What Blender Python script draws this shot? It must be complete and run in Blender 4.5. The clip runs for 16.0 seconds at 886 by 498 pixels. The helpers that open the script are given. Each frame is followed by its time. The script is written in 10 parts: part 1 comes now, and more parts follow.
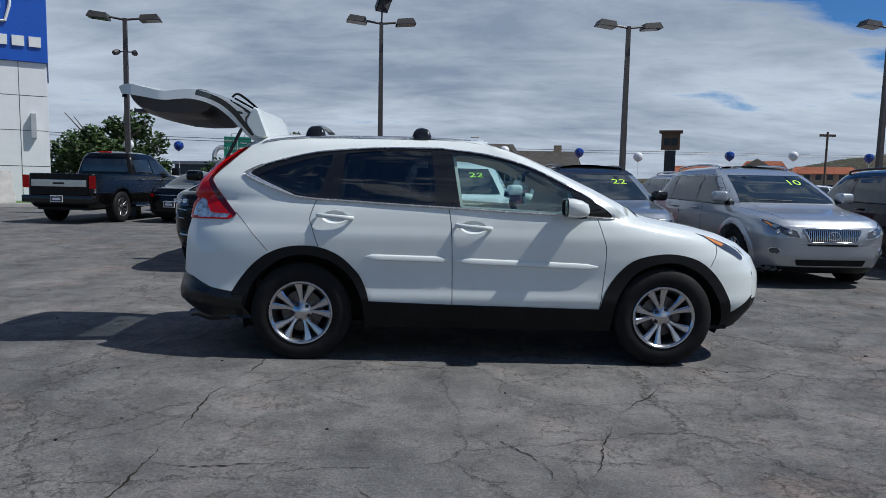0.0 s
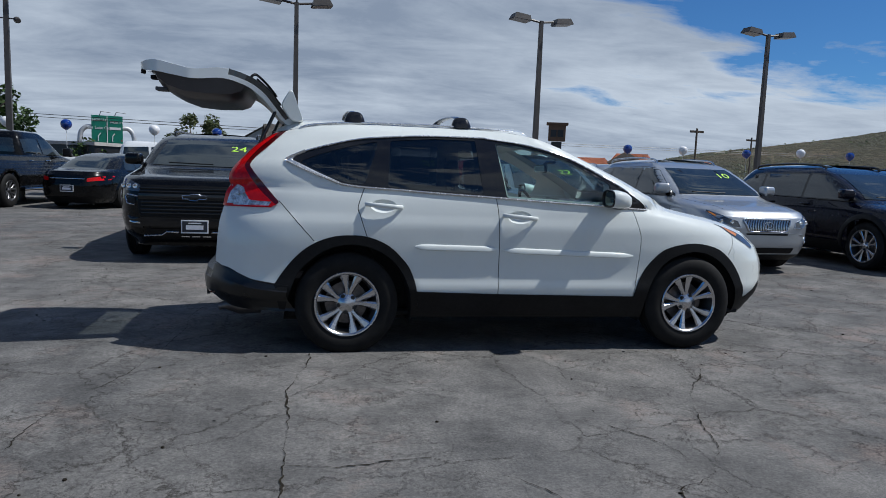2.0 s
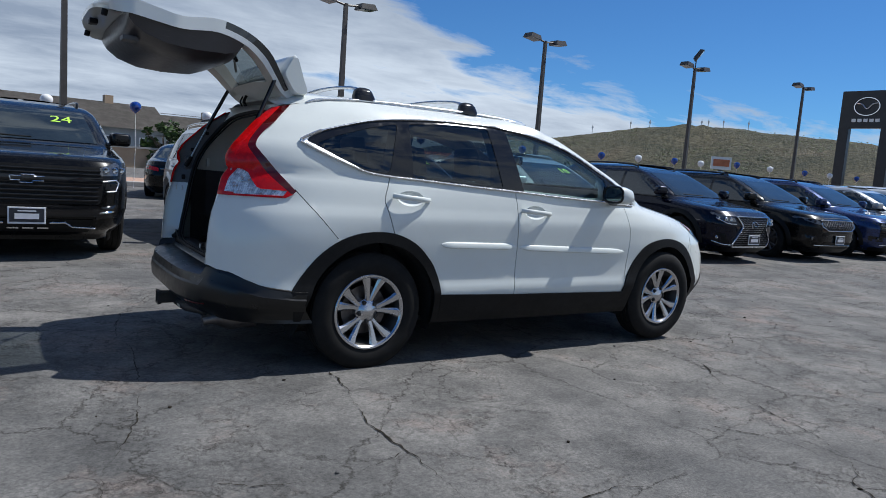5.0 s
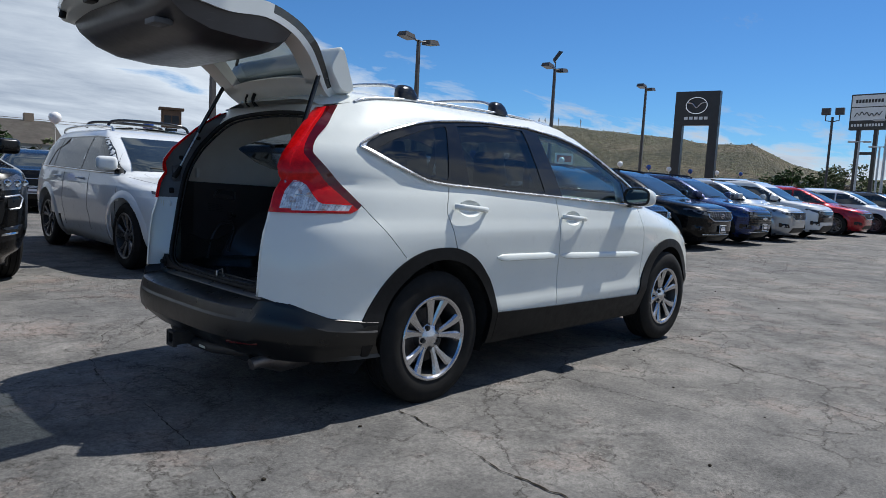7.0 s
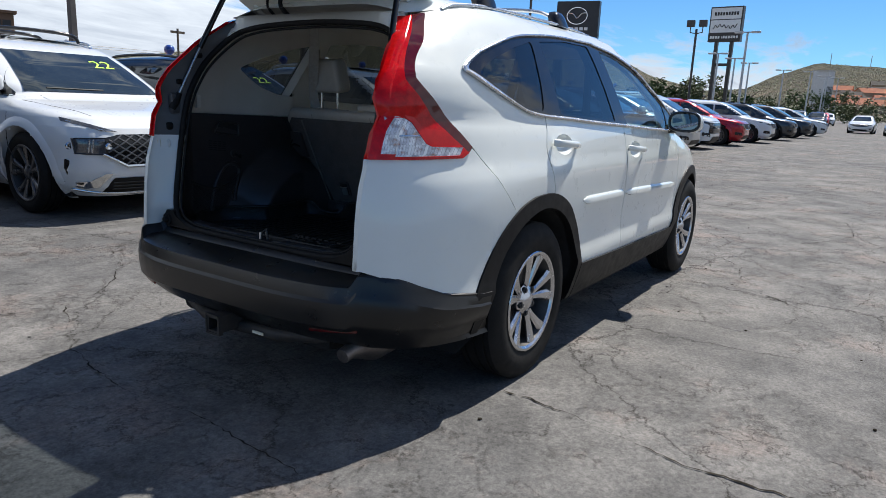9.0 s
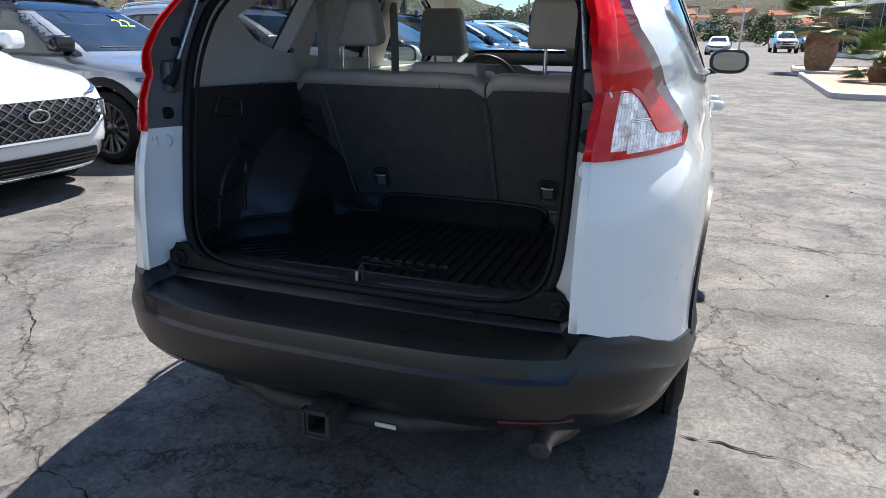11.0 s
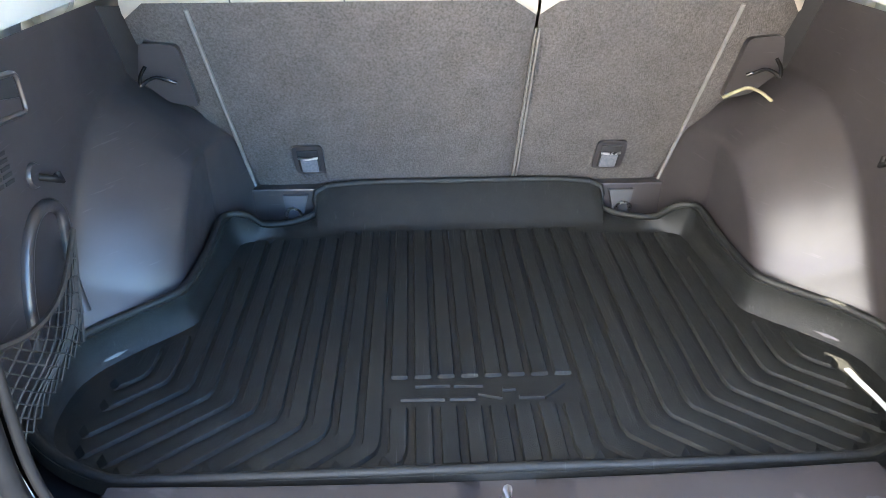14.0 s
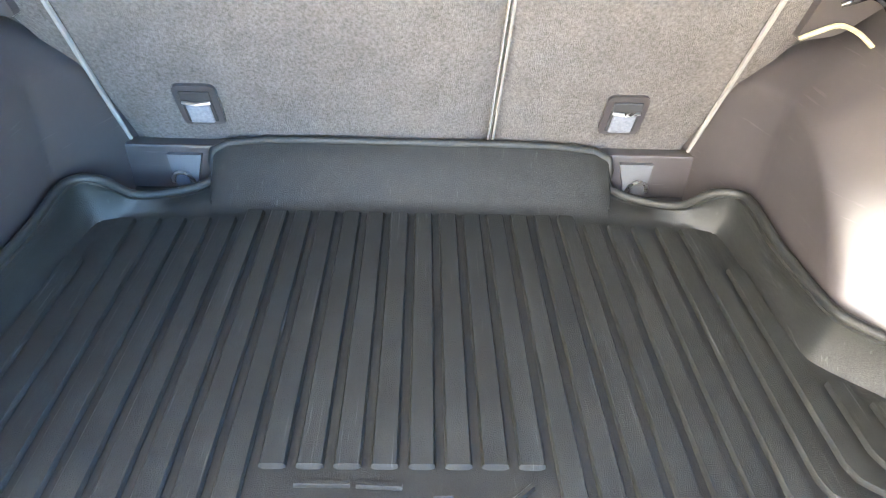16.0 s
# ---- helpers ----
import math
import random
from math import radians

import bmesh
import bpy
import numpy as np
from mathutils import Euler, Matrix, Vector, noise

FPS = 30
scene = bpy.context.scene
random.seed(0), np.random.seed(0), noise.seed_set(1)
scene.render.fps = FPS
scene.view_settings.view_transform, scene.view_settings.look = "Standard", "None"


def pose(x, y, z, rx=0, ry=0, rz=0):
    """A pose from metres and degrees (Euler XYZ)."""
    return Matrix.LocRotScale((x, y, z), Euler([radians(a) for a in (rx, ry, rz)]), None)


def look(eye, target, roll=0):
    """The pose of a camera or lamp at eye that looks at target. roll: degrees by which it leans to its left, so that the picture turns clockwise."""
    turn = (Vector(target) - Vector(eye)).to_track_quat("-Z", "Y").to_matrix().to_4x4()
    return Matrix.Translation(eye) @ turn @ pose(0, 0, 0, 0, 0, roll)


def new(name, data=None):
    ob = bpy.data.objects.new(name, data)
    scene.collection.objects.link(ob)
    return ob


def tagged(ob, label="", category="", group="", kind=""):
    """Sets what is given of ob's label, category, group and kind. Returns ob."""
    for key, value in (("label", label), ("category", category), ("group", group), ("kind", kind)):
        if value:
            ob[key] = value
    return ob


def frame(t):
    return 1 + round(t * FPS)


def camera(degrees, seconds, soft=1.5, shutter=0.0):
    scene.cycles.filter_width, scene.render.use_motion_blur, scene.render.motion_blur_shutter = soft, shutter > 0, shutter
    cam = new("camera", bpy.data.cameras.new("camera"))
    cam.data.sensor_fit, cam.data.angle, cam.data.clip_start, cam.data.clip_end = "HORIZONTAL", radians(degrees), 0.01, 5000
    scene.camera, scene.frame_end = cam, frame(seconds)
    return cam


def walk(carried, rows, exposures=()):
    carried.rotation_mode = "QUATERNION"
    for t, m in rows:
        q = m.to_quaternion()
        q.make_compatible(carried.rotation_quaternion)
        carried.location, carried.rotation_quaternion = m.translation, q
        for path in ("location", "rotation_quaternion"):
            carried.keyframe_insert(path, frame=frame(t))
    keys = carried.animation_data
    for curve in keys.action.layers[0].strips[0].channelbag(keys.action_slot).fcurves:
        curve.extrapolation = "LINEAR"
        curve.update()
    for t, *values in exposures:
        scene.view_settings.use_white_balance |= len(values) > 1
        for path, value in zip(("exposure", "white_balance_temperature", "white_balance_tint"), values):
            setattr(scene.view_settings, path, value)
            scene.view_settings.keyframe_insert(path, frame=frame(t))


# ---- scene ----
cam = camera(66.4, 16.0, soft=0.7)
PATH = [
    (0, (-0.454, -5.674, 1.308), (-0.389, -3.685, 1.108), 1.2),
    (0.5, (-0.755, -5.693, 1.306), (-0.609, -3.708, 1.107), 1.2),
    (1, (-1.06, -5.635, 1.295), (-0.818, -3.66, 1.094), 2.1),
    (1.5, (-1.341, -5.585, 1.284), (-1.017, -3.624, 1.066), 2.5),
    (2, (-1.638, -5.531, 1.291), (-1.221, -3.588, 1.064), 2.2),
    (2.5, (-1.9, -5.365, 1.268), (-1.367, -3.451, 1.041), 2.2),
    (3, (-2.164, -5.197, 1.248), (-1.526, -3.316, 1.019), 2.9),
    (3.5, (-2.454, -5.037, 1.254), (-1.68, -3.205, 1.038), 3.2),
    (4, (-2.684, -4.819, 1.226), (-1.828, -3.025, 1.006), 3.6),
    (4.5, (-2.904, -4.611, 1.213), (-1.942, -2.873, 0.985), 4.3),
    (5, (-3.149, -4.42, 1.213), (-2.055, -2.761, 0.988), 4.3),
    (5.2, (-3.234, -4.33, 1.205), (-2.106, -2.695, 0.97), 4.1),
    (7.3, (-3.868, -3.169, 1.173), (-2.408, -1.82, 0.95), 2.7),
    (7.5, (-3.894, -3.051, 1.167), (-2.422, -1.723, 0.902), 2.7),
    (8, (-3.971, -2.75, 1.199), (-2.438, -1.505, 0.884), 2.3),
    (8.5, (-3.973, -2.441, 1.207), (-2.375, -1.301, 0.824), 2.2),
    (9, (-3.967, -2.12, 1.216), (-2.328, -1.059, 0.784), 2.6),
    (9.2, (-3.97, -1.986, 1.213), (-2.315, -0.955, 0.769), 2.8),
    (11.3, (-3.512, -0.651, 1.295), (-1.706, -0.05, 0.68), -0.1),
    (11.5, (-3.409, -0.553, 1.318), (-1.601, 0.025, 0.689), -0.5),
    (12, (-3.207, -0.306, 1.336), (-1.425, 0.106, 0.528), -0.7),
    (12.5, (-3.007, -0.126, 1.353), (-1.209, 0.051, 0.494), 0.0),
    (13, (-2.804, -0.025, 1.345), (-1.031, 0.092, 0.427), -0.6),
    (13.5, (-2.677, 0.058, 1.328), (-0.937, 0.078, 0.342), -0.4),
    (14, (-2.605, 0.098, 1.322), (-0.888, 0.028, 0.299), -0.1),
    (14.5, (-2.455, 0.05, 1.246), (-0.726, -0.019, 0.243), -1.0),
    (15, (-2.254, -0.002, 1.175), (-0.527, -0.051, 0.168), 0.6),
    (15.5, (-2.133, -0.023, 1.134), (-0.455, -0.056, 0.045), 1.7),
    (16, (-2.198, -0.012, 1.162), (-0.565, -0.084, 0.009), 2.5),
]
EXPO = [(0.0, -0.20, 6150, 8), (2.0, -0.20, 6150, 8), (4.0, -0.12, 6150, 8), (5.0, 0.08, 6200, 8), (7.5, 0.24, 6500, 8), (8.5, 0.36, 6600, 9), (9.2, 0.58, 6700, 9), (11.3, 1.54, 6850, 10), (12.0, 2.50, 7300, 11), (12.5, 3.26, 7800, 11), (13.0, 4.25, 8100, 11), (13.5, 4.9, 8300, 11), (14.0, 5.4, 8900, 12), (14.5, 5.28, 9100, 12), (15.0, 5.95, 9400, 12), (15.5, 6.2, 9900, 12), (16.0, 6.65, 10300, 12)]
walk(cam, [(t, look(e, g, r)) for t, e, g, r in PATH], EXPO)

# ---- sky, sun ----
SUN_DIR = Vector((0.67, -0.09, 1.0)).normalized()
sun_el = math.asin(SUN_DIR.z)
sun_az = math.atan2(SUN_DIR.x, SUN_DIR.y)


def make_world():
    world = bpy.data.worlds.new("sky")
    scene.world = world
    world.use_nodes = True
    nt = world.node_tree
    nt.nodes.clear()
    N, Lk = nt.nodes.new, nt.links.new
    out, bg = N("ShaderNodeOutputWorld"), N("ShaderNodeBackground")
    sky = N("ShaderNodeTexSky")
    sky.sky_type = 'NISHITA'
    sky.sun_disc = False
    sky.sun_elevation, sky.sun_rotation = sun_el, sun_az
    sky.altitude = 900
    sky.air_density, sky.dust_density, sky.ozone_density = 1.0, 0.05, 4.0
    geo = N("ShaderNodeTexCoord")
    sep = N("ShaderNodeSeparateXYZ")
    Lk(geo.outputs["Generated"], sep.inputs[0])

    def mth(op, a, b=None, clamp=False):
        n = N("ShaderNodeMath")
        n.operation, n.use_clamp = op, clamp
        for i, v in enumerate((a, b)):
            if v is None:
                continue
            if isinstance(v, (int, float)):
                n.inputs[i].default_value = v
            else:
                Lk(v, n.inputs[i])
        return n.outputs[0]
    up = mth('MAXIMUM', sep.outputs[2], 0.0)
    lift = mth('ADD', up, 0.17)
    px, py = mth('DIVIDE', sep.outputs[0], lift), mth('DIVIDE', sep.outputs[1], lift)
    comb = N("ShaderNodeCombineXYZ")
    Lk(px, comb.inputs[0]), Lk(py, comb.inputs[1])
    mp = N("ShaderNodeMapping")
    mp.inputs["Rotation"].default_value = (0, 0, radians(28))
    mp.inputs["Scale"].default_value = (0.55, 1.0, 1.0)
    mp.inputs["Location"].default_value = (3.3, 1.7, 0)
    Lk(comb.outputs[0], mp.inputs[0])

    def nz(scale, detail, rough, dist):
        n = N("ShaderNodeTexNoise")
        n.inputs["Scale"].default_value, n.inputs["Detail"].default_value = scale, detail
        n.inputs["Roughness"].default_value, n.inputs["Distortion"].default_value = rough, dist
        Lk(mp.outputs[0], n.inputs["Vector"])
        return n.outputs["Fac"]
    big, fine = nz(0.75, 8, 0.60, 0.5), nz(3.4, 10, 0.60, 0.35)
    # the deck is closed to the north and breaks up towards the east and south
    y6 = mth('POWER', mth('MAXIMUM', sep.outputs[1], 0.0), 6.0)
    west = mth('MAXIMUM', mth('MULTIPLY', sep.outputs[0], -1.0), 0.0)
    north = mth('MAXIMUM', sep.outputs[1], 0.0)
    south = mth('MAXIMUM', mth('MULTIPLY', sep.outputs[1], -1.0), 0.0)
    cut = mth('ADD', mth('ADD', mth('ADD', mth('MULTIPLY', sep.outputs[1], 0.08), 0.045), mth('MULTIPLY', y6, 0.24)), mth('MULTIPLY', mth('MULTIPLY', west, north), 1.8))
    bias = mth('MINIMUM', mth('MAXIMUM', mth('MULTIPLY', mth('SUBTRACT', mth('ADD', cut, 0.015), up), 2.4), -0.17), 0.17)
    # fleece again overhead
    bias = mth('ADD', bias, mth('MULTIPLY', mth('MINIMUM', mth('MULTIPLY', mth('SUBTRACT', up, 0.40, True), 0.9), 0.15), mth('ADD', sep.outputs[1], 0.6, True)))
    # broken fleece to the south, clear to the south-west
    bias = mth('ADD', bias, mth('MULTIPLY', south, mth('SUBTRACT', mth('ADD', 0.25, mth('MULTIPLY', mth('MAXIMUM', sep.outputs[0], 0.0), 0.22)), mth('MULTIPLY', west, 0.34))))
    dens = mth('ADD', mth('ADD', mth('MULTIPLY', big, 0.52), mth('MULTIPLY', fine, 0.48)), bias)
    gate = mth('ADD', mth('MULTIPLY', mth('SUBTRACT', up, 0.36, True), 3.0, True), mth('MULTIPLY', mth('MULTIPLY', south, 0.5), mth('SUBTRACT', 1.0, mth('MULTIPLY', west, 1.6), True)))
    dens = mth('ADD', dens, mth('MULTIPLY', mth('SUBTRACT', nz(12.0, 6, 0.6, 0.3), 0.5), gate))
    ramp = N("ShaderNodeValToRGB")
    e = ramp.color_ramp.elements
    e[0].position, e[0].color = 0.48, (0, 0, 0, 1)
    e[1].position, e[1].color = 0.575, (1, 1, 1, 1)
    Lk(dens, ramp.inputs[0])
    shade = N("ShaderNodeValToRGB")
    s = shade.color_ramp.elements
    s[0].position, s[0].color = 0.38, (10.2, 11.2, 12.6, 1)
    s[1].position, s[1].color = 0.62, (4.5, 5.4, 7.0, 1)
    Lk(mth('ADD', mth('MULTIPLY', fine, 0.38), mth('MULTIPLY', big, 0.62)), shade.inputs[0])
    deep = N("ShaderNodeMix")
    deep.data_type, deep.blend_type = 'RGBA', 'MULTIPLY'
    deep.inputs[0].default_value = 1.0
    deep.inputs[7].default_value = (0.60, 1.02, 1.42, 1)
    Lk(sky.outputs[0], deep.inputs[6])
    mix = N("ShaderNodeMix")
    mix.data_type = 'RGBA'
    Lk(ramp.outputs[0], mix.inputs[0])
    Lk(deep.outputs[2], mix.inputs[6])
    Lk(shade.outputs[0], mix.inputs[7])
    Lk(mix.outputs[2], bg.inputs[0])
    bg.inputs[1].default_value = 0.062
    Lk(bg.outputs[0], out.inputs[0])


make_world()
sun = new("sun", bpy.data.lights.new("sun", "SUN"))
sun.data.energy, sun.data.angle, sun.data.color = 5.0, radians(0.53), (1.0, 0.965, 0.92)
sun.matrix_world = look(SUN_DIR * 60, (0, 0, 0))

# ---- materials ----
def node_mat(name):
    m = bpy.data.materials.new(name)
    m.use_nodes = True
    nt = m.node_tree
    return m, nt, nt.nodes["Principled BSDF"], nt.nodes.new, nt.links.new


def noise_node(nt, scale, detail=5, rough=0.6, vec=None, coord="Object"):
    n = nt.nodes.new("ShaderNodeTexNoise")
    n.inputs["Scale"].default_value, n.inputs["Detail"].default_value, n.inputs["Roughness"].default_value = scale, detail, rough
    if vec is None:
        t = nt.nodes.new("ShaderNodeTexCoord")
        vec = t.outputs[coord]
    nt.links.new(vec, n.inputs["Vector"])
    return n


def ramp_node(nt, fac, stops):
    r = nt.nodes.new("ShaderNodeValToRGB")
    els = r.color_ramp.elements
    while len(els) < len(stops):
        els.new(0.5)
    for e, (p, c) in zip(els, stops):
        e.position = p
        e.color = (*c, 1) if len(c) == 3 else c
    nt.links.new(fac, r.inputs[0])
    return r


def bump_node(nt, height, strength, distance, bsdf):
    b = nt.nodes.new("ShaderNodeBump")
    b.inputs["Strength"].default_value, b.inputs["Distance"].default_value = strength, distance
    nt.links.new(height, b.inputs["Height"])
    nt.links.new(b.outputs[0], bsdf.inputs["Normal"])
    return b


def surface(name, a, b=None, scale=8.0, rough=0.6, metal=0.0, bump=0.0, bump_scale=60.0, dist=0.004, coat=0.0, spec=0.5, rough_var=0.08, sub=None):
    """Two-tone noise colour, varied roughness and a fine relief."""
    m, nt, p, N, Lk = node_mat(name)
    b = b or tuple(min(1, c * 1.18 + 0.004) for c in a)
    n1 = noise_node(nt, scale, 6, 0.65)
    Lk(ramp_node(nt, n1.outputs["Fac"], [(0.32, a), (0.70, b)]).outputs[0], p.inputs["Base Color"])
    p.inputs["Metallic"].default_value = metal
    p.inputs["Specular IOR Level"].default_value = spec
    n2 = noise_node(nt, scale * 3.1, 4, 0.6)
    Lk(ramp_node(nt, n2.outputs["Fac"], [(0.3, (max(0.02, rough - rough_var),) * 3), (0.75, (min(1, rough + rough_var),) * 3)]).outputs[0], p.inputs["Roughness"])
    if coat:
        p.inputs["Coat Weight"].default_value, p.inputs["Coat Roughness"].default_value = coat, 0.03
    if bump:
        bump_node(nt, noise_node(nt, bump_scale, 4, 0.7).outputs["Fac"], bump, dist, p)
    return m


def car_paint(name, col, metal=0.0, rough=0.35, ior=1.5):
    m, nt, p, N, Lk = node_mat(name)
    n1 = noise_node(nt, 3.0, 5, 0.6)
    lo = tuple(c * 0.95 for c in col)
    Lk(ramp_node(nt, n1.outputs["Fac"], [(0.3, lo), (0.7, col)]).outputs[0], p.inputs["Base Color"])
    p.inputs["Metallic"].default_value = metal
    n2 = noise_node(nt, 14.0, 6, 0.7)
    Lk(ramp_node(nt, n2.outputs["Fac"], [(0.3, (rough - 0.05,) * 3), (0.75, (rough + 0.07,) * 3)]).outputs[0], p.inputs["Roughness"])
    p.inputs["Specular IOR Level"].default_value = 0.12
    p.inputs["Coat Weight"].default_value = 1.0
    p.inputs["Coat IOR"].default_value = ior
    c2 = noise_node(nt, 6.0, 5, 0.7)
    Lk(ramp_node(nt, c2.outputs["Fac"], [(0.35, (0.015,) * 3), (0.75, (0.05,) * 3)]).outputs[0], p.inputs["Coat Roughness"])
    return m


def glass(name, tint, gloss=1.0, dark=1.0):
    """Pane: clear or tinted see-through with a mirror sheen by angle."""
    m, nt, p, N, Lk = node_mat(name)
    out = nt.nodes["Material Output"]
    nt.nodes.remove(p)
    tr, gl, fr, mx = N("ShaderNodeBsdfTransparent"), N("ShaderNodeBsdfGlossy"), N("ShaderNodeLayerWeight"), N("ShaderNodeMixShader")
    tr.inputs[0].default_value = (*tint, 1)
    gl.inputs["Roughness"].default_value = 0.015
    gl.inputs[0].default_value = (gloss, gloss, gloss, 1)
    fr.inputs[0].default_value = 0.5
    pw, sc = N("ShaderNodeMath"), N("ShaderNodeMath")
    pw.operation, sc.operation = 'POWER', 'MULTIPLY_ADD'
    pw.inputs[1].default_value = 5.0
    sc.inputs[1].default_value, sc.inputs[2].default_value = 0.92, 0.08
    Lk(fr.outputs["Facing"], pw.inputs[0]), Lk(pw.outputs[0], sc.inputs[0])
    Lk(sc.outputs[0], mx.inputs[0]), Lk(tr.outputs[0], mx.inputs[1]), Lk(gl.outputs[0], mx.inputs[2])
    Lk(mx.outputs[0], out.inputs[0])
    return m


def asphalt():
    m, nt, p, N, Lk = node_mat("weathered_asphalt")
    tc = N("ShaderNodeTexCoord")
    obj = tc.outputs["Object"]
    grain = noise_node(nt, 60, 7, 0.85, obj)
    stone = N("ShaderNodeTexVoronoi")
    stone.inputs["Scale"].default_value = 70
    Lk(obj, stone.inputs["Vector"])
    mid = noise_node(nt, 1.7, 9, 0.72, obj)
    big = noise_node(nt, 0.28, 6, 0.6, obj)
    base = ramp_node(nt, mid.outputs["Fac"], [(0.32, (0.066, 0.065, 0.064)), (0.47, (0.112, 0.110, 0.107)), (0.66, (0.182, 0.176, 0.168))])
    worn = ramp_node(nt, big.outputs["Fac"], [(0.36, (0.80, 0.81, 0.83)), (0.62, (1.14, 1.12, 1.10))])
    mul = N("ShaderNodeMix")
    mul.data_type, mul.blend_type = 'RGBA', 'MULTIPLY'
    mul.inputs[0].default_value = 1
    Lk(base.outputs[0], mul.inputs[6]), Lk(worn.outputs[0], mul.inputs[7])
    # reddish dust where the binder has gone
    red = noise_node(nt, 0.9, 8, 0.75, obj)
    redm = ramp_node(nt, red.outputs["Fac"], [(0.53, (0, 0, 0)), (0.74, (0.8, 0.8, 0.8))])
    mr = N("ShaderNodeMix")
    mr.data_type = 'RGBA'
    Lk(redm.outputs[0], mr.inputs[0]), Lk(mul.outputs[2], mr.inputs[6])
    mr.inputs[7].default_value = (0.225, 0.170, 0.148, 1)
    gm = N("ShaderNodeMix")
    gm.data_type, gm.blend_type = 'RGBA', 'MULTIPLY'
    gm.inputs[0].default_value = 1
    gr = ramp_node(nt, grain.outputs["Fac"], [(0.36, (0.58, 0.58, 0.58)), (0.50, (0.98, 0.98, 0.98)), (0.66, (1.48, 1.47, 1.45))])
    Lk(mr.outputs[2], gm.inputs[6]), Lk(gr.outputs[0], gm.inputs[7])
    # craze cracks: warped cell borders, thick and thin families
    warp = noise_node(nt, 1.3, 12, 0.74, obj)
    add = N("ShaderNodeMix")
    add.data_type, add.blend_type = 'RGBA', 'LINEAR_LIGHT'
    add.inputs[0].default_value = 0.30
    Lk(obj, add.inputs[6]), Lk(warp.outputs["Color"], add.inputs[7])
    crack_sum = None
    for sc, wid, lo, hi, nsc in ((0.55, 0.0036, 0.36, 0.46, 0.6), (1.5, 0.0070, 0.45, 0.54, 0.7), (4.5, 0.018, 0.49, 0.57, 0.9), (11.0, 0.030, 0.52, 0.62, 1.1)):
        v = N("ShaderNodeTexVoronoi")
        v.feature = 'DISTANCE_TO_EDGE'
        v.inputs["Scale"].default_value = sc
        Lk(add.outputs[2], v.inputs["Vector"])
        ln = ramp_node(nt, v.outputs["Distance"], [(0.0, (1, 1, 1)), (wid, (0, 0, 0))])
        msk = ramp_node(nt, noise_node(nt, nsc, 5, 0.7, obj).outputs["Fac"], [(lo, (0, 0, 0)), (hi, (1, 1, 1))])
        mm = N("ShaderNodeMath")
        mm.operation = 'MULTIPLY'
        Lk(ln.outputs[0], mm.inputs[0]), Lk(msk.outputs[0], mm.inputs[1])
        if crack_sum is None:
            crack_sum = mm.outputs[0]
        else:
            mx = N("ShaderNodeMath")
            mx.operation = 'MAXIMUM'
            Lk(crack_sum, mx.inputs[0]), Lk(mm.outputs[0], mx.inputs[1])
            crack_sum = mx.outputs[0]
    mc = N("ShaderNodeMix")
    mc.data_type = 'RGBA'
    Lk(crack_sum, mc.inputs[0]), Lk(gm.outputs[2], mc.inputs[6])
    mc.inputs[7].default_value = (0.034, 0.030, 0.026, 1)
    Lk(mc.outputs[2], p.inputs["Base Color"])
    p.inputs["Roughness"].default_value = 0.88
    p.inputs["Specular IOR Level"].default_value = 0.22
    h = N("ShaderNodeMath")
    h.operation = 'SUBTRACT'
    Lk(grain.outputs["Fac"], h.inputs[0]), Lk(crack_sum, h.inputs[1])
    bump_node(nt, h.outputs[0], 0.6, 0.005, p)
    return m


def lens_grid():
    """Clear lamp lens over a bright bowl, moulded in small prisms, with reflections painted into its colour."""
    m, nt, p, N, Lk = node_mat("clear_prism_lens")
    tc, sp, cb, br = N("ShaderNodeTexCoord"), N("ShaderNodeSeparateXYZ"), N("ShaderNodeCombineXYZ"), N("ShaderNodeTexBrick")
    Lk(tc.outputs["Object"], sp.inputs[0])
    Lk(sp.outputs[1], cb.inputs[0]), Lk(sp.outputs[2], cb.inputs[1]), Lk(cb.outputs[0], br.inputs["Vector"])
    br.inputs["Color1"].default_value, br.inputs["Color2"].default_value, br.inputs["Mortar"].default_value = (0.86, 0.88, 0.90, 1), (0.46, 0.49, 0.54, 1), (0.40, 0.41, 0.43, 1)
    br.inputs["Scale"].default_value, br.inputs["Mortar Size"].default_value, br.inputs["Mortar Smooth"].default_value = 1.0, 0.0006, 0.6
    br.offset = 0.3
    br.inputs["Brick Width"].default_value, br.inputs["Row Height"].default_value = 0.006, 0.034
    n = noise_node(nt, 30, 5, 0.7)
    mx = N("ShaderNodeMix")
    mx.data_type, mx.blend_type = 'RGBA', 'MULTIPLY'
    mx.inputs[0].default_value = 1.0
    Lk(br.outputs["Color"], mx.inputs[6])
    # brownish-red and grey blotches stand in for reflections inside the lamp
    Lk(ramp_node(nt, n.outputs["Fac"], [(0.36, (0.62, 0.36, 0.26)), (0.46, (0.62, 0.60, 0.62)), (0.56, (1.0, 1.0, 1.0))]).outputs[0], mx.inputs[7])
    Lk(mx.outputs[2], p.inputs["Base Color"])
    p.inputs["Metallic"].default_value, p.inputs["Roughness"].default_value = 0.35, 0.14
    p.inputs["Coat Weight"].default_value = 1.0
    bump_node(nt, br.outputs["Fac"], 0.5, 0.003, p)
    return m


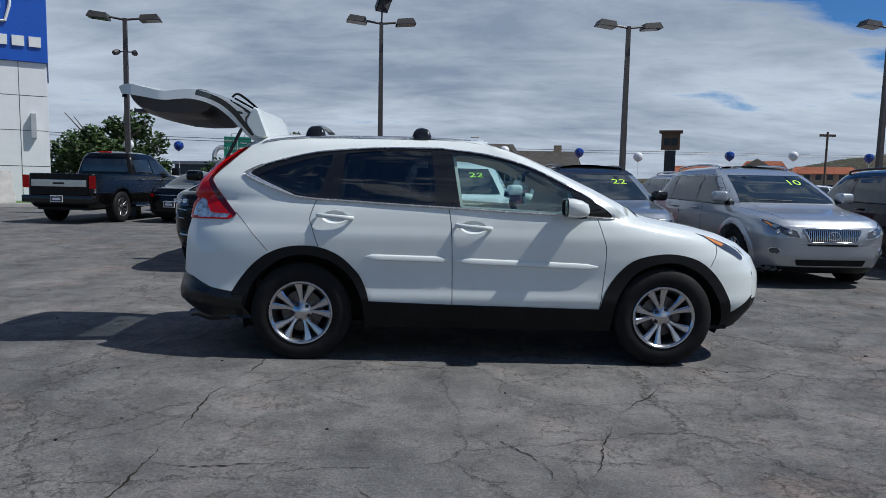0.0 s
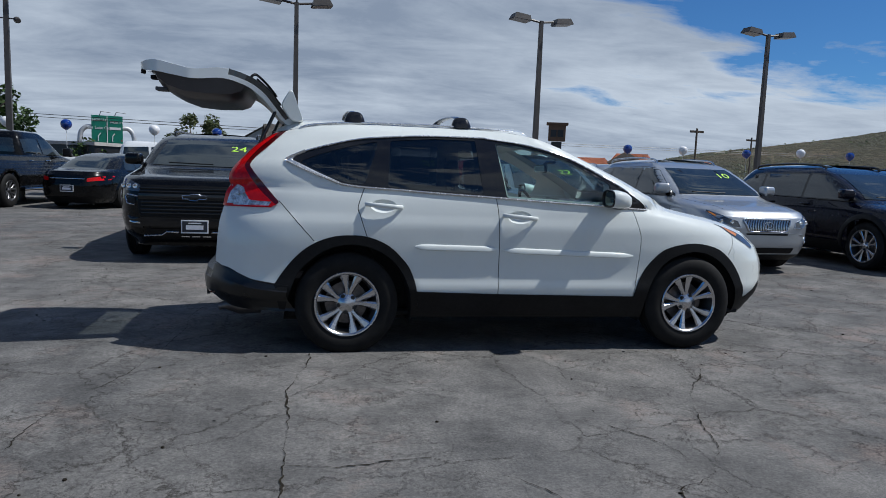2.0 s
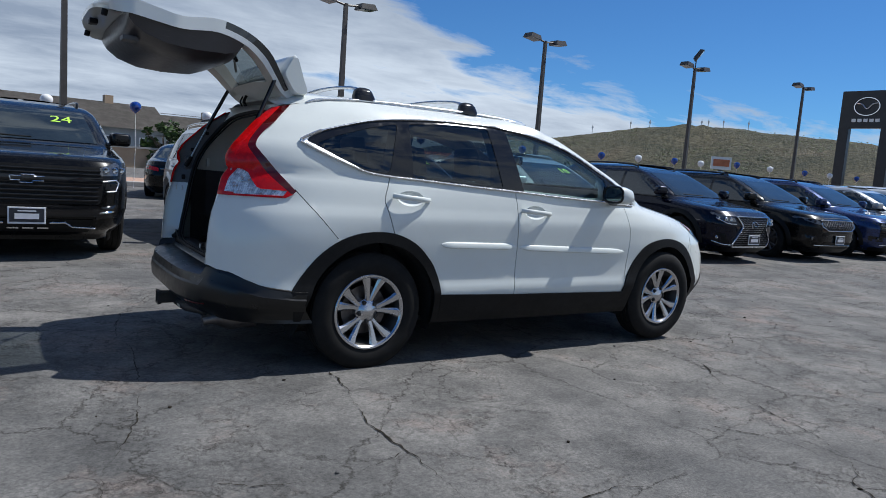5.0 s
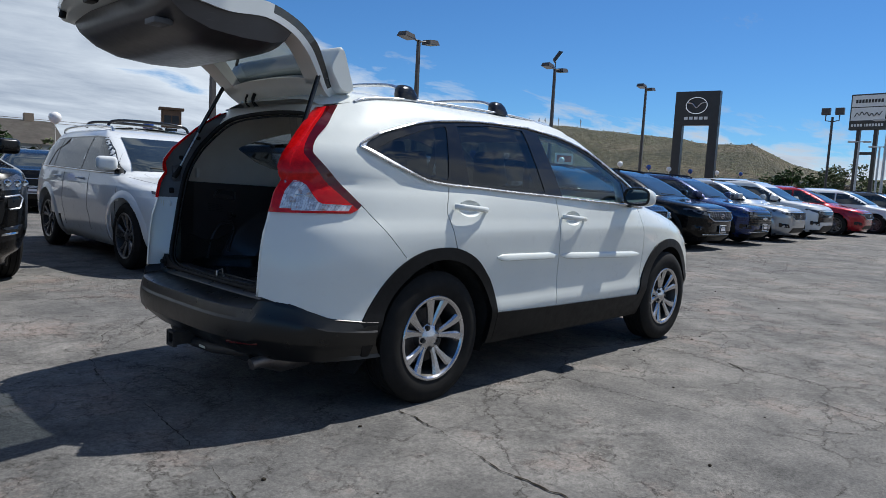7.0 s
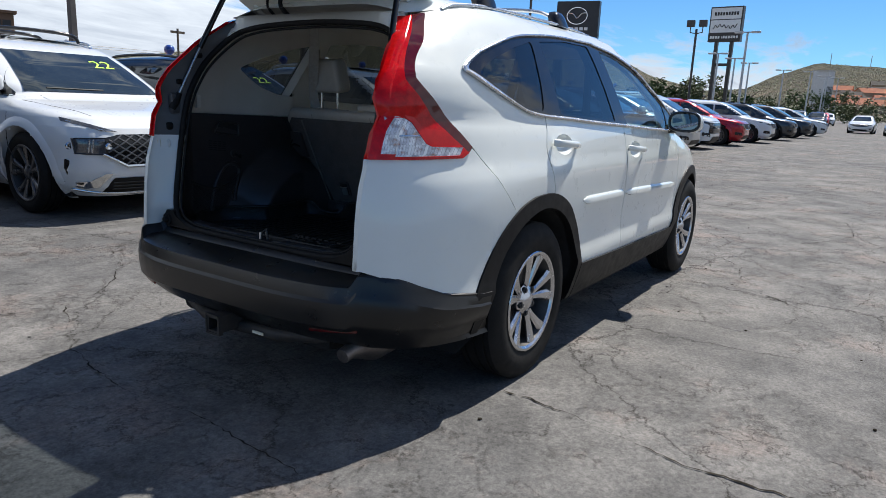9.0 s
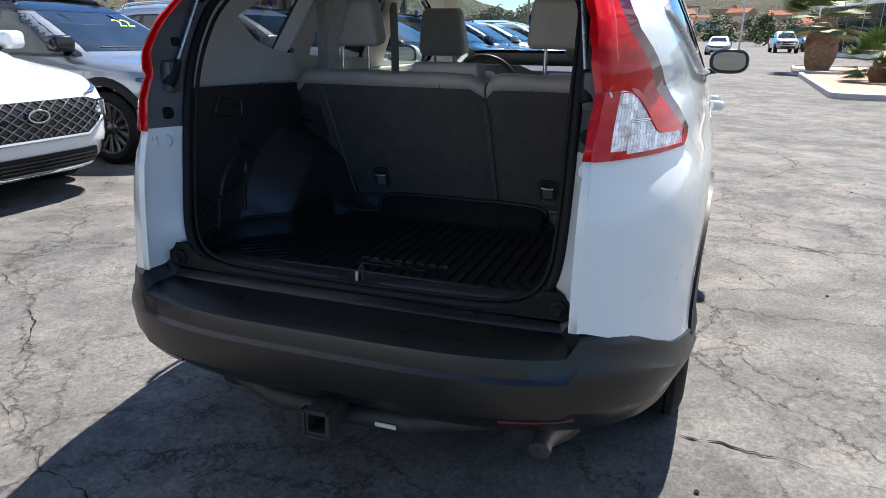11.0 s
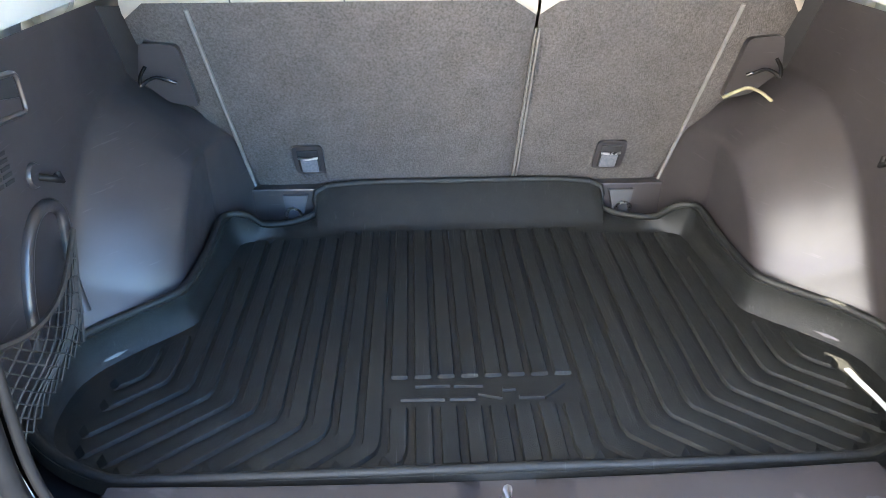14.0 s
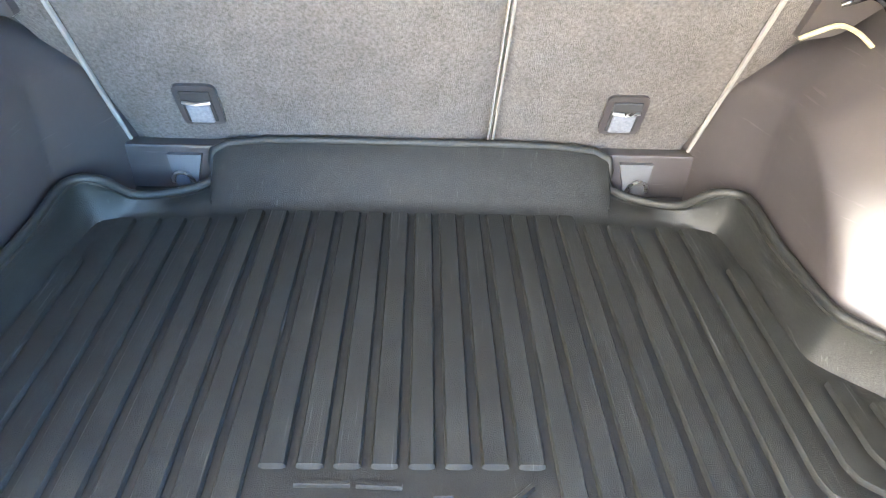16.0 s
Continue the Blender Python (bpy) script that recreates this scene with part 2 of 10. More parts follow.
M = {}
M["asphalt"] = asphalt()
M["crack"] = surface("crack_filler", (0.010, 0.009, 0.007), (0.045, 0.038, 0.030), 20, 0.95, spec=0.05)
M["white_paint"] = car_paint("pearl_white_paint", (0.705, 0.735, 0.705), 0.0, 0.30)
M["black_plastic"] = surface("black_plastic", (0.005, 0.005, 0.0053), (0.009, 0.009, 0.0095), 6, 0.50, spec=0.20, bump=0.10, bump_scale=400, dist=0.001)
M["bumper_plastic"] = surface("bumper_plastic", (0.0055, 0.0053, 0.0052), (0.009, 0.0087, 0.0084), 5, 0.34, spec=0.50, bump=0.02, bump_scale=300, dist=0.0005)
M["gloss_black"] = surface("gloss_black", (0.008, 0.008, 0.009), (0.012, 0.012, 0.013), 6, 0.12)
M["seal_rubber"] = surface("seal_rubber", (0.006, 0.006, 0.0065), (0.011, 0.011, 0.011), 12, 0.66, spec=0.22)
M["gap"] = surface("shut_line", (0.03, 0.03, 0.032), (0.045, 0.045, 0.046), 12, 0.7)
M["chrome"] = surface("chrome", (0.62, 0.64, 0.66), (0.70, 0.71, 0.72), 5, 0.10, metal=1.0, rough_var=0.04)
M["alloy"] = surface("alloy_wheel", (0.50, 0.51, 0.53), (0.60, 0.60, 0.62), 9, 0.24, metal=1.0, rough_var=0.06)
M["barrel"] = surface("brake_dusted_barrel", (0.035, 0.034, 0.033), (0.07, 0.068, 0.065), 12, 0.55, metal=0.5)
M["dark_alloy"] = surface("dark_alloy", (0.10, 0.10, 0.105), (0.16, 0.16, 0.165), 9, 0.32, metal=0.7)
M["tyre"] = surface("tyre_rubber", (0.007, 0.007, 0.007), (0.014, 0.0135, 0.013), 7, 0.75, spec=0.2, bump=0.2, bump_scale=90, dist=0.002)
M["disc"] = surface("brake_iron", (0.10, 0.09, 0.085), (0.20, 0.18, 0.17), 18, 0.45, metal=0.8)
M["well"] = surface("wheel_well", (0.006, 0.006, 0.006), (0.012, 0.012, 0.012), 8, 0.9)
M["red_lens"] = surface("red_lens", (0.40, 0.002, 0.004), (0.66, 0.006, 0.008), 45, 0.10, coat=0.45, spec=0.1, rough_var=0.03)
M["bright_red_lens"] = surface("bright_red_lens", (0.52, 0.004, 0.007), (0.66, 0.008, 0.010), 30, 0.10, coat=0.4, spec=0.2, rough_var=0.03)
M["dark_red_lens"] = surface("dark_red_lens", (0.05, 0.001, 0.002), (0.10, 0.002, 0.003), 14, 0.12, coat=1.0, spec=0.1, rough_var=0.03)
M["clear_lens"] = lens_grid()
M["amber_lens"] = surface("amber_lens", (0.62, 0.20, 0.03), (0.72, 0.28, 0.06), 30, 0.1, coat=1.0)
M["head_lens"] = surface("headlamp_lens", (0.035, 0.037, 0.042), (0.12, 0.125, 0.135), 60, 0.08, metal=0.3, coat=1.0)
M["pane_clear"] = glass("window_glass", (0.74, 0.90, 0.88), 1.0)
M["pane_tint"] = glass("privacy_glass", (0.13, 0.145, 0.15), 0.85)
M["pane_dark"] = glass("dark_glass", (0.30, 0.34, 0.34), 1.0)
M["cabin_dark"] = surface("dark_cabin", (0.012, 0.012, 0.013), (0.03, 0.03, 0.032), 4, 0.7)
M["trim_dark"] = surface("cargo_trim_plastic", (0.032, 0.028, 0.029), (0.043, 0.038, 0.039), 9, 0.33, spec=0.60, bump=0.04, bump_scale=700, dist=0.0006, rough_var=0.05)
M["bright_trim"] = surface("bright_trim", (0.62, 0.63, 0.65), (0.70, 0.71, 0.72), 8, 0.26, metal=0.85, rough_var=0.05)
M["trim_beige"] = surface("beige_trim", (0.58, 0.55, 0.50), (0.64, 0.61, 0.56), 6, 0.62, bump=0.2, bump_scale=420, dist=0.001)
M["leather"] = surface("beige_leather", (0.36, 0.325, 0.275), (0.43, 0.39, 0.335), 10, 0.5, bump=0.3, bump_scale=260, dist=0.0015)
M["carpet"] = surface("seat_carpet", (0.072, 0.066, 0.063), (0.150, 0.138, 0.133), 200, 0.95, bump=1.0, bump_scale=420, dist=0.004, spec=0.15)
M["jamb"] = surface("jamb_grey_plastic", (0.055, 0.058, 0.065), (0.075, 0.078, 0.085), 9, 0.5, bump=0.2, bump_scale=300, dist=0.001)
M["jamb_white"] = car_paint("jamb_white_paint", (0.70, 0.735, 0.73), 0.0, 0.35)
M["liner"] = surface("rubber_liner", (0.002, 0.0025, 0.0023), (0.030, 0.032, 0.031), 560, 0.42, spec=0.32, bump=0.6, bump_scale=560, dist=0.0016, rough_var=0.07)
M["liner_worn"] = surface("scuffed_liner_rib", (0.001, 0.0015, 0.0012), (0.034, 0.037, 0.035), 560, 0.46, spec=0.30, bump=0.65, bump_scale=560, dist=0.0022, rough_var=0.12)
M["scuffed_sill"] = surface("scuffed_sill", (0.055, 0.058, 0.066), (0.095, 0.098, 0.108), 60, 0.45, spec=0.5, bump=0.2, bump_scale=300, dist=0.001)
M["foam"] = surface("yellowed_foam", (0.22, 0.195, 0.12), (0.31, 0.28, 0.19), 60, 0.85, bump=0.4, bump_scale=200, dist=0.002)
M["flap_label"] = surface("pale_tag", (0.09, 0.10, 0.115), (0.17, 0.18, 0.20), 160, 0.5)
M["piping"] = surface("seat_piping", (0.13, 0.124, 0.118), (0.19, 0.183, 0.172), 30, 0.8)
M["belt"] = surface("belt_webbing", (0.30, 0.28, 0.25), (0.40, 0.37, 0.33), 60, 0.85, bump=0.3, bump_scale=300, dist=0.001)
M["mirror"] = surface("mirror_glass", (0.34, 0.36, 0.36), (0.38, 0.40, 0.40), 4, 0.03, metal=1.0, rough_var=0.01)
M["steel"] = surface("bare_steel", (0.42, 0.42, 0.42), (0.55, 0.55, 0.54), 22, 0.32, metal=1.0)
M["rust_black"] = surface("black_steel", (0.018, 0.017, 0.016), (0.045, 0.036, 0.030), 16, 0.65)
M["pole"] = surface("dark_bronze_pole", (0.045, 0.040, 0.038), (0.07, 0.062, 0.057), 5, 0.5)
M["label"] = surface("data_label", (0.62, 0.60, 0.48), (0.70, 0.68, 0.56), 40, 0.5)
M["sticker_white"] = surface("sticker_white", (0.75, 0.76, 0.76), (0.82, 0.82, 0.82), 20, 0.5)
M["neon"] = surface("neon_vinyl", (0.45, 0.80, 0.05), (0.55, 0.86, 0.10), 20, 0.5)
M["car_glass"] = surface("dark_car_glass", (0.012, 0.016, 0.017), (0.026, 0.034, 0.036), 3, 0.025, rough_var=0.01, spec=0.95)
M["plate"] = surface("dealer_plate", (0.020, 0.022, 0.030), (0.03, 0.032, 0.042), 20, 0.4)
M["plate_white"] = surface("plate_white", (0.72, 0.72, 0.74), (0.80, 0.80, 0.82), 20, 0.4)
PAINTS = {
    "black": car_paint("black_paint", (0.003, 0.003, 0.0032), 0.0, 0.25, 1.27),
    "navy": car_paint("navy_paint", (0.003, 0.004, 0.013), 0.3, 0.25, 1.30),
    "silver": car_paint("silver_paint", (0.42, 0.44, 0.46), 0.65, 0.33),
    "white": car_paint("white_paint", (0.66, 0.68, 0.69), 0.0, 0.3),
    "grey": car_paint("grey_paint", (0.24, 0.265, 0.30), 0.6, 0.32),
    "dark_grey": car_paint("dark_grey_paint", (0.05, 0.053, 0.058), 0.5, 0.3),
    "blue": car_paint("blue_paint", (0.02, 0.035, 0.11), 0.5, 0.28),
    "red": car_paint("red_paint", (0.38, 0.012, 0.02), 0.3, 0.28),
    "pale_blue": car_paint("pale_blue_paint", (0.35, 0.45, 0.50), 0.6, 0.3),
}


def mottle(m, scale, lo, hi, detail=5):
    """Broad worn patches over a material's own grain."""
    nt = m.node_tree
    p = nt.nodes["Principled BSDF"]
    src = p.inputs["Base Color"].links[0].from_socket
    mx = nt.nodes.new("ShaderNodeMix")
    mx.data_type, mx.blend_type = 'RGBA', 'MULTIPLY'
    mx.inputs[0].default_value = 1.0
    r = ramp_node(nt, noise_node(nt, scale, detail, 0.7).outputs["Fac"], [(0.35, (lo,) * 3), (0.65, (hi,) * 3)])
    nt.links.new(src, mx.inputs[6])
    nt.links.new(r.outputs[0], mx.inputs[7])
    nt.links.new(mx.outputs[2], p.inputs["Base Color"])


def scratches(m, along, colour, amount):
    """Fine pale scratches running mostly one way."""
    nt = m.node_tree
    p = nt.nodes["Principled BSDF"]
    src = p.inputs["Base Color"].links[0].from_socket
    tc, mp = nt.nodes.new("ShaderNodeTexCoord"), nt.nodes.new("ShaderNodeMapping")
    mp.inputs["Scale"].default_value = along
    mp.inputs["Rotation"].default_value = (0, 0, radians(4))
    nt.links.new(tc.outputs["Object"], mp.inputs[0])
    n = noise_node(nt, 1.0, 3, 0.55, mp.outputs[0])
    r = ramp_node(nt, n.outputs["Fac"], [(0.66, (0, 0, 0)), (0.72, (amount,) * 3)])
    mx = nt.nodes.new("ShaderNodeMix")
    mx.data_type = 'RGBA'
    nt.links.new(r.outputs[0], mx.inputs[0]), nt.links.new(src, mx.inputs[6])
    mx.inputs[7].default_value = (*colour, 1)
    nt.links.new(mx.outputs[2], p.inputs["Base Color"])


mottle(M["carpet"], 16, 0.86, 1.04)
mottle(M["liner_worn"], 22, 0.65, 1.25)
mottle(M["liner"], 30, 0.75, 1.2)
scratches(M["liner_worn"], (9, 420, 60), (0.10, 0.10, 0.10), 0.7)
scratches(M["liner"], (14, 260, 60), (0.07, 0.07, 0.07), 0.5)
scratches(M["trim_dark"], (12, 12, 190), (0.11, 0.10, 0.10), 0.35)
mottle(M["black_plastic"], 40, 0.8, 1.3)

# ---- mesh helpers ----
from mathutils.geometry import delaunay_2d_cdt


def link(name, me, parent=None, label=""):
    ob = new(name, me)
    if parent is not None:
        ob.parent = parent
    if label:
        ob["label"] = label
    return ob


def part(name, bm, material, parent=None, label="", smooth=None):
    """Links a bmesh as one mesh object under a thing or a part. smooth: edge angle in degrees under which faces are smooth."""
    me = bpy.data.meshes.new(name)
    bmesh.ops.recalc_face_normals(bm, faces=bm.faces[:])
    if smooth is not None:
        lim = radians(smooth)
        for f in bm.faces:
            f.smooth = True
        for e in bm.edges:
            if len(e.link_faces) == 2 and e.calc_face_angle(0.0) > lim:
                e.smooth = False
    bm.to_mesh(me)
    bm.free()
    for m in (material if isinstance(material, (list, tuple)) else [material]):
        me.materials.append(m)
    return link(name, me, parent, label)


def raw(name, verts, faces, material, parent=None, label="", smooth=True):
    me = bpy.data.meshes.new(name)
    me.from_pydata([tuple(v) for v in verts], [], [tuple(f) for f in faces])
    if smooth:
        me.polygons.foreach_set("use_smooth", [True] * len(me.polygons))
    me.materials.append(material)
    me.update()
    return link(name, me, parent, label)


def thing(name, label, category, m=None, group="", kind=""):
    ob = new(name)
    ob.empty_display_size = 0.2
    if m is not None:
        ob.matrix_world = m
    return tagged(ob, label, category, group, kind)


def bm_box(x0, x1, y0, y1, z0, z1, bevel=0.0, seg=2, bm=None):
    bm = bm or bmesh.new()
    r = bmesh.ops.create_cube(bm, size=1)
    for v in r["verts"]:
        v.co = Vector(((x0 + x1) / 2 + v.co.x * (x1 - x0), (y0 + y1) / 2 + v.co.y * (y1 - y0), (z0 + z1) / 2 + v.co.z * (z1 - z0)))
    if bevel:
        es = list({e for v in r["verts"] for e in v.link_edges})
        bmesh.ops.bevel(bm, geom=es, offset=bevel, segments=seg, profile=0.6, affect='EDGES')
    return bm


def bm_xf(bm, m):
    bmesh.ops.transform(bm, matrix=m, verts=bm.verts[:])
    return bm


def bm_tube(pts, r, seg=10, bm=None, cap=True, flat=None):
    """A tube along points; r a number or a list; flat: (a, b) half sizes of a strap."""
    bm = bm or bmesh.new()
    pts = [Vector(p) for p in pts]
    n = len(pts)
    rings = []
    ref = None
    for i, p in enumerate(pts):
        d = (pts[min(i + 1, n - 1)] - pts[max(i - 1, 0)]).normalized()
        if ref is None:
            ref = Vector((0, 0, 1)) if abs(d.z) < 0.9 else Vector((1, 0, 0))
        a = d.cross(ref).normalized()
        b = a.cross(d).normalized()
        ref = b
        rr = r[i] if isinstance(r, (list, tuple)) else r
        ra, rb = (flat if flat else (rr, rr))
        rings.append([bm.verts.new(p + a * math.cos(t) * ra + b * math.sin(t) * rb) for t in [2 * math.pi * k / seg for k in range(seg)]])
    for A, B in zip(rings, rings[1:]):
        for k in range(seg):
            bm.faces.new((A[k], A[(k + 1) % seg], B[(k + 1) % seg], B[k]))
    if cap:
        bm.faces.new(rings[0][::-1])
        bm.faces.new(rings[-1])
    return bm


def bm_grid(rows, bm=None, close=False):
    """Quads between rows of points."""
    bm = bm or bmesh.new()
    vs = [[bm.verts.new(p) for p in r] for r in rows]
    for A, B in zip(vs, vs[1:]):
        k = len(A)
        for i in range(k if close else k - 1):
            bm.faces.new((A[i], A[(i + 1) % k], B[(i + 1) % k], B[i]))
    return bm


def bm_prism(poly, h0, h1, axis="z", bevel=0.0, bm=None):
    """A polygon in a plane, extruded along an axis."""
    own = bm is None
    bm = bm or bmesh.new()

    def at(u, v, h):
        return {"z": (u, v, h), "y": (u, h, v), "x": (h, u, v)}[axis]
    a = [bm.verts.new(at(u, v, h0)) for u, v in poly]
    b = [bm.verts.new(at(u, v, h1)) for u, v in poly]
    bm.faces.new(a), bm.faces.new(b[::-1])
    k = len(poly)
    for i in range(k):
        bm.faces.new((a[i], a[(i + 1) % k], b[(i + 1) % k], b[i]))
    if bevel and own:
        bmesh.ops.bevel(bm, geom=bm.edges[:], offset=bevel, segments=2, profile=0.6, affect='EDGES')
    return bm


def smooth_line(pts, n=8, closed=False):
    """Catmull-Rom through points of any dimension."""
    P = [np.array(p, float) for p in pts]
    k = len(P)
    out = []
    for i in range(k if closed else k - 1):
        p0, p1, p2, p3 = (P[(i - 1) % k], P[i], P[(i + 1) % k], P[(i + 2) % k]) if closed else (P[max(i - 1, 0)], P[i], P[i + 1], P[min(i + 2, k - 1)])
        for j in range(n):
            t = j / n
            out.append(0.5 * ((2 * p1) + (-p0 + p2) * t + (2 * p0 - 5 * p1 + 4 * p2 - p3) * t * t + (-p0 + 3 * p1 - 3 * p2 + p3) * t ** 3))
    if not closed:
        out.append(P[-1])
    return [tuple(o) for o in out]


def round_poly(pts, r, n=4):
    """A polygon with rounded corners."""
    P = [np.array(p, float) for p in pts]
    out = []
    k = len(P)
    for i in range(k):
        a, b, c = P[i - 1], P[i], P[(i + 1) % k]
        u, v = a - b, c - b
        d = min(r, np.linalg.norm(u) * 0.45, np.linalg.norm(v) * 0.45)
        s, e = b + u / np.linalg.norm(u) * d, b + v / np.linalg.norm(v) * d
        for j in range(n + 1):
            t = j / n
            out.append(tuple((1 - t) ** 2 * s + 2 * t * (1 - t) * b + t * t * e))
    return out


def inside_poly(x, y, poly):
    c = False
    j = len(poly) - 1
    for i in range(len(poly)):
        xi, yi = poly[i]
        xj, yj = poly[j]
        if (yi > y) != (yj > y) and x < (xj - xi) * (y - yi) / (yj - yi) + xi:
            c = not c
        j = i
    return c


def inside_many(X, Y, poly):
    c = np.zeros(len(X), bool)
    j = len(poly) - 1
    for i in range(len(poly)):
        xi, yi = poly[i]
        xj, yj = poly[j]
        if yi != yj:
            c ^= ((yi > Y) != (yj > Y)) & (X < (xj - xi) * (Y - yi) / (yj - yi) + xi)
        j = i
    return c


def densify(poly, step, closed=True):
    out = []
    k = len(poly)
    for i in range(k if closed else k - 1):
        a, b = np.array(poly[i]), np.array(poly[(i + 1) % k])
        m = max(1, int(np.linalg.norm(b - a) / step))
        out += [tuple(a + (b - a) * j / m) for j in range(m)]
    if not closed:
        out.append(tuple(poly[-1]))
    return out


def tessellate(polys, lines, bounds, step):
    """All outlines cut into one triangle mesh of the plane with a fill of grid points."""
    pts, edges = [], []
    for poly, closed in [(p, True) for p in polys] + [(l, False) for l in lines]:
        d = densify(poly, step, closed)
        s = len(pts)
        pts += d
        edges += [(s + i, s + i + 1) for i in range(len(d) - 1)]
        if closed:
            edges.append((s + len(d) - 1, s))
    x0, x1, y0, y1 = bounds
    taken = np.array(pts)
    for j, y in enumerate(np.arange(y0, y1, step * 0.9)):
        for x in np.arange(x0 + (j % 2) * step / 2, x1, step):
            if np.min(np.abs(taken[:, 0] - x) + np.abs(taken[:, 1] - y)) > step * 0.6:
                pts.append((x, y))
    V, E_, F, *_ = delaunay_2d_cdt([Vector(p) for p in pts], edges, [], 0, 1e-5)
    return np.array([(v.x, v.y) for v in V]), [tuple(f) for f in F]


def lerp_tab(tab):
    xs, ys = [a for a, b in tab], [b for a, b in tab]
    return lambda v: np.interp(v, xs, ys)


def letters(text, size, material, parent, m, depth=0.004, label="", name="lettering"):
    """Raised letters from the built-in font, as a mesh. Text runs along the pose's x, up its y."""
    cu = bpy.data.curves.new("t", "FONT")
    cu.body, cu.size, cu.extrude, cu.align_x, cu.align_y = text, size, depth, 'CENTER', 'CENTER'
    ob = bpy.data.objects.new("t", cu)
    scene.collection.objects.link(ob)
    me = bpy.data.meshes.new_from_object(ob)
    bpy.data.objects.remove(ob)
    me.materials.clear()
    me.materials.append(material)
    me.transform(m)
    return link(name, me, parent, label)

# ---- the skin of a car: plan curves stacked over height ----
class Skin:
    """wide, front, rear: tables of height against half width, nose and tail; n: roundness of the plan by height."""

    def __init__(self, wide, front, rear, n=((0.0, 4.5), (2.0, 4.0)), nf=None, mid=0.0, flare=(), nb=None):
        self.W, self.F, self.R, self.mid = lerp_tab(wide), lerp_tab(front), lerp_tab(rear), mid
        self.NR, self.NF = lerp_tab(n), lerp_tab(nf or n)
        self.NB = lerp_tab(nb or n)  # across the tail, where it is squarer along than across
        self.ztop = wide[-1][0]
        self.flare = flare  # (x, z, radius, depth) bulges round the wheels

    def N(self, x, z):
        return np.where(np.asarray(x) > self.mid, self.NF(z), self.NR(z))

    def B(self, x, z):
        return np.where(np.asarray(x) > self.mid, self.NF(z), self.NB(z))

    def ext(self, x, z):
        return np.where(np.asarray(x) > self.mid, self.F(z) - self.mid, self.mid - self.R(z))

    def side(self, x, z):
        """Half width at a place of the side view."""
        x, z = np.asarray(x, float), np.asarray(z, float)
        u = np.clip(np.abs(x - self.mid) / np.maximum(self.ext(x, z), 1e-3), 0, 0.9995)
        n = self.N(x, z)
        y = self.W(z) * (1 - u ** n) ** (1 / self.B(x, z))
        for fx, fz, r, d in self.flare:
            q = np.hypot(x - fx, z - fz) / r
            y = y + d * np.exp(-((q - 1.0) / 0.16) ** 2) * (z > 0.15)
        return y

    def fore(self, y, z, end=1):
        """Nose (end 1) or tail (end -1) at a place of the front view."""
        y, z = np.asarray(y, float), np.asarray(z, float)
        n, b = (self.NF(z), self.NF(z)) if end > 0 else (self.NR(z), self.NB(z))
        v = np.clip(np.abs(y) / np.maximum(self.W(z), 1e-3), 0, 0.9995)
        k = (1 - v ** b) ** (1 / n)
        return self.mid + k * (self.F(z) - self.mid) if end > 0 else self.mid - k * (self.mid - self.R(z))

    def top(self, x, y):
        """Height over a place of the plan."""
        x, y = np.broadcast_arrays(np.asarray(x, float), np.asarray(y, float))
        lo, hi = np.full(x.shape, 0.5), np.full(x.shape, self.ztop)
        for _ in range(26):
            m = (lo + hi) / 2
            n = self.N(x, m)
            ins = (np.abs(x - self.mid) / np.maximum(self.ext(x, m), 1e-3)) ** n + (np.abs(y) / np.maximum(self.W(m), 1e-3)) ** self.B(x, m) <= 1
            lo, hi = np.where(ins, m, lo), np.where(ins, hi, m)
        return lo


HERO = Skin(
    wide=((0.15, 0.78), (0.28, 0.855), (0.40, 0.890), (0.44, 0.902), (0.475, 0.906), (0.52, 0.896), (0.62, 0.893), (0.76, 0.902), (0.88, 0.904), (0.925, 0.903), (0.965, 0.892), (1.02, 0.884), (1.10, 0.868), (1.16, 0.845),
          (1.30, 0.785), (1.44, 0.715), (1.52, 0.668), (1.565, 0.632), (1.60, 0.585), (1.625, 0.50), (1.645, 0.36), (1.655, 0.18), (1.658, 0.0)),
    front=((0.15, 1.95), (0.26, 2.06), (0.40, 2.17), (0.52, 2.20), (0.66, 2.20), (0.78, 2.15), (0.88, 2.03), (0.95, 1.86), (1.00, 1.66), (1.04, 1.44),
           (1.075, 1.26), (1.10, 1.17), (1.13, 1.11), (1.18, 1.01), (1.263, 0.85), (1.345, 0.67), (1.448, 0.44), (1.50, 0.32), (1.54, 0.20), (1.58, 0.06), (1.61, -0.08), (1.635, -0.28), (1.65, -0.5), (1.658, -0.75)),
    rear=((0.15, -2.05), (0.30, -2.20), (0.40, -2.30), (0.62, -2.285), (1.00, -2.277), (1.10, -2.285), (1.16, -2.275), (1.22, -2.225), (1.30, -2.13), (1.42, -2.01), (1.50, -1.89), (1.55, -1.82), (1.58, -1.79), (1.62, -1.74), (1.645, -1.55), (1.658, -0.8)),
    n=((0.0, 6.0), (0.3, 9.0), (0.62, 8.5), (0.82, 7.2), (1.0, 5.0), (1.15, 4.2), (1.3, 6.0), (2.0, 6.0)), nb=((0.0, 4.0), (0.3, 3.6), (0.82, 3.6), (1.0, 3.8), (1.15, 4.0), (1.3, 6.0), (2.0, 6.0)), nf=((0.0, 5.0), (0.6, 4.8), (0.85, 4.2), (1.07, 4.2), (1.14, 8.0), (2.0, 8.0)))

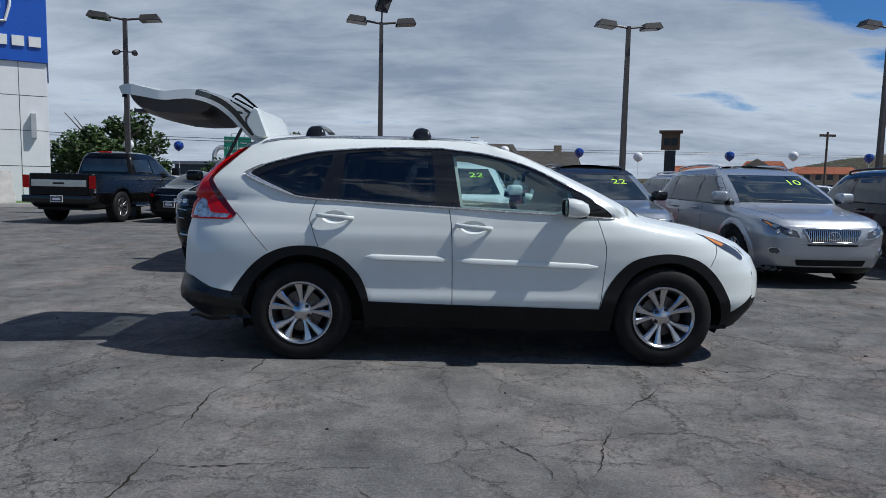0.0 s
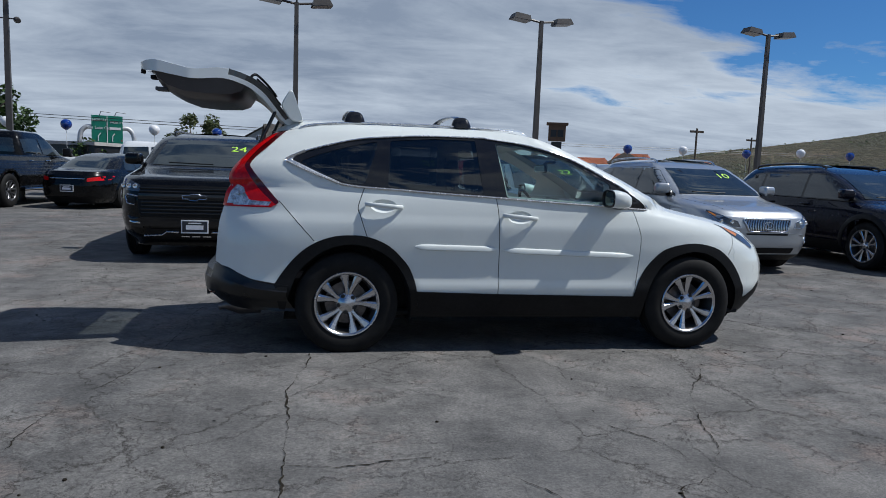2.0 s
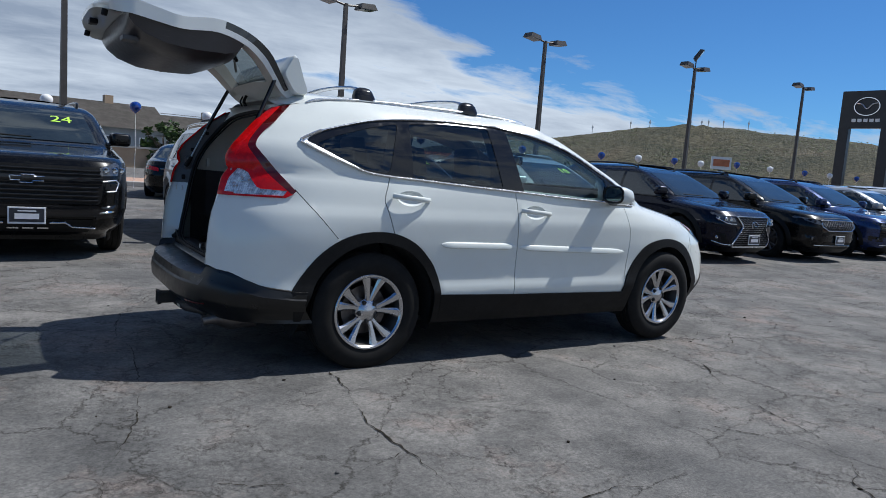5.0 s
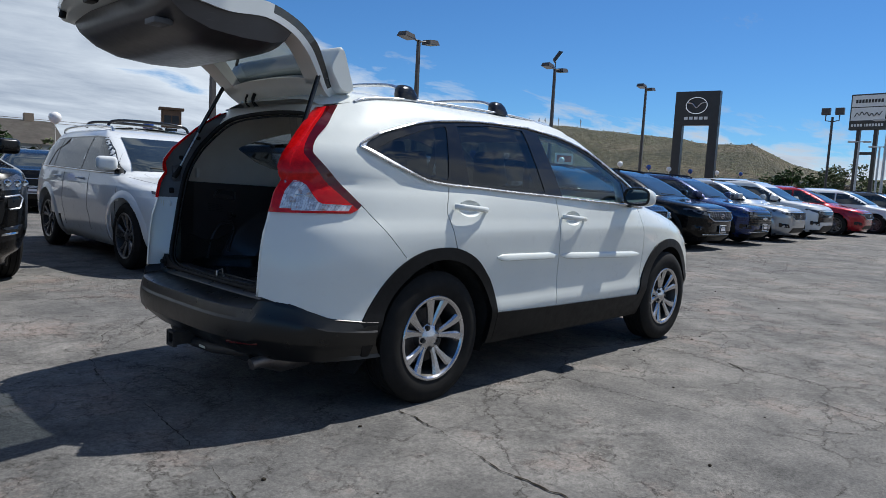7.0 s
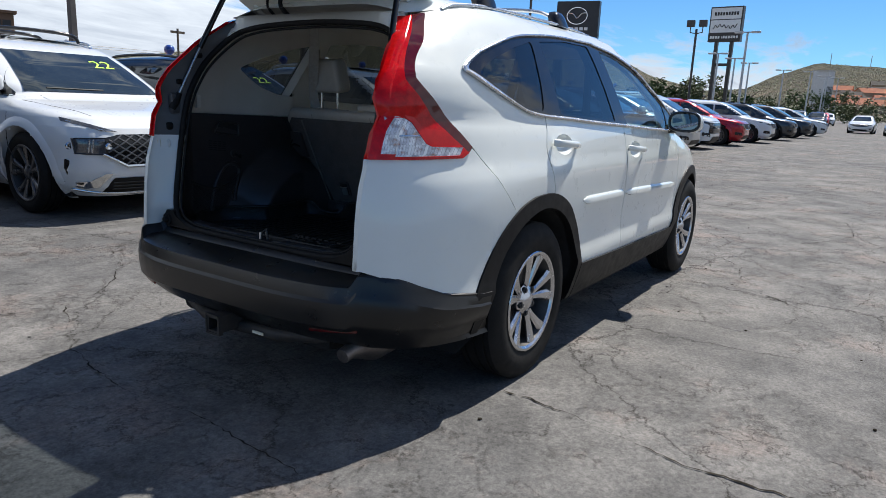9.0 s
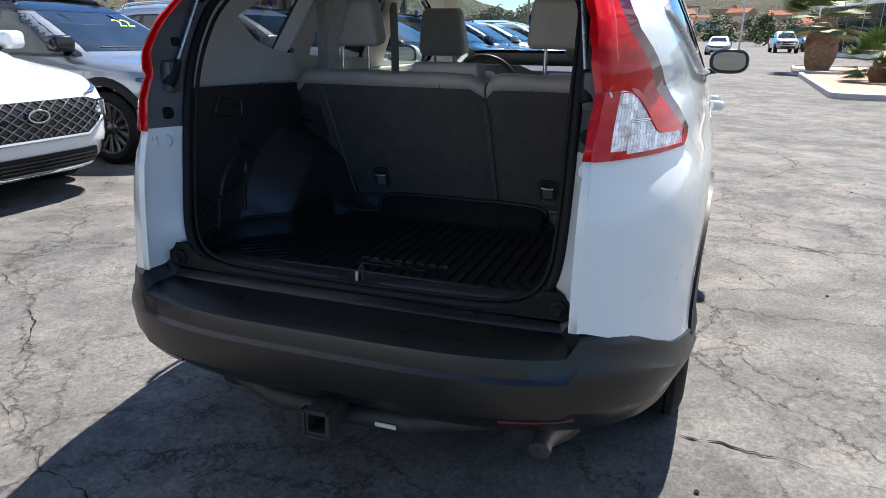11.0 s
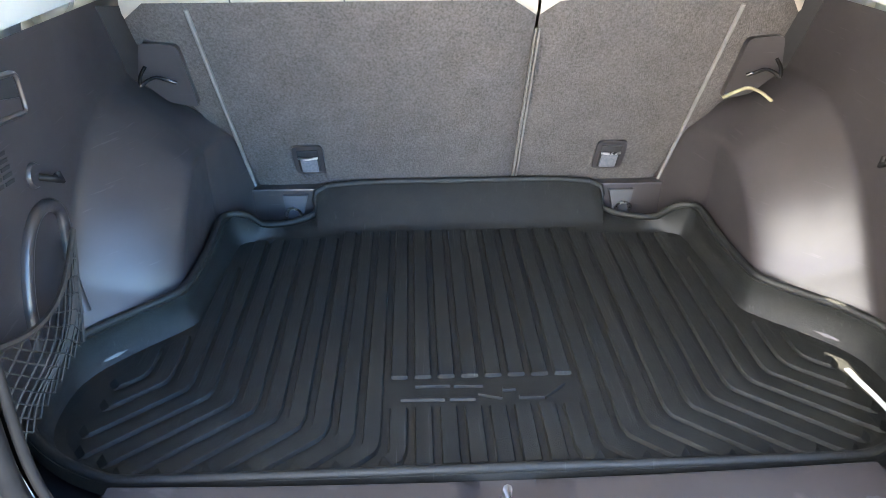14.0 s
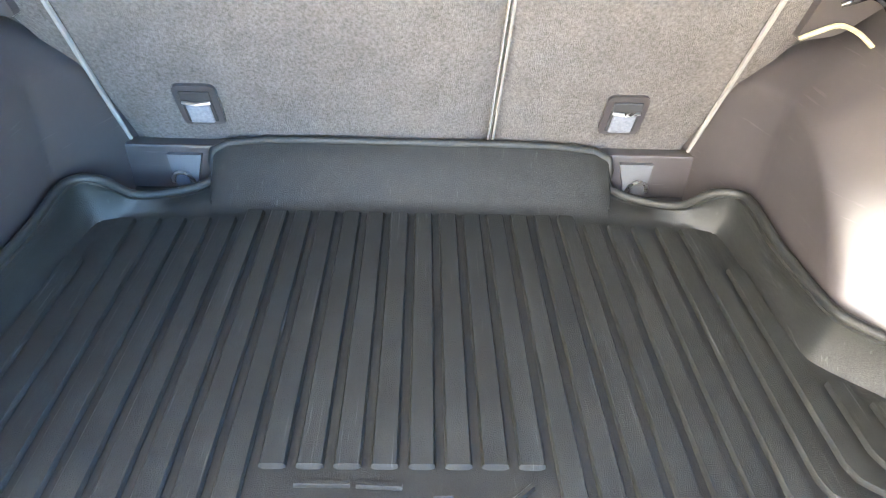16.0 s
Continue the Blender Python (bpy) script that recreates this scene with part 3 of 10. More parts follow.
# ---- ground ----
def bump_z(x, y):
    """The lot falls a little towards the nose of the car."""
    return -0.012 * max(-1.0, min(1.0, x / 1.4)) * math.exp(-((abs(x) / 3.2) ** 4 + (abs(y) / 2.6) ** 4))


xs = [-2500, -900, -300, -120, -60, -30, -15] + list(np.linspace(-9, 9, 73)) + [15, 30, 60, 120, 300, 900, 2500]
ys = [-2500, -900, -300, -120, -60, -30, -15] + list(np.linspace(-9, 9, 73)) + [15, 22, 30, 60, 120, 300, 900, 2500]
gv = [(x, y, bump_z(x, y) - (0.004 if max(abs(x), abs(y)) < 12 else 0.0) + 0.004) for y in ys for x in xs]
nx_ = len(xs)
gf = [(j * nx_ + i, j * nx_ + i + 1, (j + 1) * nx_ + i + 1, (j + 1) * nx_ + i) for j in range(len(ys) - 1) for i in range(nx_ - 1)]
ground = raw("ground", gv, gf, M["asphalt"])
tagged(ground, "weathered grey asphalt lot with long cracks and reddish dust", "asphalt", kind="structure")


def crack(pts, w):
    """A jagged open crack: two ragged dark lips a little proud of the wear layer."""
    r = random.Random(int(abs(pts[0][0]) * 1000))
    line = [np.array(p) for p in densify(smooth_line(pts, 4), 0.018, False)]
    rows, drift = [], 0.0
    for i, p in enumerate(line):
        d = line[min(i + 1, len(line) - 1)] - line[max(i - 1, 0)]
        s = np.array((-d[1], d[0])) / max(np.linalg.norm(d), 1e-6)
        drift = 0.7 * drift + r.uniform(-0.009, 0.009)
        p = p + s * drift
        swell = 0.65 + 0.5 * math.sin(i * 0.13 + pts[0][1] * 5)
        k = w * swell * r.uniform(0.15, 1.5) * (0.2 if i in (0, len(line) - 1) else 1)
        z = bump_z(p[0], p[1]) + 0.0045
        rows.append([(*(p + s * k), z), (*(p - s * k), z)])
    return part("crack", bm_grid(rows), M["crack"], ground)


for pts, w in (
    ([(-1.55, -0.89), (-1.56, -1.05), (-1.61, -1.30), (-1.69, -1.68), (-1.68, -2.03), (-1.69, -2.32), (-1.69, -2.50), (-1.69, -2.66), (-1.72, -3.1), (-1.80, -3.6)], 0.006),
    ([(-1.69, -2.66), (-1.49, -2.71), (-1.25, -2.68), (-1.07, -2.66), (-0.90, -2.78), (-0.76, -2.88), (-0.63, -3.02), (-0.5, -3.4)], 0.004),
    ([(1.15, -1.35), (0.97, -1.62), (0.80, -1.81), (0.65, -2.05), (0.48, -2.40), (0.39, -2.69), (0.20, -2.95), (-0.07, -3.14), (-0.2, -3.5)], 0.005),
    ([(-0.05, -2.36), (0.07, -2.53), (0.15, -2.74), (0.11, -2.97), (0.2, -3.4)], 0.004),
    ([(-2.10, 1.55), (-2.30, 1.15), (-2.43, 0.83), (-2.48, 0.58), (-2.53, 0.33), (-2.50, 0.09), (-2.48, -0.10), (-2.52, -0.5), (-2.57, -0.90), (-2.63, -1.21), (-2.73, -1.51), (-2.84, -1.80), (-2.9, -2.4)], 0.004),
    ([(1.87, -1.23), (1.29, -1.36), (1.15, -1.42)], 0.004),
    ([(1.87, -1.23), (2.3, -0.9), (2.9, -0.95), (3.4, -0.6)], 0.005),
    ([(-3.3, 1.6), (-2.7, 1.75), (-2.10, 1.55), (-1.6, 1.9), (-1.2, 2.6)], 0.004),
    ([(2.9, -0.95), (3.3, -1.5), (4.2, -1.9), (5.2, -1.8)], 0.006),
    ([(0.80, -1.81), (1.2, -2.1), (1.9, -2.2), (2.8, -2.6)], 0.003),
    ([(-1.69, -2.03), (-2.1, -2.15), (-2.5, -2.0)], 0.003),
    ([(2.2, -3.2), (3.0, -2.9), (3.8, -3.3), (5.0, -3.0)], 0.004)):
    crack(pts, w * 0.72)
rs = random.Random(5)
for k in range(90):
    x, y = rs.uniform(-5, 5), rs.uniform(-4.8, 3.2)
    if -2.2 < x < 2.2 and -0.9 < y < 0.9:
        continue
    s = rs.uniform(0.004, 0.011)
    bm = bmesh.new()
    bmesh.ops.create_icosphere(bm, subdivisions=1, radius=s)
    for v in bm.verts:
        v.co = Vector((v.co.x * rs.uniform(0.7, 1.5), v.co.y * rs.uniform(0.7, 1.5), v.co.z * 0.6))
    bm_xf(bm, Matrix.Translation((x, y, bump_z(x, y) + s * 0.4)))
    part("pebble", bm, M["crack"] if k % 3 else M["asphalt"], ground)

# ---- wheels ----
def lathe(profile, seg, bm=None, axis="y"):
    """Turns (radius, height) pairs about the y axis."""
    bm = bm or bmesh.new()
    rings = []
    for k in range(seg):
        a = 2 * math.pi * k / seg
        rings.append([(r * math.cos(a), h, r * math.sin(a)) for r, h in profile])
    vs = [[bm.verts.new(p) for p in ring] for ring in rings]
    for i in range(seg):
        A, B = vs[i], vs[(i + 1) % seg]
        for j in range(len(profile) - 1):
            bm.faces.new((A[j], A[j + 1], B[j + 1], B[j]))
    return bm


def make_wheel(parent, centre, R, rim, width, alloy, pairs=5, blade=0.26, gap=0.20, split=True, out=-1, spin=0.0, seg=64, name="wheel"):
    """A wheel whose outer face looks along out * y. Parts: tyre, rim, spokes, hub cap, lug nuts, brake disc."""
    w = link(name, None, parent)
    w.matrix_basis = Matrix.Translation(centre) @ (pose(0, 0, 0) if out < 0 else pose(0, 0, 0, 0, 0, 180)) @ pose(0, 0, 0, 0, spin, 0)
    h = width / 2
    prof = [(rim - 0.004, -h * 0.80), (rim + 0.012, -h * 0.90), (rim + 0.05, -h * 1.0), (R - 0.055, -h * 1.0), (R - 0.022, -h * 0.90), (R - 0.006, -h * 0.76)]
    tread = [(R, -h * 0.70), (R, -h * 0.50), (R - 0.008, -h * 0.48), (R - 0.008, -h * 0.42), (R, -h * 0.40), (R, -h * 0.06), (R - 0.008, -h * 0.04), (R - 0.008, h * 0.04), (R, h * 0.06), (R, h * 0.40), (R - 0.008, h * 0.42), (R - 0.008, h * 0.48), (R, h * 0.50), (R, h * 0.70)]
    prof = prof + tread + [(r, -z) for r, z in prof[::-1]]
    part("tyre", lathe(prof, seg), M["tyre"], w, smooth=35)
    rp = [(rim - 0.004, -h * 0.80), (rim + 0.010, -h * 0.92), (rim + 0.006, -h * 0.96), (rim - 0.004, -h * 0.95), (rim - 0.013, -h * 0.86), (rim - 0.030, -h * 0.55), (rim - 0.035, h * 0.7), (rim - 0.004, h * 0.8)]
    part("rim", lathe(rp[:5], seg), alloy, w, smooth=40)
    part("rim_barrel", lathe(rp[4:], seg), M["barrel"], w, smooth=40)
    bm = bmesh.new()
    for k in range(pairs):
        a0 = 2 * math.pi * k / pairs + math.pi / 2
        for s in ((-1, 1) if split else (0,)):
            ca = a0 + s * gap
            prev = None
            for r, half, y, th in ((0.050, blade * 0.40, -h * 0.62, 0.024), (rim * 0.45, blade * 0.34, -h * 0.70, 0.026), (rim * 0.75, blade * 0.44, -h * 0.80, 0.024), (rim - 0.008, blade * 0.56, -h * 0.88, 0.020)):
                cc = a0 + (ca - a0) * min(1.0, 0.38 + 0.62 * r / rim)
                hw = min(half * rim * 0.55 * (0.55 + 0.45 * r / rim), 0.06)
                ring = []
                for o, dy in ((-1, 0.010), (-0.55, 0.0), (0.55, 0.0), (1, 0.010), (1, th), (-1, th)):
                    c = Vector((math.cos(cc), 0, math.sin(cc))) * r + Vector((-math.sin(cc), 0, math.cos(cc))) * (o * hw)
                    ring.append(bm.verts.new((c.x, y + dy, c.z)))
                if prev:
                    for i in range(6):
                        bm.faces.new((prev[i], prev[(i + 1) % 6], ring[(i + 1) % 6], ring[i]))
                else:
                    bm.faces.new(ring)
                prev = ring
            bm.faces.new(prev[::-1])
    part("spokes", bm, alloy, w, smooth=30)
    hubp = [(0.0, -h * 0.80), (0.030, -h * 0.80), (0.036, -h * 0.76), (0.060, -h * 0.68), (0.075, -h * 0.55), (0.075, h * 0.2)]
    part("hub", lathe(hubp, 32), alloy, w, smooth=40)
    part("hub_cap", lathe([(0.0, -h * 0.83), (0.024, -h * 0.82), (0.030, -h * 0.79)], 24), alloy, w, smooth=40)
    for k in range(5):
        a = 2 * math.pi * (k + 0.5) / 5 + math.pi / 2
        bm = lathe([(0.0, -h * 0.76), (0.009, -h * 0.76), (0.010, -h * 0.70), (0.016, -h * 0.715), (0.016, -h * 0.50)], 8)
        part("lug_nut", bm_xf(bm, Matrix.Translation((0.057 * math.cos(a), 0, 0.057 * math.sin(a)))), M["barrel"], w)
    part("brake_disc", lathe([(0.05, -0.012), (rim * 0.68, -0.012), (rim * 0.68, 0.012), (0.05, 0.012)], 40), M["disc"], w, smooth=30)
    # added near-black disc, no real wheel part: stands for shade behind the spokes
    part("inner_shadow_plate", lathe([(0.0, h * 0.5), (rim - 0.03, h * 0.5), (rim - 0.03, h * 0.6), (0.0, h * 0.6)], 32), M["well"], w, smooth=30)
    return w


# ---- the white SUV with its tailgate up ----
hero = thing("suv", "pearl white compact SUV with its tailgate raised, parked on cracked asphalt", "car")

Q = dict(
    lamp=[(-1.725, 1.546), (-1.79, 1.485), (-1.853, 1.423), (-1.925, 1.358), (-1.966, 1.302), (-1.960, 1.265), (-1.874, 1.159), (-1.772, 1.045), (-1.798, 1.022), (-1.83, 1.006), (-2.35, 0.998), (-2.35, 1.30), (-2.05, 1.56), (-1.80, 1.60)],
    dlo=[(-1.723, 1.338), (-1.602, 1.398), (-1.394, 1.460), (-1.231, 1.497), (-1.067, 1.517), (-0.861, 1.534), (-0.654, 1.543), (-0.342, 1.546), (-0.280, 1.540), (-0.031, 1.514), (0.176, 1.470), (0.339, 1.418), (0.521, 1.332), (0.702, 1.238), (0.822, 1.160), (0.92, 1.090), (0.915, 1.064), (0.572, 1.083), (0.166, 1.099), (-0.238, 1.119), (-0.640, 1.136), (-0.962, 1.153), (-1.203, 1.164), (-1.346, 1.180), (-1.452, 1.214), (-1.583, 1.263), (-1.697, 1.314)],
    qglass=[(-1.640, 1.322), (-1.513, 1.378), (-1.308, 1.440), (-1.092, 1.488), (-1.197, 1.182), (-1.327, 1.192), (-1.452, 1.229)],
    rglass=[(-1.010, 1.494), (-0.700, 1.522), (-0.386, 1.524), (-0.352, 1.140), (-0.7, 1.154), (-1.038, 1.168)],
    fglass=[(-0.236, 1.512), (-0.031, 1.493), (0.174, 1.448), (0.335, 1.394), (0.515, 1.303), (0.640, 1.238), (0.610, 1.10), (0.52, 1.090), (0.166, 1.108), (-0.178, 1.122)],
)
ARCH_RO = [(-1.800, 0.485), (-1.743, 0.576), (-1.658, 0.682), (-1.556, 0.765), (-1.435, 0.817), (-1.314, 0.835), (-1.174, 0.827), (-1.033, 0.770), (-0.932, 0.680), (-0.872, 0.599), (-0.823, 0.456), (-0.805, 0.20)]
ARCH_RI = [(-1.74, 0.20), (-1.722, 0.324), (-1.696, 0.434), (-1.646, 0.560), (-1.556, 0.664), (-1.433, 0.741), (-1.288, 0.773), (-1.130, 0.744), (-1.000, 0.666), (-0.915, 0.558), (-0.865, 0.414), (-0.853, 0.20)]
ARCH_FO = [(0.825, 0.20), (0.842, 0.406), (0.875, 0.524), (0.948, 0.650), (1.068, 0.761), (1.234, 0.808), (1.400, 0.812), (1.571, 0.766), (1.705, 0.661), (1.800, 0.525), (1.850, 0.391), (1.86, 0.20)]
ARCH_FI = [(0.935, 0.20), (0.954, 0.441), (1.016, 0.576), (1.112, 0.685), (1.278, 0.747), (1.440, 0.740), (1.597, 0.660), (1.710, 0.527), (1.778, 0.350), (1.785, 0.20)]
ARCH_RO, ARCH_RI, ARCH_FO, ARCH_FI = (smooth_line(a, 3) for a in (ARCH_RO, ARCH_RI, ARCH_FO, ARCH_FI))
SEAM_R = smooth_line([(-1.199, 1.160), (-1.242, 1.033), (-1.228, 0.973), (-1.190, 0.855), (-1.166, 0.80)], 4)
SEAM_M = smooth_line([(-0.262, 1.119), (-0.242, 0.993), (-0.230, 0.70), (-0.226, 0.38)], 4)
SEAM_F = smooth_line([(0.805, 1.071), (0.850, 0.932), (0.873, 0.831), (0.862, 0.607), (0.836, 0.38)], 4)
SEAM_B = [(-1.775, 1.055), (-1.536, 0.79)]
SEAM_N = smooth_line([(1.72, 0.905), (1.715, 0.82), (1.66, 0.72)], 4)
OPEN_Y = lerp_tab(((0.55, 0.62), (0.61, 0.62), (0.80, 0.618), (1.00, 0.620), (1.155, 0.628), (1.307, 0.596), (1.42, 0.55), (1.503, 0.495), (1.6, 0.44)))


def rear_edge(z):
    return float(HERO.fore(OPEN_Y(z), z, -1))


RAIL = [(-1.66, 1.556), (-1.50, 1.582), (-1.29, 1.600), (-0.87, 1.612), (-0.447, 1.612), (-0.15, 1.599), (0.0, 1.580), (0.16, 1.545), (0.28, 1.496), (0.382, 1.448), (0.584, 1.345), (0.744, 1.263), (0.884, 1.181), (0.955, 1.135), (1.03, 1.085),
        (1.20, 1.034), (1.50, 0.980), (1.70, 0.938), (1.82, 0.898), (1.92, 0.845), (2.00, 0.770)]
FRONT_Z = [0.70, 0.60, 0.50, 0.40, 0.30]
outline = [(rear_edge(z), z) for z in np.linspace(0.60, 1.515, 16)] + RAIL + [(float(HERO.F(z)) * 0.93, z) for z in FRONT_Z] \
    + [(1.95, 0.26), (1.5, 0.20), (0.9, 0.24), (0.0, 0.245), (-0.85, 0.255), (-1.3, 0.20), (-1.75, 0.30), (-2.0, 0.335)] + [(float(HERO.R(z)) * 0.93, z) for z in (0.34, 0.42, 0.50, 0.58)]


def strip(line, w):
    p = [np.array(a) for a in line]
    L_, R_ = [], []
    for i in range(len(p)):
        d = p[min(i + 1, len(p) - 1)] - p[max(i - 1, 0)]
        d = np.array((-d[1], d[0])) / np.linalg.norm(d)
        L_.append(tuple(p[i] + d * w)), R_.append(tuple(p[i] - d * w))
    return L_ + R_[::-1]


PAINT_LOW = [(-2.4, 0.612), (-2.195, 0.612), (-2.05, 0.545), (-1.96, 0.508), (-1.80, 0.485), (-1.74, 0.2), (-2.4, 0.2)]
SILL = [(-0.90, 0.448), (-0.224, 0.428), (0.845, 0.408), (0.95, 0.20), (-0.95, 0.20)]
NOSE_LOW = [(1.80, 0.36), (1.89, 0.395), (1.97, 0.445), (2.05, 0.51), (2.3, 0.54), (2.3, 0.15), (1.7, 0.15)]
HEAD = smooth_line([(1.575, 0.962), (1.70, 0.928), (1.81, 0.888), (1.90, 0.842), (1.945, 0.80), (1.935, 0.770), (1.86, 0.810), (1.73, 0.878), (1.635, 0.938)], 3, True)
FLARE_R, FLARE_F = ARCH_RO + ARCH_RI[::-1], ARCH_FO + ARCH_FI[::-1]
LAMP = smooth_line(Q["lamp"][:8], 4) + Q["lamp"][8:]
LAMP_CLEAR = [(-2.092, 1.148), (-2.030, 1.147), (-2.010, 1.132), (-1.994, 1.092), (-1.975, 1.060), (-1.955, 1.050), (-1.818, 1.046), (-1.842, 1.016), (-2.108, 1.011)]
LAMP_BRIGHT = [(-2.030, 1.156), (-1.996, 1.150), (-1.973, 1.113), (-1.873, 1.104), (-1.820, 1.055), (-1.955, 1.055), (-1.980, 1.066), (-1.998, 1.095), (-2.012, 1.134)]
LAMP_EDGE = smooth_line([(-1.765, 1.545), (-1.835, 1.478), (-1.91, 1.412), (-1.978, 1.335), (-2.006, 1.290), (-1.998, 1.255), (-1.93, 1.155), (-1.880, 1.100), (-1.818, 1.046), (-1.800, 1.030)], 3)
LAMP_DARK = LAMP_EDGE + [(-1.70, 1.03), (-1.85, 1.17), (-1.90, 1.265), (-1.90, 1.30), (-1.86, 1.36), (-1.66, 1.56)]
seams = [strip(s, 0.0028) for s in (SEAM_R, SEAM_M, SEAM_F, SEAM_B, SEAM_N)]
DLO = smooth_line(Q["dlo"], 2, True)
QG, RG, FG = round_poly(Q["qglass"], 0.03), round_poly(Q["rglass"], 0.02), round_poly(Q["fglass"], 0.02)

HANDLES = ((-1.067, 1.043, "rdoor"), (-0.083, 0.988, "fdoor"))


def cup_ring(x0, z0, r):
    return [(x0 + 0.092 * r * math.cos(a), z0 - 0.004 + 0.046 * r * math.sin(a)) for a in [2 * math.pi * k / 24 for k in range(24)]]


CUPS = [cup_ring(x0, z0, 1.0) for x0, z0, _ in HANDLES]
V2, F2 = tessellate(CUPS + [outline, LAMP, LAMP_CLEAR, LAMP_BRIGHT, LAMP_DARK, DLO, QG, RG, FG, FLARE_R, FLARE_F, HEAD, PAINT_LOW, SILL, NOSE_LOW] + seams, [], (-2.35, 2.25, 0.2, 1.64), 0.034)
cen = np.array([V2[list(f)].mean(axis=0) for f in F2])
CX, CZ = cen[:, 0], cen[:, 1]


def within(poly):
    return inside_many(CX, CZ, poly)


def seam_x(seam, z):
    s = sorted((b, a) for a, b in seam)
    return np.interp(z, [a for a, b in s], [b for a, b in s])


ok = within(outline) & ~within(ARCH_RI) & ~within(ARCH_FI) & ~within(CUPS[0]) & ~within(CUPS[1])
gl = {"q": within(QG), "r": within(RG), "f": within(FG)}
any_gl = gl["q"] | gl["r"] | gl["f"]
lamp, lampc, head = within(LAMP), within(LAMP_CLEAR), within(HEAD)
seam = np.any([within(s) for s in seams], axis=0)
flare_r, flare_f = within(FLARE_R), within(FLARE_F)
black_rear, sill, nose_low = within(PAINT_LOW), within(SILL), within(NOSE_LOW)
dlo = within(DLO)
above = CZ > np.interp(CX, [-1.72, -1.23, -0.65, -0.03, 0.34, 0.92], [1.34, 1.50, 1.545, 1.515, 1.42, 1.07])
xr_, xm_, xf_ = seam_x(SEAM_R, CZ), seam_x(SEAM_M, CZ), seam_x(SEAM_F, CZ)
bump_x = seam_x(SEAM_B, CZ)
free = ok & ~any_gl
zone = {}
zone["tail_lamp_clear"] = free & lampc & lamp
zone["tail_lamp_dark"] = free & lamp & ~lampc & within(LAMP_DARK)
zone["tail_lamp_bright"] = free & lamp & ~lampc & ~zone["tail_lamp_dark"] & within(LAMP_BRIGHT)
zone["tail_lamp"] = free & lamp & ~lampc & ~zone["tail_lamp_dark"] & ~zone["tail_lamp_bright"]
used = free & lamp


def claim(name, m):
    global used
    zone[name] = free & m & ~used
    used = used | zone[name]


claim("flare_rear", flare_r), claim("flare_front", flare_f)
claim("rear_black", black_rear), claim("sill_cladding", sill), claim("nose_black", nose_low)
claim("headlamp", head), claim("window_trim", dlo), claim("seam", seam)
claim("pillar_body", above & (CX < 1.05))
claim("rear_bumper_skin", (CX < bump_x) & (CZ < 1.03))
claim("quarter_panel", CX < np.where(CZ > 0.80, xr_, -1.0))
claim("rear_door", CX < xm_)
claim("front_door", CX < xf_)
claim("nose_skin", (CX > 1.72) & (CZ < 0.90))
claim("fender", CX > -9)


def panel(name, mask, sgn, off, wall, material, parent, label="", smooth=True):
    """One piece of the side skin, raised by off, with edges turned in by wall."""
    idx = np.nonzero(mask)[0]
    fs = [F2[i] for i in idx]
    if not fs:
        return None
    ids = sorted({v for f in fs for v in f})
    remap = {v: i for i, v in enumerate(ids)}
    P2 = V2[ids]
    Y = np.maximum(HERO.side(P2[:, 0], P2[:, 1]), 0.02) + off
    verts = [(float(x), sgn * float(y), float(z)) for (x, z), y in zip(P2, Y)]
    faces = [tuple(remap[v] for v in f) for f in fs]
    if sgn > 0:
        faces = [f[::-1] for f in faces]
    edge = {}
    for f in faces:
        for a, b in zip(f, f[1:] + f[:1]):
            edge[(a, b)] = 1
    border = [e for e in edge if (e[1], e[0]) not in edge]
    if wall:
        inner = {}
        for a, b in border:
            for v in (a, b):
                if v not in inner:
                    inner[v] = len(verts)
                    x, y, z = verts[v]
                    verts.append((x, y - sgn * wall, z))
        faces += [(b, a, inner[a], inner[b]) for a, b in border]
    ob = raw(name, verts, faces, material, parent, label, smooth)
    if wall:
        me = ob.data
        sharp = me.attributes.new("sharp_edge", 'BOOLEAN', 'EDGE')
        bs = {tuple(sorted(e)) for e in border}
        sharp.data.foreach_set("value", [tuple(sorted(e.vertices)) in bs for e in me.edges])
    return ob


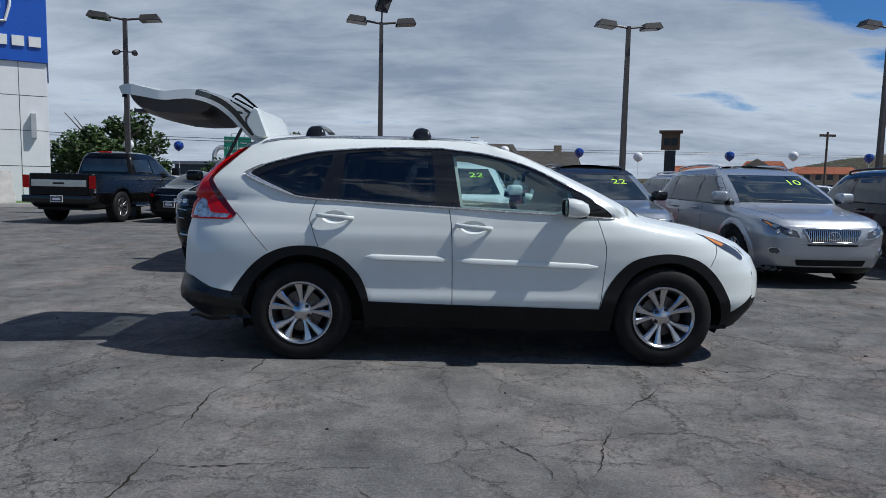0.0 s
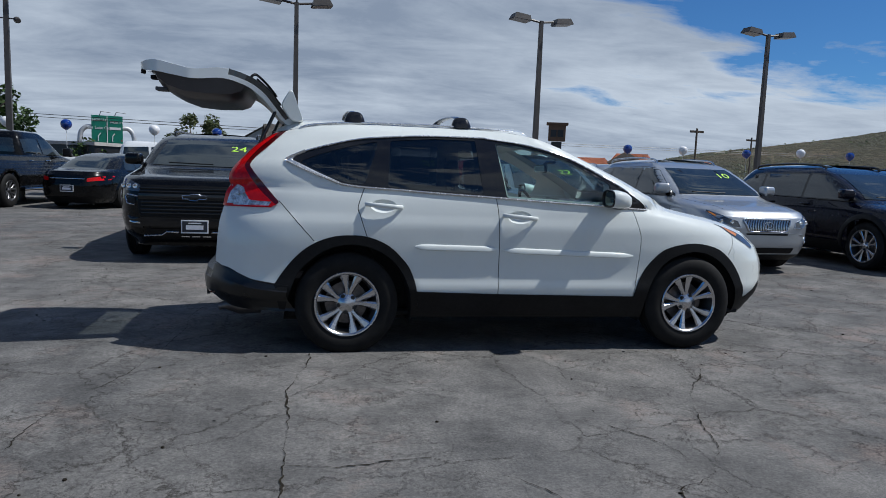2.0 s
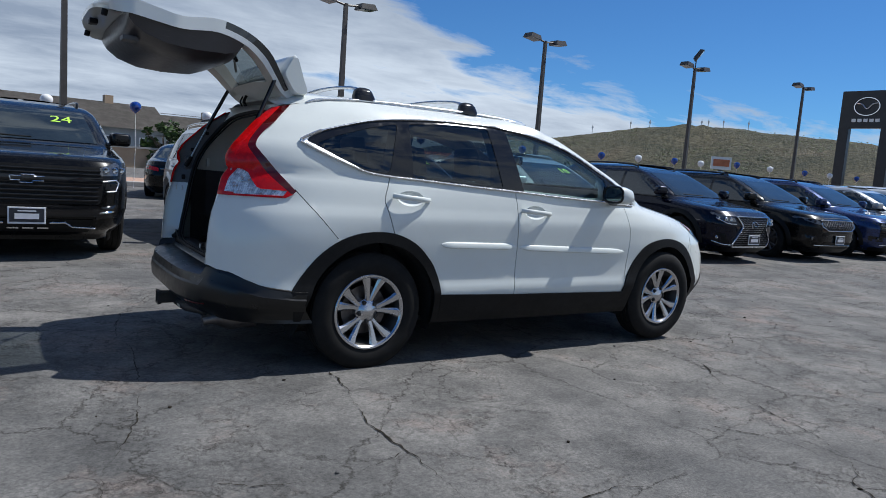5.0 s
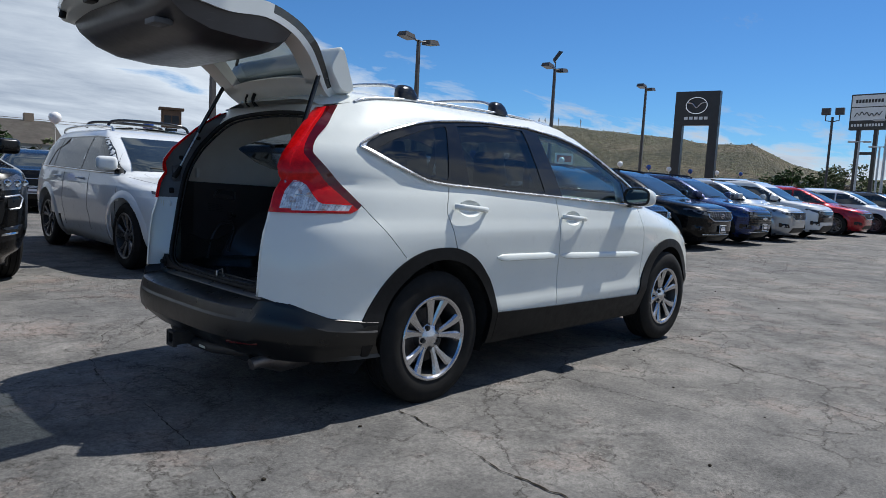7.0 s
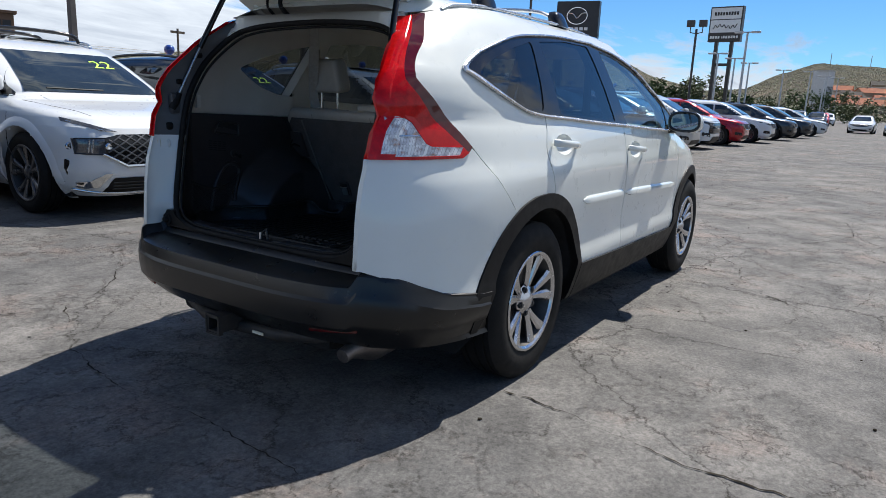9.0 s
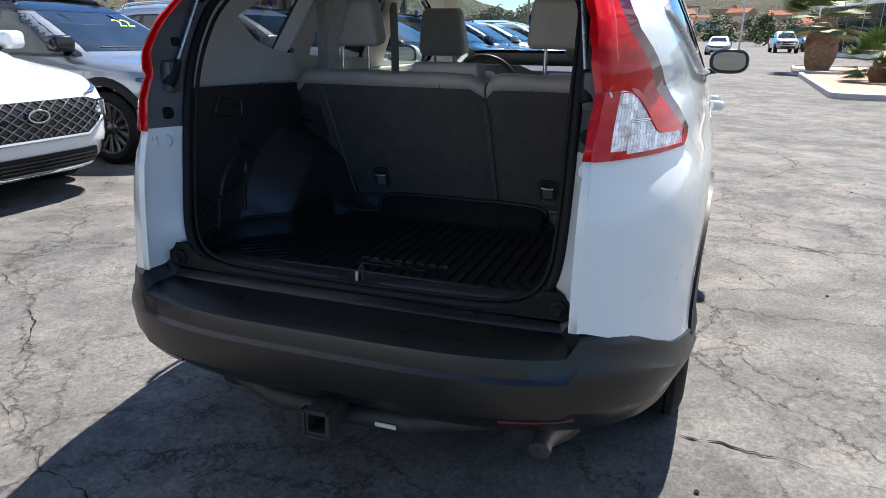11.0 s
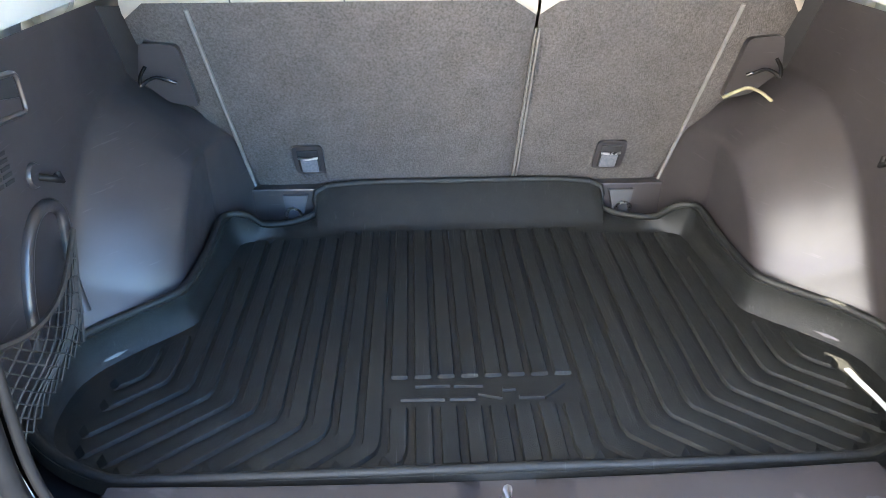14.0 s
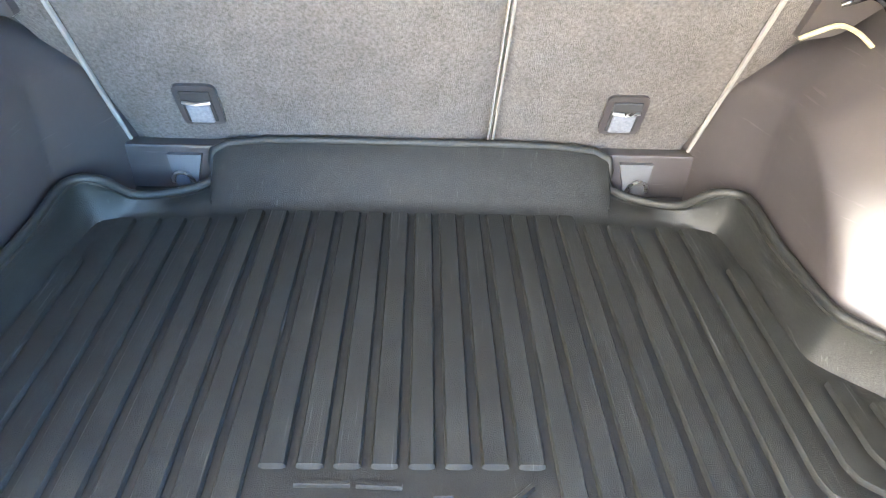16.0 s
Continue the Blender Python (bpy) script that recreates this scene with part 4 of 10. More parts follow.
SKIN, tl_ = {}, {}
for sgn in (-1, 1):
    W_ = M["white_paint"]
    P_ = {}
    P_["quarter"] = panel("quarter_panel", zone["quarter_panel"], sgn, 0, 0.02, W_, hero)
    P_["rdoor"] = panel("rear_door", zone["rear_door"], sgn, 0, 0.02, W_, hero)
    P_["fdoor"] = panel("front_door", zone["front_door"], sgn, 0, 0.02, W_, hero)
    panel("fender", zone["fender"], sgn, 0, 0.02, W_, hero)
    panel("front_bumper_corner", zone["nose_skin"], sgn, 0.001, 0.02, W_, hero)
    panel("rear_bumper_corner", zone["rear_bumper_skin"], sgn, 0.002, 0.02, W_, hero)
    panel("roof_side", zone["pillar_body"], sgn, 0, 0.02, W_, hero)
    for s_ in seams:
        panel("shut_line", zone["seam"] & within(s_), sgn, -0.007, 0, M["gap"], hero)
    panel("wheel_arch_flare", zone["flare_rear"], sgn, 0.010, 0.04, M["black_plastic"], hero, "matt black wheel-arch flare")
    panel("wheel_arch_flare", zone["flare_front"], sgn, 0.010, 0.04, M["black_plastic"], hero, "matt black wheel-arch flare")
    panel("sill_cladding", zone["sill_cladding"], sgn, 0.012, 0.05, M["black_plastic"], hero, "matt black door sill cladding")
    panel("nose_cladding", zone["nose_black"], sgn, 0.008, 0.03, M["black_plastic"], hero)
    hl = panel("headlamp", zone["headlamp"], sgn, 0.006, 0.02, M["head_lens"], hero, "clear headlamp with amber corner")
    tl = panel("tail_lamp", zone["tail_lamp"], sgn, 0.010, 0.03, M["red_lens"], hero, "tall red tail lamp with clear lower section")
    panel("smoked_edge", zone["tail_lamp_dark"], sgn, 0.010, 0.03, M["dark_red_lens"], tl, "dark red outer edge")
    panel("bright_band", zone["tail_lamp_bright"], sgn, 0.010, 0.03, M["bright_red_lens"], tl, "bright red stepped band")
    panel("clear_section", zone["tail_lamp_clear"], sgn, 0.010, 0.03, M["clear_lens"], tl, "clear ribbed reversing lens")
    P_["trim"] = panel("window_surround", zone["window_trim"], sgn, -0.002, 0.02, M["gloss_black"], hero)
    for k, m_, par in (("q", "pane_tint", P_["quarter"]), ("r", "pane_tint", P_["rdoor"]), ("f", "pane_clear", P_["fdoor"])):
        panel("window_pane", ok & gl[k], sgn, -0.006, 0, M[m_], par, "tinted privacy glass" if k != "f" else "clear door glass")
    SKIN[sgn] = P_
    tl_[sgn] = tl

# bright strip round the side windows
for sgn in (-1, 1):
    low = [p for p in Q["dlo"]]
    pts = [(x, sgn * (float(HERO.side(x, z)) + 0.005), z) for x, z in smooth_line(low[15:] + low[:2], 5)]
    part("chrome_beltline", bm_tube(pts, 0.011, 6, flat=(0.007, 0.013)), M["bright_trim"], SKIN[sgn]["trim"], "bright window strip", smooth=60)
    pts = [(x, sgn * (float(HERO.side(x, z)) + 0.004), z) for x, z in smooth_line(low[0:15], 4)]
    part("window_strip", bm_tube(pts, 0.0065, 6), M["bright_trim"], SKIN[sgn]["trim"], smooth=60)
    tail_ = smooth_line(low[23:] + low[:3], 4)
    rows = []
    for i, (x, z) in enumerate(tail_):
        k = math.sin(math.pi * i / (len(tail_) - 1)) ** 0.7
        rows.append([(x + dx * k, sgn * (float(HERO.side(x + dx * k, z + dz * k)) + o), z + dz * k) for dx, dz, o in ((-0.006, 0.0, 0.0), (0.0, 0.0, 0.008), (0.030, 0.004, 0.006), (0.046, 0.006, -0.004))])
    part("window_tail_strip", bm_grid(rows), M["bright_trim"], SKIN[sgn]["trim"], "broad bright strip at the window tail", smooth=60)
    # door mouldings
    for x0, x1, z0, z1 in ((-0.845, -0.245, 0.762, 0.752), (-0.215, 0.815, 0.747, 0.716)):
        n = 14
        rows = []
        for i in range(n + 1):
            t = i / n
            x, z = x0 + (x1 - x0) * t, z0 + (z1 - z0) * t
            k = min(1.0, min(t, 1 - t) * 9 + 0.25)
            y = float(HERO.side(x, z))
            rows.append([(x, sgn * (y - 0.004), z - 0.022 * k), (x, sgn * (y + 0.012 * k), z - 0.017 * k), (x, sgn * (y + 0.014 * k), z + 0.010 * k), (x, sgn * (y + 0.004), z + 0.021 * k), (x, sgn * (y - 0.006), z + 0.022 * k)])
        part("door_moulding", bm_grid(rows), M["white_paint"], SKIN[sgn]["rdoor" if x0 < -0.5 else "fdoor"], "white body-side moulding", smooth=50)
    # handles over a scooped cup
    for x0, z0, par in HANDLES:
        y = float(HERO.side(x0, z0))
        pts = [(x0 - 0.125, y + 0.004, z0 + 0.008), (x0 - 0.112, y + 0.026, z0 + 0.007), (x0 - 0.06, y + 0.036, z0 + 0.004), (x0, y + 0.038, z0), (x0 + 0.06, y + 0.036, z0 - 0.004), (x0 + 0.112, y + 0.026, z0 - 0.009), (x0 + 0.128, y + 0.004, z0 - 0.010)]
        part("door_handle", bm_tube([(a, sgn * b, c) for a, b, c in pts], 0.012, 10, flat=(0.010, 0.016)), M["white_paint"], SKIN[sgn][par], smooth=60)
        bm = bmesh.new()
        cup = []
        for r, dp in ((1.0, 0.0), (0.93, 0.006), (0.80, 0.017), (0.60, 0.026), (0.30, 0.031), (0.02, 0.032)):
            cup.append([(x, sgn * (float(HERO.side(x, z)) - dp), z) for x, z in cup_ring(x0, z0, r)])
        bm_grid(cup, bm, True)
        part("handle_cup", bm, M["jamb_white"], SKIN[sgn][par], smooth=60)
    # mirror
    mir = link("door_mirror", None, SKIN[sgn]["fdoor"])
    bm = bmesh.new()
    rows = []
    for x, sy, sz, dz in ((0.556, 0.86, 0.84, 0.0), (0.545, 0.90, 0.88, 0.0), (0.543, 0.94, 0.94, 0.0), (0.552, 0.985, 0.985, 0.0), (0.60, 1.0, 1.0, -0.002), (0.655, 0.92, 0.90, -0.008), (0.695, 0.66, 0.66, -0.016), (0.712, 0.25, 0.3, -0.02)):
        rows.append([(x, sgn * (0.985 + 0.105 * sy * math.copysign(abs(math.cos(a)) ** 0.7, math.cos(a))), 1.142 + dz + 0.066 * sz * math.copysign(abs(math.sin(a)) ** 0.7, math.sin(a))) for a in [2 * math.pi * k / 24 for k in range(24)]])
    bm_grid(rows, bm, True)
    part("mirror_shell", bm, M["white_paint"], mir, smooth=60)
    part("mirror_glass", bm_prism([(sgn * (0.985 + 0.105 * 0.87 * math.copysign(abs(math.cos(a)) ** 0.7, math.cos(a))), 1.142 + 0.066 * 0.85 * math.copysign(abs(math.sin(a)) ** 0.7, math.sin(a))) for a in [2 * math.pi * k / 24 for k in range(24)]], 0.552, 0.560, "x"), M["mirror"], mir)
    part("mirror_bezel", bm_tube([(0.549, sgn * (0.985 + 0.105 * 0.89 * math.copysign(abs(math.cos(a)) ** 0.7, math.cos(a))), 1.142 + 0.066 * 0.88 * math.copysign(abs(math.sin(a)) ** 0.7, math.sin(a))) for a in [2 * math.pi * k / 24 for k in range(25)]], 0.009, 6, cap=False), M["gloss_black"], mir, smooth=60)
    part("mirror_foot", bm_tube([(0.62, sgn * 0.93, 1.092), (0.66, sgn * 0.88, 1.078), (0.72, sgn * 0.845, 1.075)], 0.028, 10, flat=(0.03, 0.018)), M["black_plastic"], mir, smooth=60)
    yy = lambda x, z: sgn * (float(HERO.side(x, z)) + 0.003)
    sail = [(0.645, 1.092), (0.668, 1.225), (0.82, 1.135), (0.905, 1.075)]
    raw("mirror_sail", [(x, yy(x, z), z) for x, z in sail], [(0, 1, 2, 3)], M["gloss_black"], mir, smooth=False)
    # amber corner and lamp bowl of the headlamp
    am = [(1.635, 0.946), (1.71, 0.920), (1.79, 0.886), (1.765, 0.870), (1.70, 0.900)]
    raw("amber_reflector", [(x, sgn * (float(HERO.side(x, z)) + 0.009), z) for x, z in am], [tuple(range(5))], M["amber_lens"], hero, smooth=False)
    # inner upright of the tail lamp, facing back
    rows = []
    zs_l = [1.004, 1.010, 1.016, 1.022] + list(np.linspace(1.045, 1.150, 7)) + list(np.linspace(1.165, 1.515, 22))
    for z in zs_l:
        yo = float(OPEN_Y(z))
        wd = 0.026 if z < 1.16 else 0.0
        rows.append([(float(HERO.fore(yo, z, -1)) + 0.03, sgn * (yo - 0.002), z)] + [(float(HERO.fore(y, z, -1)) - 0.0125 + o, sgn * y, z) for y, o in ((yo - 0.002, 0.006), (yo + 0.004, 0.0), (yo + 0.034, -0.007 if wd else 0.0), (yo + 0.036 + wd, -0.009 if wd else 0.001), (yo + 0.040 + wd, -0.004 if wd else 0.012))])
    il = part("inner_lens", bm_grid(rows[10:]), M["red_lens"], tl_[sgn], "bright red inner upright", smooth=50)
    part("lens_return", bm_grid([r[:3] for r in rows[3:11]]), M["red_lens"], il, smooth=50)
    part("red_corner", bm_grid([r[2:4] for r in rows[3:11]]), M["red_lens"], il, smooth=50)
    part("clear_corner", bm_grid([r[3:] for r in rows[3:11]]), M["clear_lens"], il, "clear ribbed reversing lens", smooth=50)
    part("lamp_foot", bm_grid(rows[:4]), M["red_lens"], il, smooth=50)
    # bright spears inside the tail lamp
    lo_ = densify([(-2.085, 1.144)] + LAMP_CLEAR[1:8] + [(-2.095, 1.012)], 0.02, False)
    part("lamp_spear", bm_tube([(x, sgn * (float(HERO.side(x, z)) + 0.0115), z) for x, z in lo_], 0.0014, 6), M["bright_red_lens"], tl_[sgn], "red edge of the clear lens", smooth=60)
    for z in (1.082, 1.086):
        part("lens_step", bm_tube([(x, sgn * (float(HERO.side(x, z)) + 0.0112), z) for x in np.linspace(-2.09, -1.99, 8)], 0.0016, 4), M["chrome"], tl_[sgn])

# hood, windscreen and roof: from rail to rail
rail_pts = densify(smooth_line(RAIL, 4), 0.05, False)
rail_pts = [(float(HERO.fore(OPEN_Y(1.53), 1.53, -1)), 1.53)] + rail_pts
top_rows = {}
NQ = 24
for x, z in rail_pts:
    w = np.clip((x - 1.4) / 0.6, 0, 1) ** 1.5
    yr = float(HERO.side(x, z))
    row = []
    for q in np.linspace(-1, 1, NQ + 1):
        y = yr * q
        xx = x + (float(HERO.fore(y, 0.77, 1)) - 2.0) * w if w > 0 else x
        zz = float(HERO.top(xx, y)) if abs(q) < 1 else z
        row.append((xx, y, zz))
    top_rows[(x, z)] = row
ks = list(top_rows)


def top_piece(name, x0, x1, mat_, drop=0.0, qa=0, qb=NQ, label="", parent=None):
    rows = [[(a, b, c - drop) for a, b, c in top_rows[k][qa:qb + 1]] for k in ks if x0 <= k[0] <= x1]
    return part(name, bm_grid(rows), mat_, parent or hero, label, smooth=50)


roof = top_piece("roof", -1.9, 0.10, M["white_paint"])
ws_k = [k for k in ks if 0.05 <= k[0] <= 1.08]
part("windscreen", bm_grid([top_rows[k][2:NQ - 1] for k in ws_k]), M["pane_clear"], hero, "clear windscreen", smooth=60).visible_shadow = False
for qa, qb in ((0, 2), (NQ - 2, NQ)):
    part("windscreen_pillar", bm_grid([top_rows[k][qa:qb + 1] for k in ws_k]), M["white_paint"], hero, smooth=60)
part("scuttle", bm_grid([[(a, b, c + 0.003) for a, b, c in top_rows[k][1:NQ]] for k in ks if 1.03 <= k[0] <= 1.17]), M["black_plastic"], hero, smooth=60)
top_piece("hood", 1.02, 2.01, M["white_paint"])
bm = bmesh.new()
rows = []
for z in np.linspace(0.77, 0.28, 16):
    ye = float(HERO.side(float(HERO.F(z)) * 0.93, z))
    rows.append([(float(HERO.fore(y, z, 1)), y, z) for y in np.linspace(-ye, ye, 25)])
part("front_bumper", bm_grid(rows[:10]), M["white_paint"], hero, smooth=60)
part("front_lower_grille", bm_grid(rows[9:]), M["black_plastic"], hero, smooth=60)
gr = [[(float(HERO.fore(y, z, 1)) + 0.006, y, z) for y in np.linspace(-0.42, 0.42, 13)] for z in np.linspace(0.62, 0.76, 6)]
part("front_grille", bm_grid(gr), M["gloss_black"], hero, smooth=60)
for z in (0.645, 0.69, 0.735):
    part("grille_bar", bm_tube([(float(HERO.fore(y, z, 1)) + 0.012, y, z) for y in np.linspace(-0.40, 0.40, 13)], 0.010, 6), M["chrome"], hero, smooth=60)
# roof rails and rack feet
for sgn in (-1, 1):
    pts = smooth_line([(-1.64, 0.555, 1.575), (-1.55, 0.555, 1.602), (-1.28, 0.55, 1.628), (-0.85, 0.545, 1.638), (-0.4, 0.54, 1.638), (-0.05, 0.535, 1.622), (0.04, 0.53, 1.606)], 5)
    part("roof_rail", bm_tube([(a, sgn * b, c - 0.014) for a, b, c in pts], 0.011, 8, flat=(0.010, 0.008)), M["bright_trim"], hero, "slim bright roof moulding", smooth=60)
for x in (-1.255, -0.462):
    rack = link("roof_crossbar", None, hero, "low black and silver roof crossbar")
    pts = smooth_line([(x, -0.49, 1.665), (x - 0.005, -0.40, 1.700), (x - 0.01, -0.2, 1.716), (x - 0.01, 0, 1.720), (x - 0.01, 0.2, 1.716), (x - 0.005, 0.40, 1.700), (x, 0.49, 1.665)], 4)
    part("bar", bm_tube(pts, 0.02, 10, flat=(0.030, 0.010)), M["alloy"], rack, smooth=60)
    for sgn in (-1, 1):
        bm = bmesh.new()
        rows = []
        for z, hx, hy in ((1.618, 0.075, 0.035), (1.640, 0.072, 0.036), (1.672, 0.060, 0.034), (1.692, 0.042, 0.026), (1.698, 0.02, 0.012)):
            rows.append([(x + hx * math.copysign(abs(math.cos(a)) ** 0.6, math.cos(a)), sgn * 0.525 - sgn * (z - 1.62) * 0.35 + hy * math.copysign(abs(math.sin(a)) ** 0.6, math.sin(a)), z) for a in [2 * math.pi * k / 20 for k in range(20)]])
        bm_grid(rows, bm, True)
        part("rack_foot", bm, M["gloss_black"], rack, smooth=60)

# wheels and wells
for x in (-1.305, 1.318):
    for sgn in (-1, 1):
        make_wheel(hero, (x, sgn * 0.785, 0.352), 0.356, 0.219, 0.215, M["alloy"], 5, 0.50, 0.27, True, sgn, 8 if x < 0 else -14)
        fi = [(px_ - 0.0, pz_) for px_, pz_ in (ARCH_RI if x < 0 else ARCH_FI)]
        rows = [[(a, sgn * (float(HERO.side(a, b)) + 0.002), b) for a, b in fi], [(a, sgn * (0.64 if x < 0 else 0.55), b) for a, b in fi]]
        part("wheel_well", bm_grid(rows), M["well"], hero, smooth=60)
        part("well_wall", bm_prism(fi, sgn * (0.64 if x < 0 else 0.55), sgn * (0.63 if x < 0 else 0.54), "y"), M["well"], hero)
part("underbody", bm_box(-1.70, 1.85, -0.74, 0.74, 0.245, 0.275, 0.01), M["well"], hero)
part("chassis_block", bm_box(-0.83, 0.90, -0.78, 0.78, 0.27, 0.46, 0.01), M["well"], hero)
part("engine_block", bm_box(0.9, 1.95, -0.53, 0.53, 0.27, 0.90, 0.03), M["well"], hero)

# ---- rear of the white SUV: bumper, opening, cargo room, tailgate ----
# the black bumper across the back
bz = [(0.30, -0.02), (0.325, 0.004), (0.36, 0.008), (0.395, 0.009), (0.405, 0.014), (0.46, 0.022), (0.495, 0.021), (0.507, 0.013), (0.540, 0.011), (0.552, 0.008), (0.560, -0.012)]
BUMP_TOP = lerp_tab(((-2.4, 0.560), (-2.195, 0.606), (-2.12, 0.590), (-2.05, 0.553), (-1.96, 0.516), (-1.80, 0.493), (-1.7, 0.478)))
rows = []
cols = np.radians(np.concatenate((np.linspace(-74, -12, 26), np.linspace(-10, 10, 9), np.linspace(12, 74, 26))))
for z0, o in bz:
    row = []
    for a in cols:
        e0 = 2.285 * math.cos(a) ** (2 / 9.0)
        zt = max(0.486, float(BUMP_TOP(-e0)) if abs(a) > 0.55 else 0.560)
        z = 0.30 + (zt - 0.30) * (z0 - 0.30) / 0.26
        n_, b_ = float(HERO.NR(z)), float(HERO.NB(z))
        x = float(HERO.R(z)) * math.cos(a) ** (2 / n_)
        y = math.copysign(float(HERO.W(z)) * abs(math.sin(a)) ** (2 / b_), a)
        k = math.cos(a) ** 2
        row.append((x - o * k, y + math.copysign(o * (1 - k), a), z))
    rows.append(row)
# the ledge on top, running in to the opening
for f, dz in ((0.10, 0.003), (0.25, 0.012), (0.80, 0.018), (0.84, 0.025), (1.0, 0.036)):
    rows.append([((x + f * (-2.118 - x), y * (1 - 0.06 * f), z + dz * (0.560 / z if z > 0.56 else 1) * (1 if z < 0.57 else 0.5)) if x < -2.14 else (x + 0.02 * f, y * (1 - 0.05 * f), z + 0.003)) for x, y, z in rows[10]])
rear_bumper = part("rear_bumper", bm_grid(rows), M["bumper_plastic"], hero, "matt black rear bumper", smooth=26)
for sgn in (-1, 1):
    pts = [(float(HERO.fore(y, 0.385, -1)) - 0.009, sgn * y, 0.383 + 0.012 * (y - 0.44) / 0.2) for y in np.linspace(0.46, 0.63, 8)]
    part("bumper_reflector", bm_tube(pts, 0.010, 6, flat=(0.004, 0.008)), M["dark_red_lens"], rear_bumper, "slim red reflector", smooth=60)
part("hitch_bar", bm_tube([(-2.12, -0.42, 0.30), (-2.20, -0.2, 0.285), (-2.21, 0, 0.282), (-2.20, 0.2, 0.285), (-2.12, 0.42, 0.30)], 0.028, 10), M["rust_black"], hero, smooth=60)
bm = bmesh.new()
for y0, y1, z0, z1 in ((-0.033, 0.033, 0.337, 0.345), (-0.033, 0.033, 0.279, 0.287), (-0.033, -0.025, 0.287, 0.337), (0.025, 0.033, 0.287, 0.337)):
    bm_box(-2.33, -2.15, y0, y1, z0, z1, 0.0, 1, bm)
for y0, y1, z0, z1 in ((-0.038, 0.038, 0.345, 0.352), (-0.038, 0.038, 0.272, 0.279), (-0.040, -0.033, 0.272, 0.352), (0.033, 0.040, 0.272, 0.352)):
    bm_box(-2.335, -2.315, y0, y1, z0, z1, 0.0, 1, bm)
part("hitch_receiver", bm, M["rust_black"], hero, "black steel towing receiver")
part("hitch_label", bm_box(-2.238, -2.234, -0.18, -0.12, 0.280, 0.292, 0.001), M["label"], hero)
part("muffler", bm_tube([(-1.9, -0.56, 0.30), (-2.05, -0.56, 0.295), (-2.15, -0.55, 0.285), (-2.19, -0.55, 0.275)], [0.07, 0.075, 0.03, 0.028], 14), M["disc"], hero, "dull steel exhaust box", smooth=60)
part("spare_well", bm_box(-2.15, -1.75, -0.45, 0.45, 0.24, 0.36, 0.05), M["well"], hero)

# the rim of the opening (right half mirrored)
RIM = [(-2.105, 0.0, 0.602), (-2.108, 0.30, 0.606), (-2.106, 0.44, 0.616), (-2.100, 0.515, 0.650), (-2.085, 0.548, 0.72), (-2.060, 0.558, 0.85), (-2.035, 0.560, 1.00), (-2.000, 0.560, 1.155), (-1.945, 0.556, 1.27), (-1.880, 0.540, 1.36), (-1.815, 0.455, 1.455), (-1.785, 0.34, 1.492), (-1.765, 0.15, 1.508), (-1.760, 0.0, 1.512)]
rim_r = smooth_line(RIM, 5)
rim = rim_r + [(x, -y, z) for x, y, z in rim_r[::-1][1:-1]]
part("opening_seal", bm_tube(rim + [rim[0]], 0.013, 8, cap=False), M["seal_rubber"], hero, "black rubber opening seal", smooth=60)
inr = [(x + 0.012, y * 0.965, 0.612 + (z - 0.612) * 0.965 + 0.012) for x, y, z in rim]
part("opening_trim_lip", bm_tube(inr + [inr[0]], 0.006, 8, cap=False), M["seal_rubber"], hero, smooth=60)
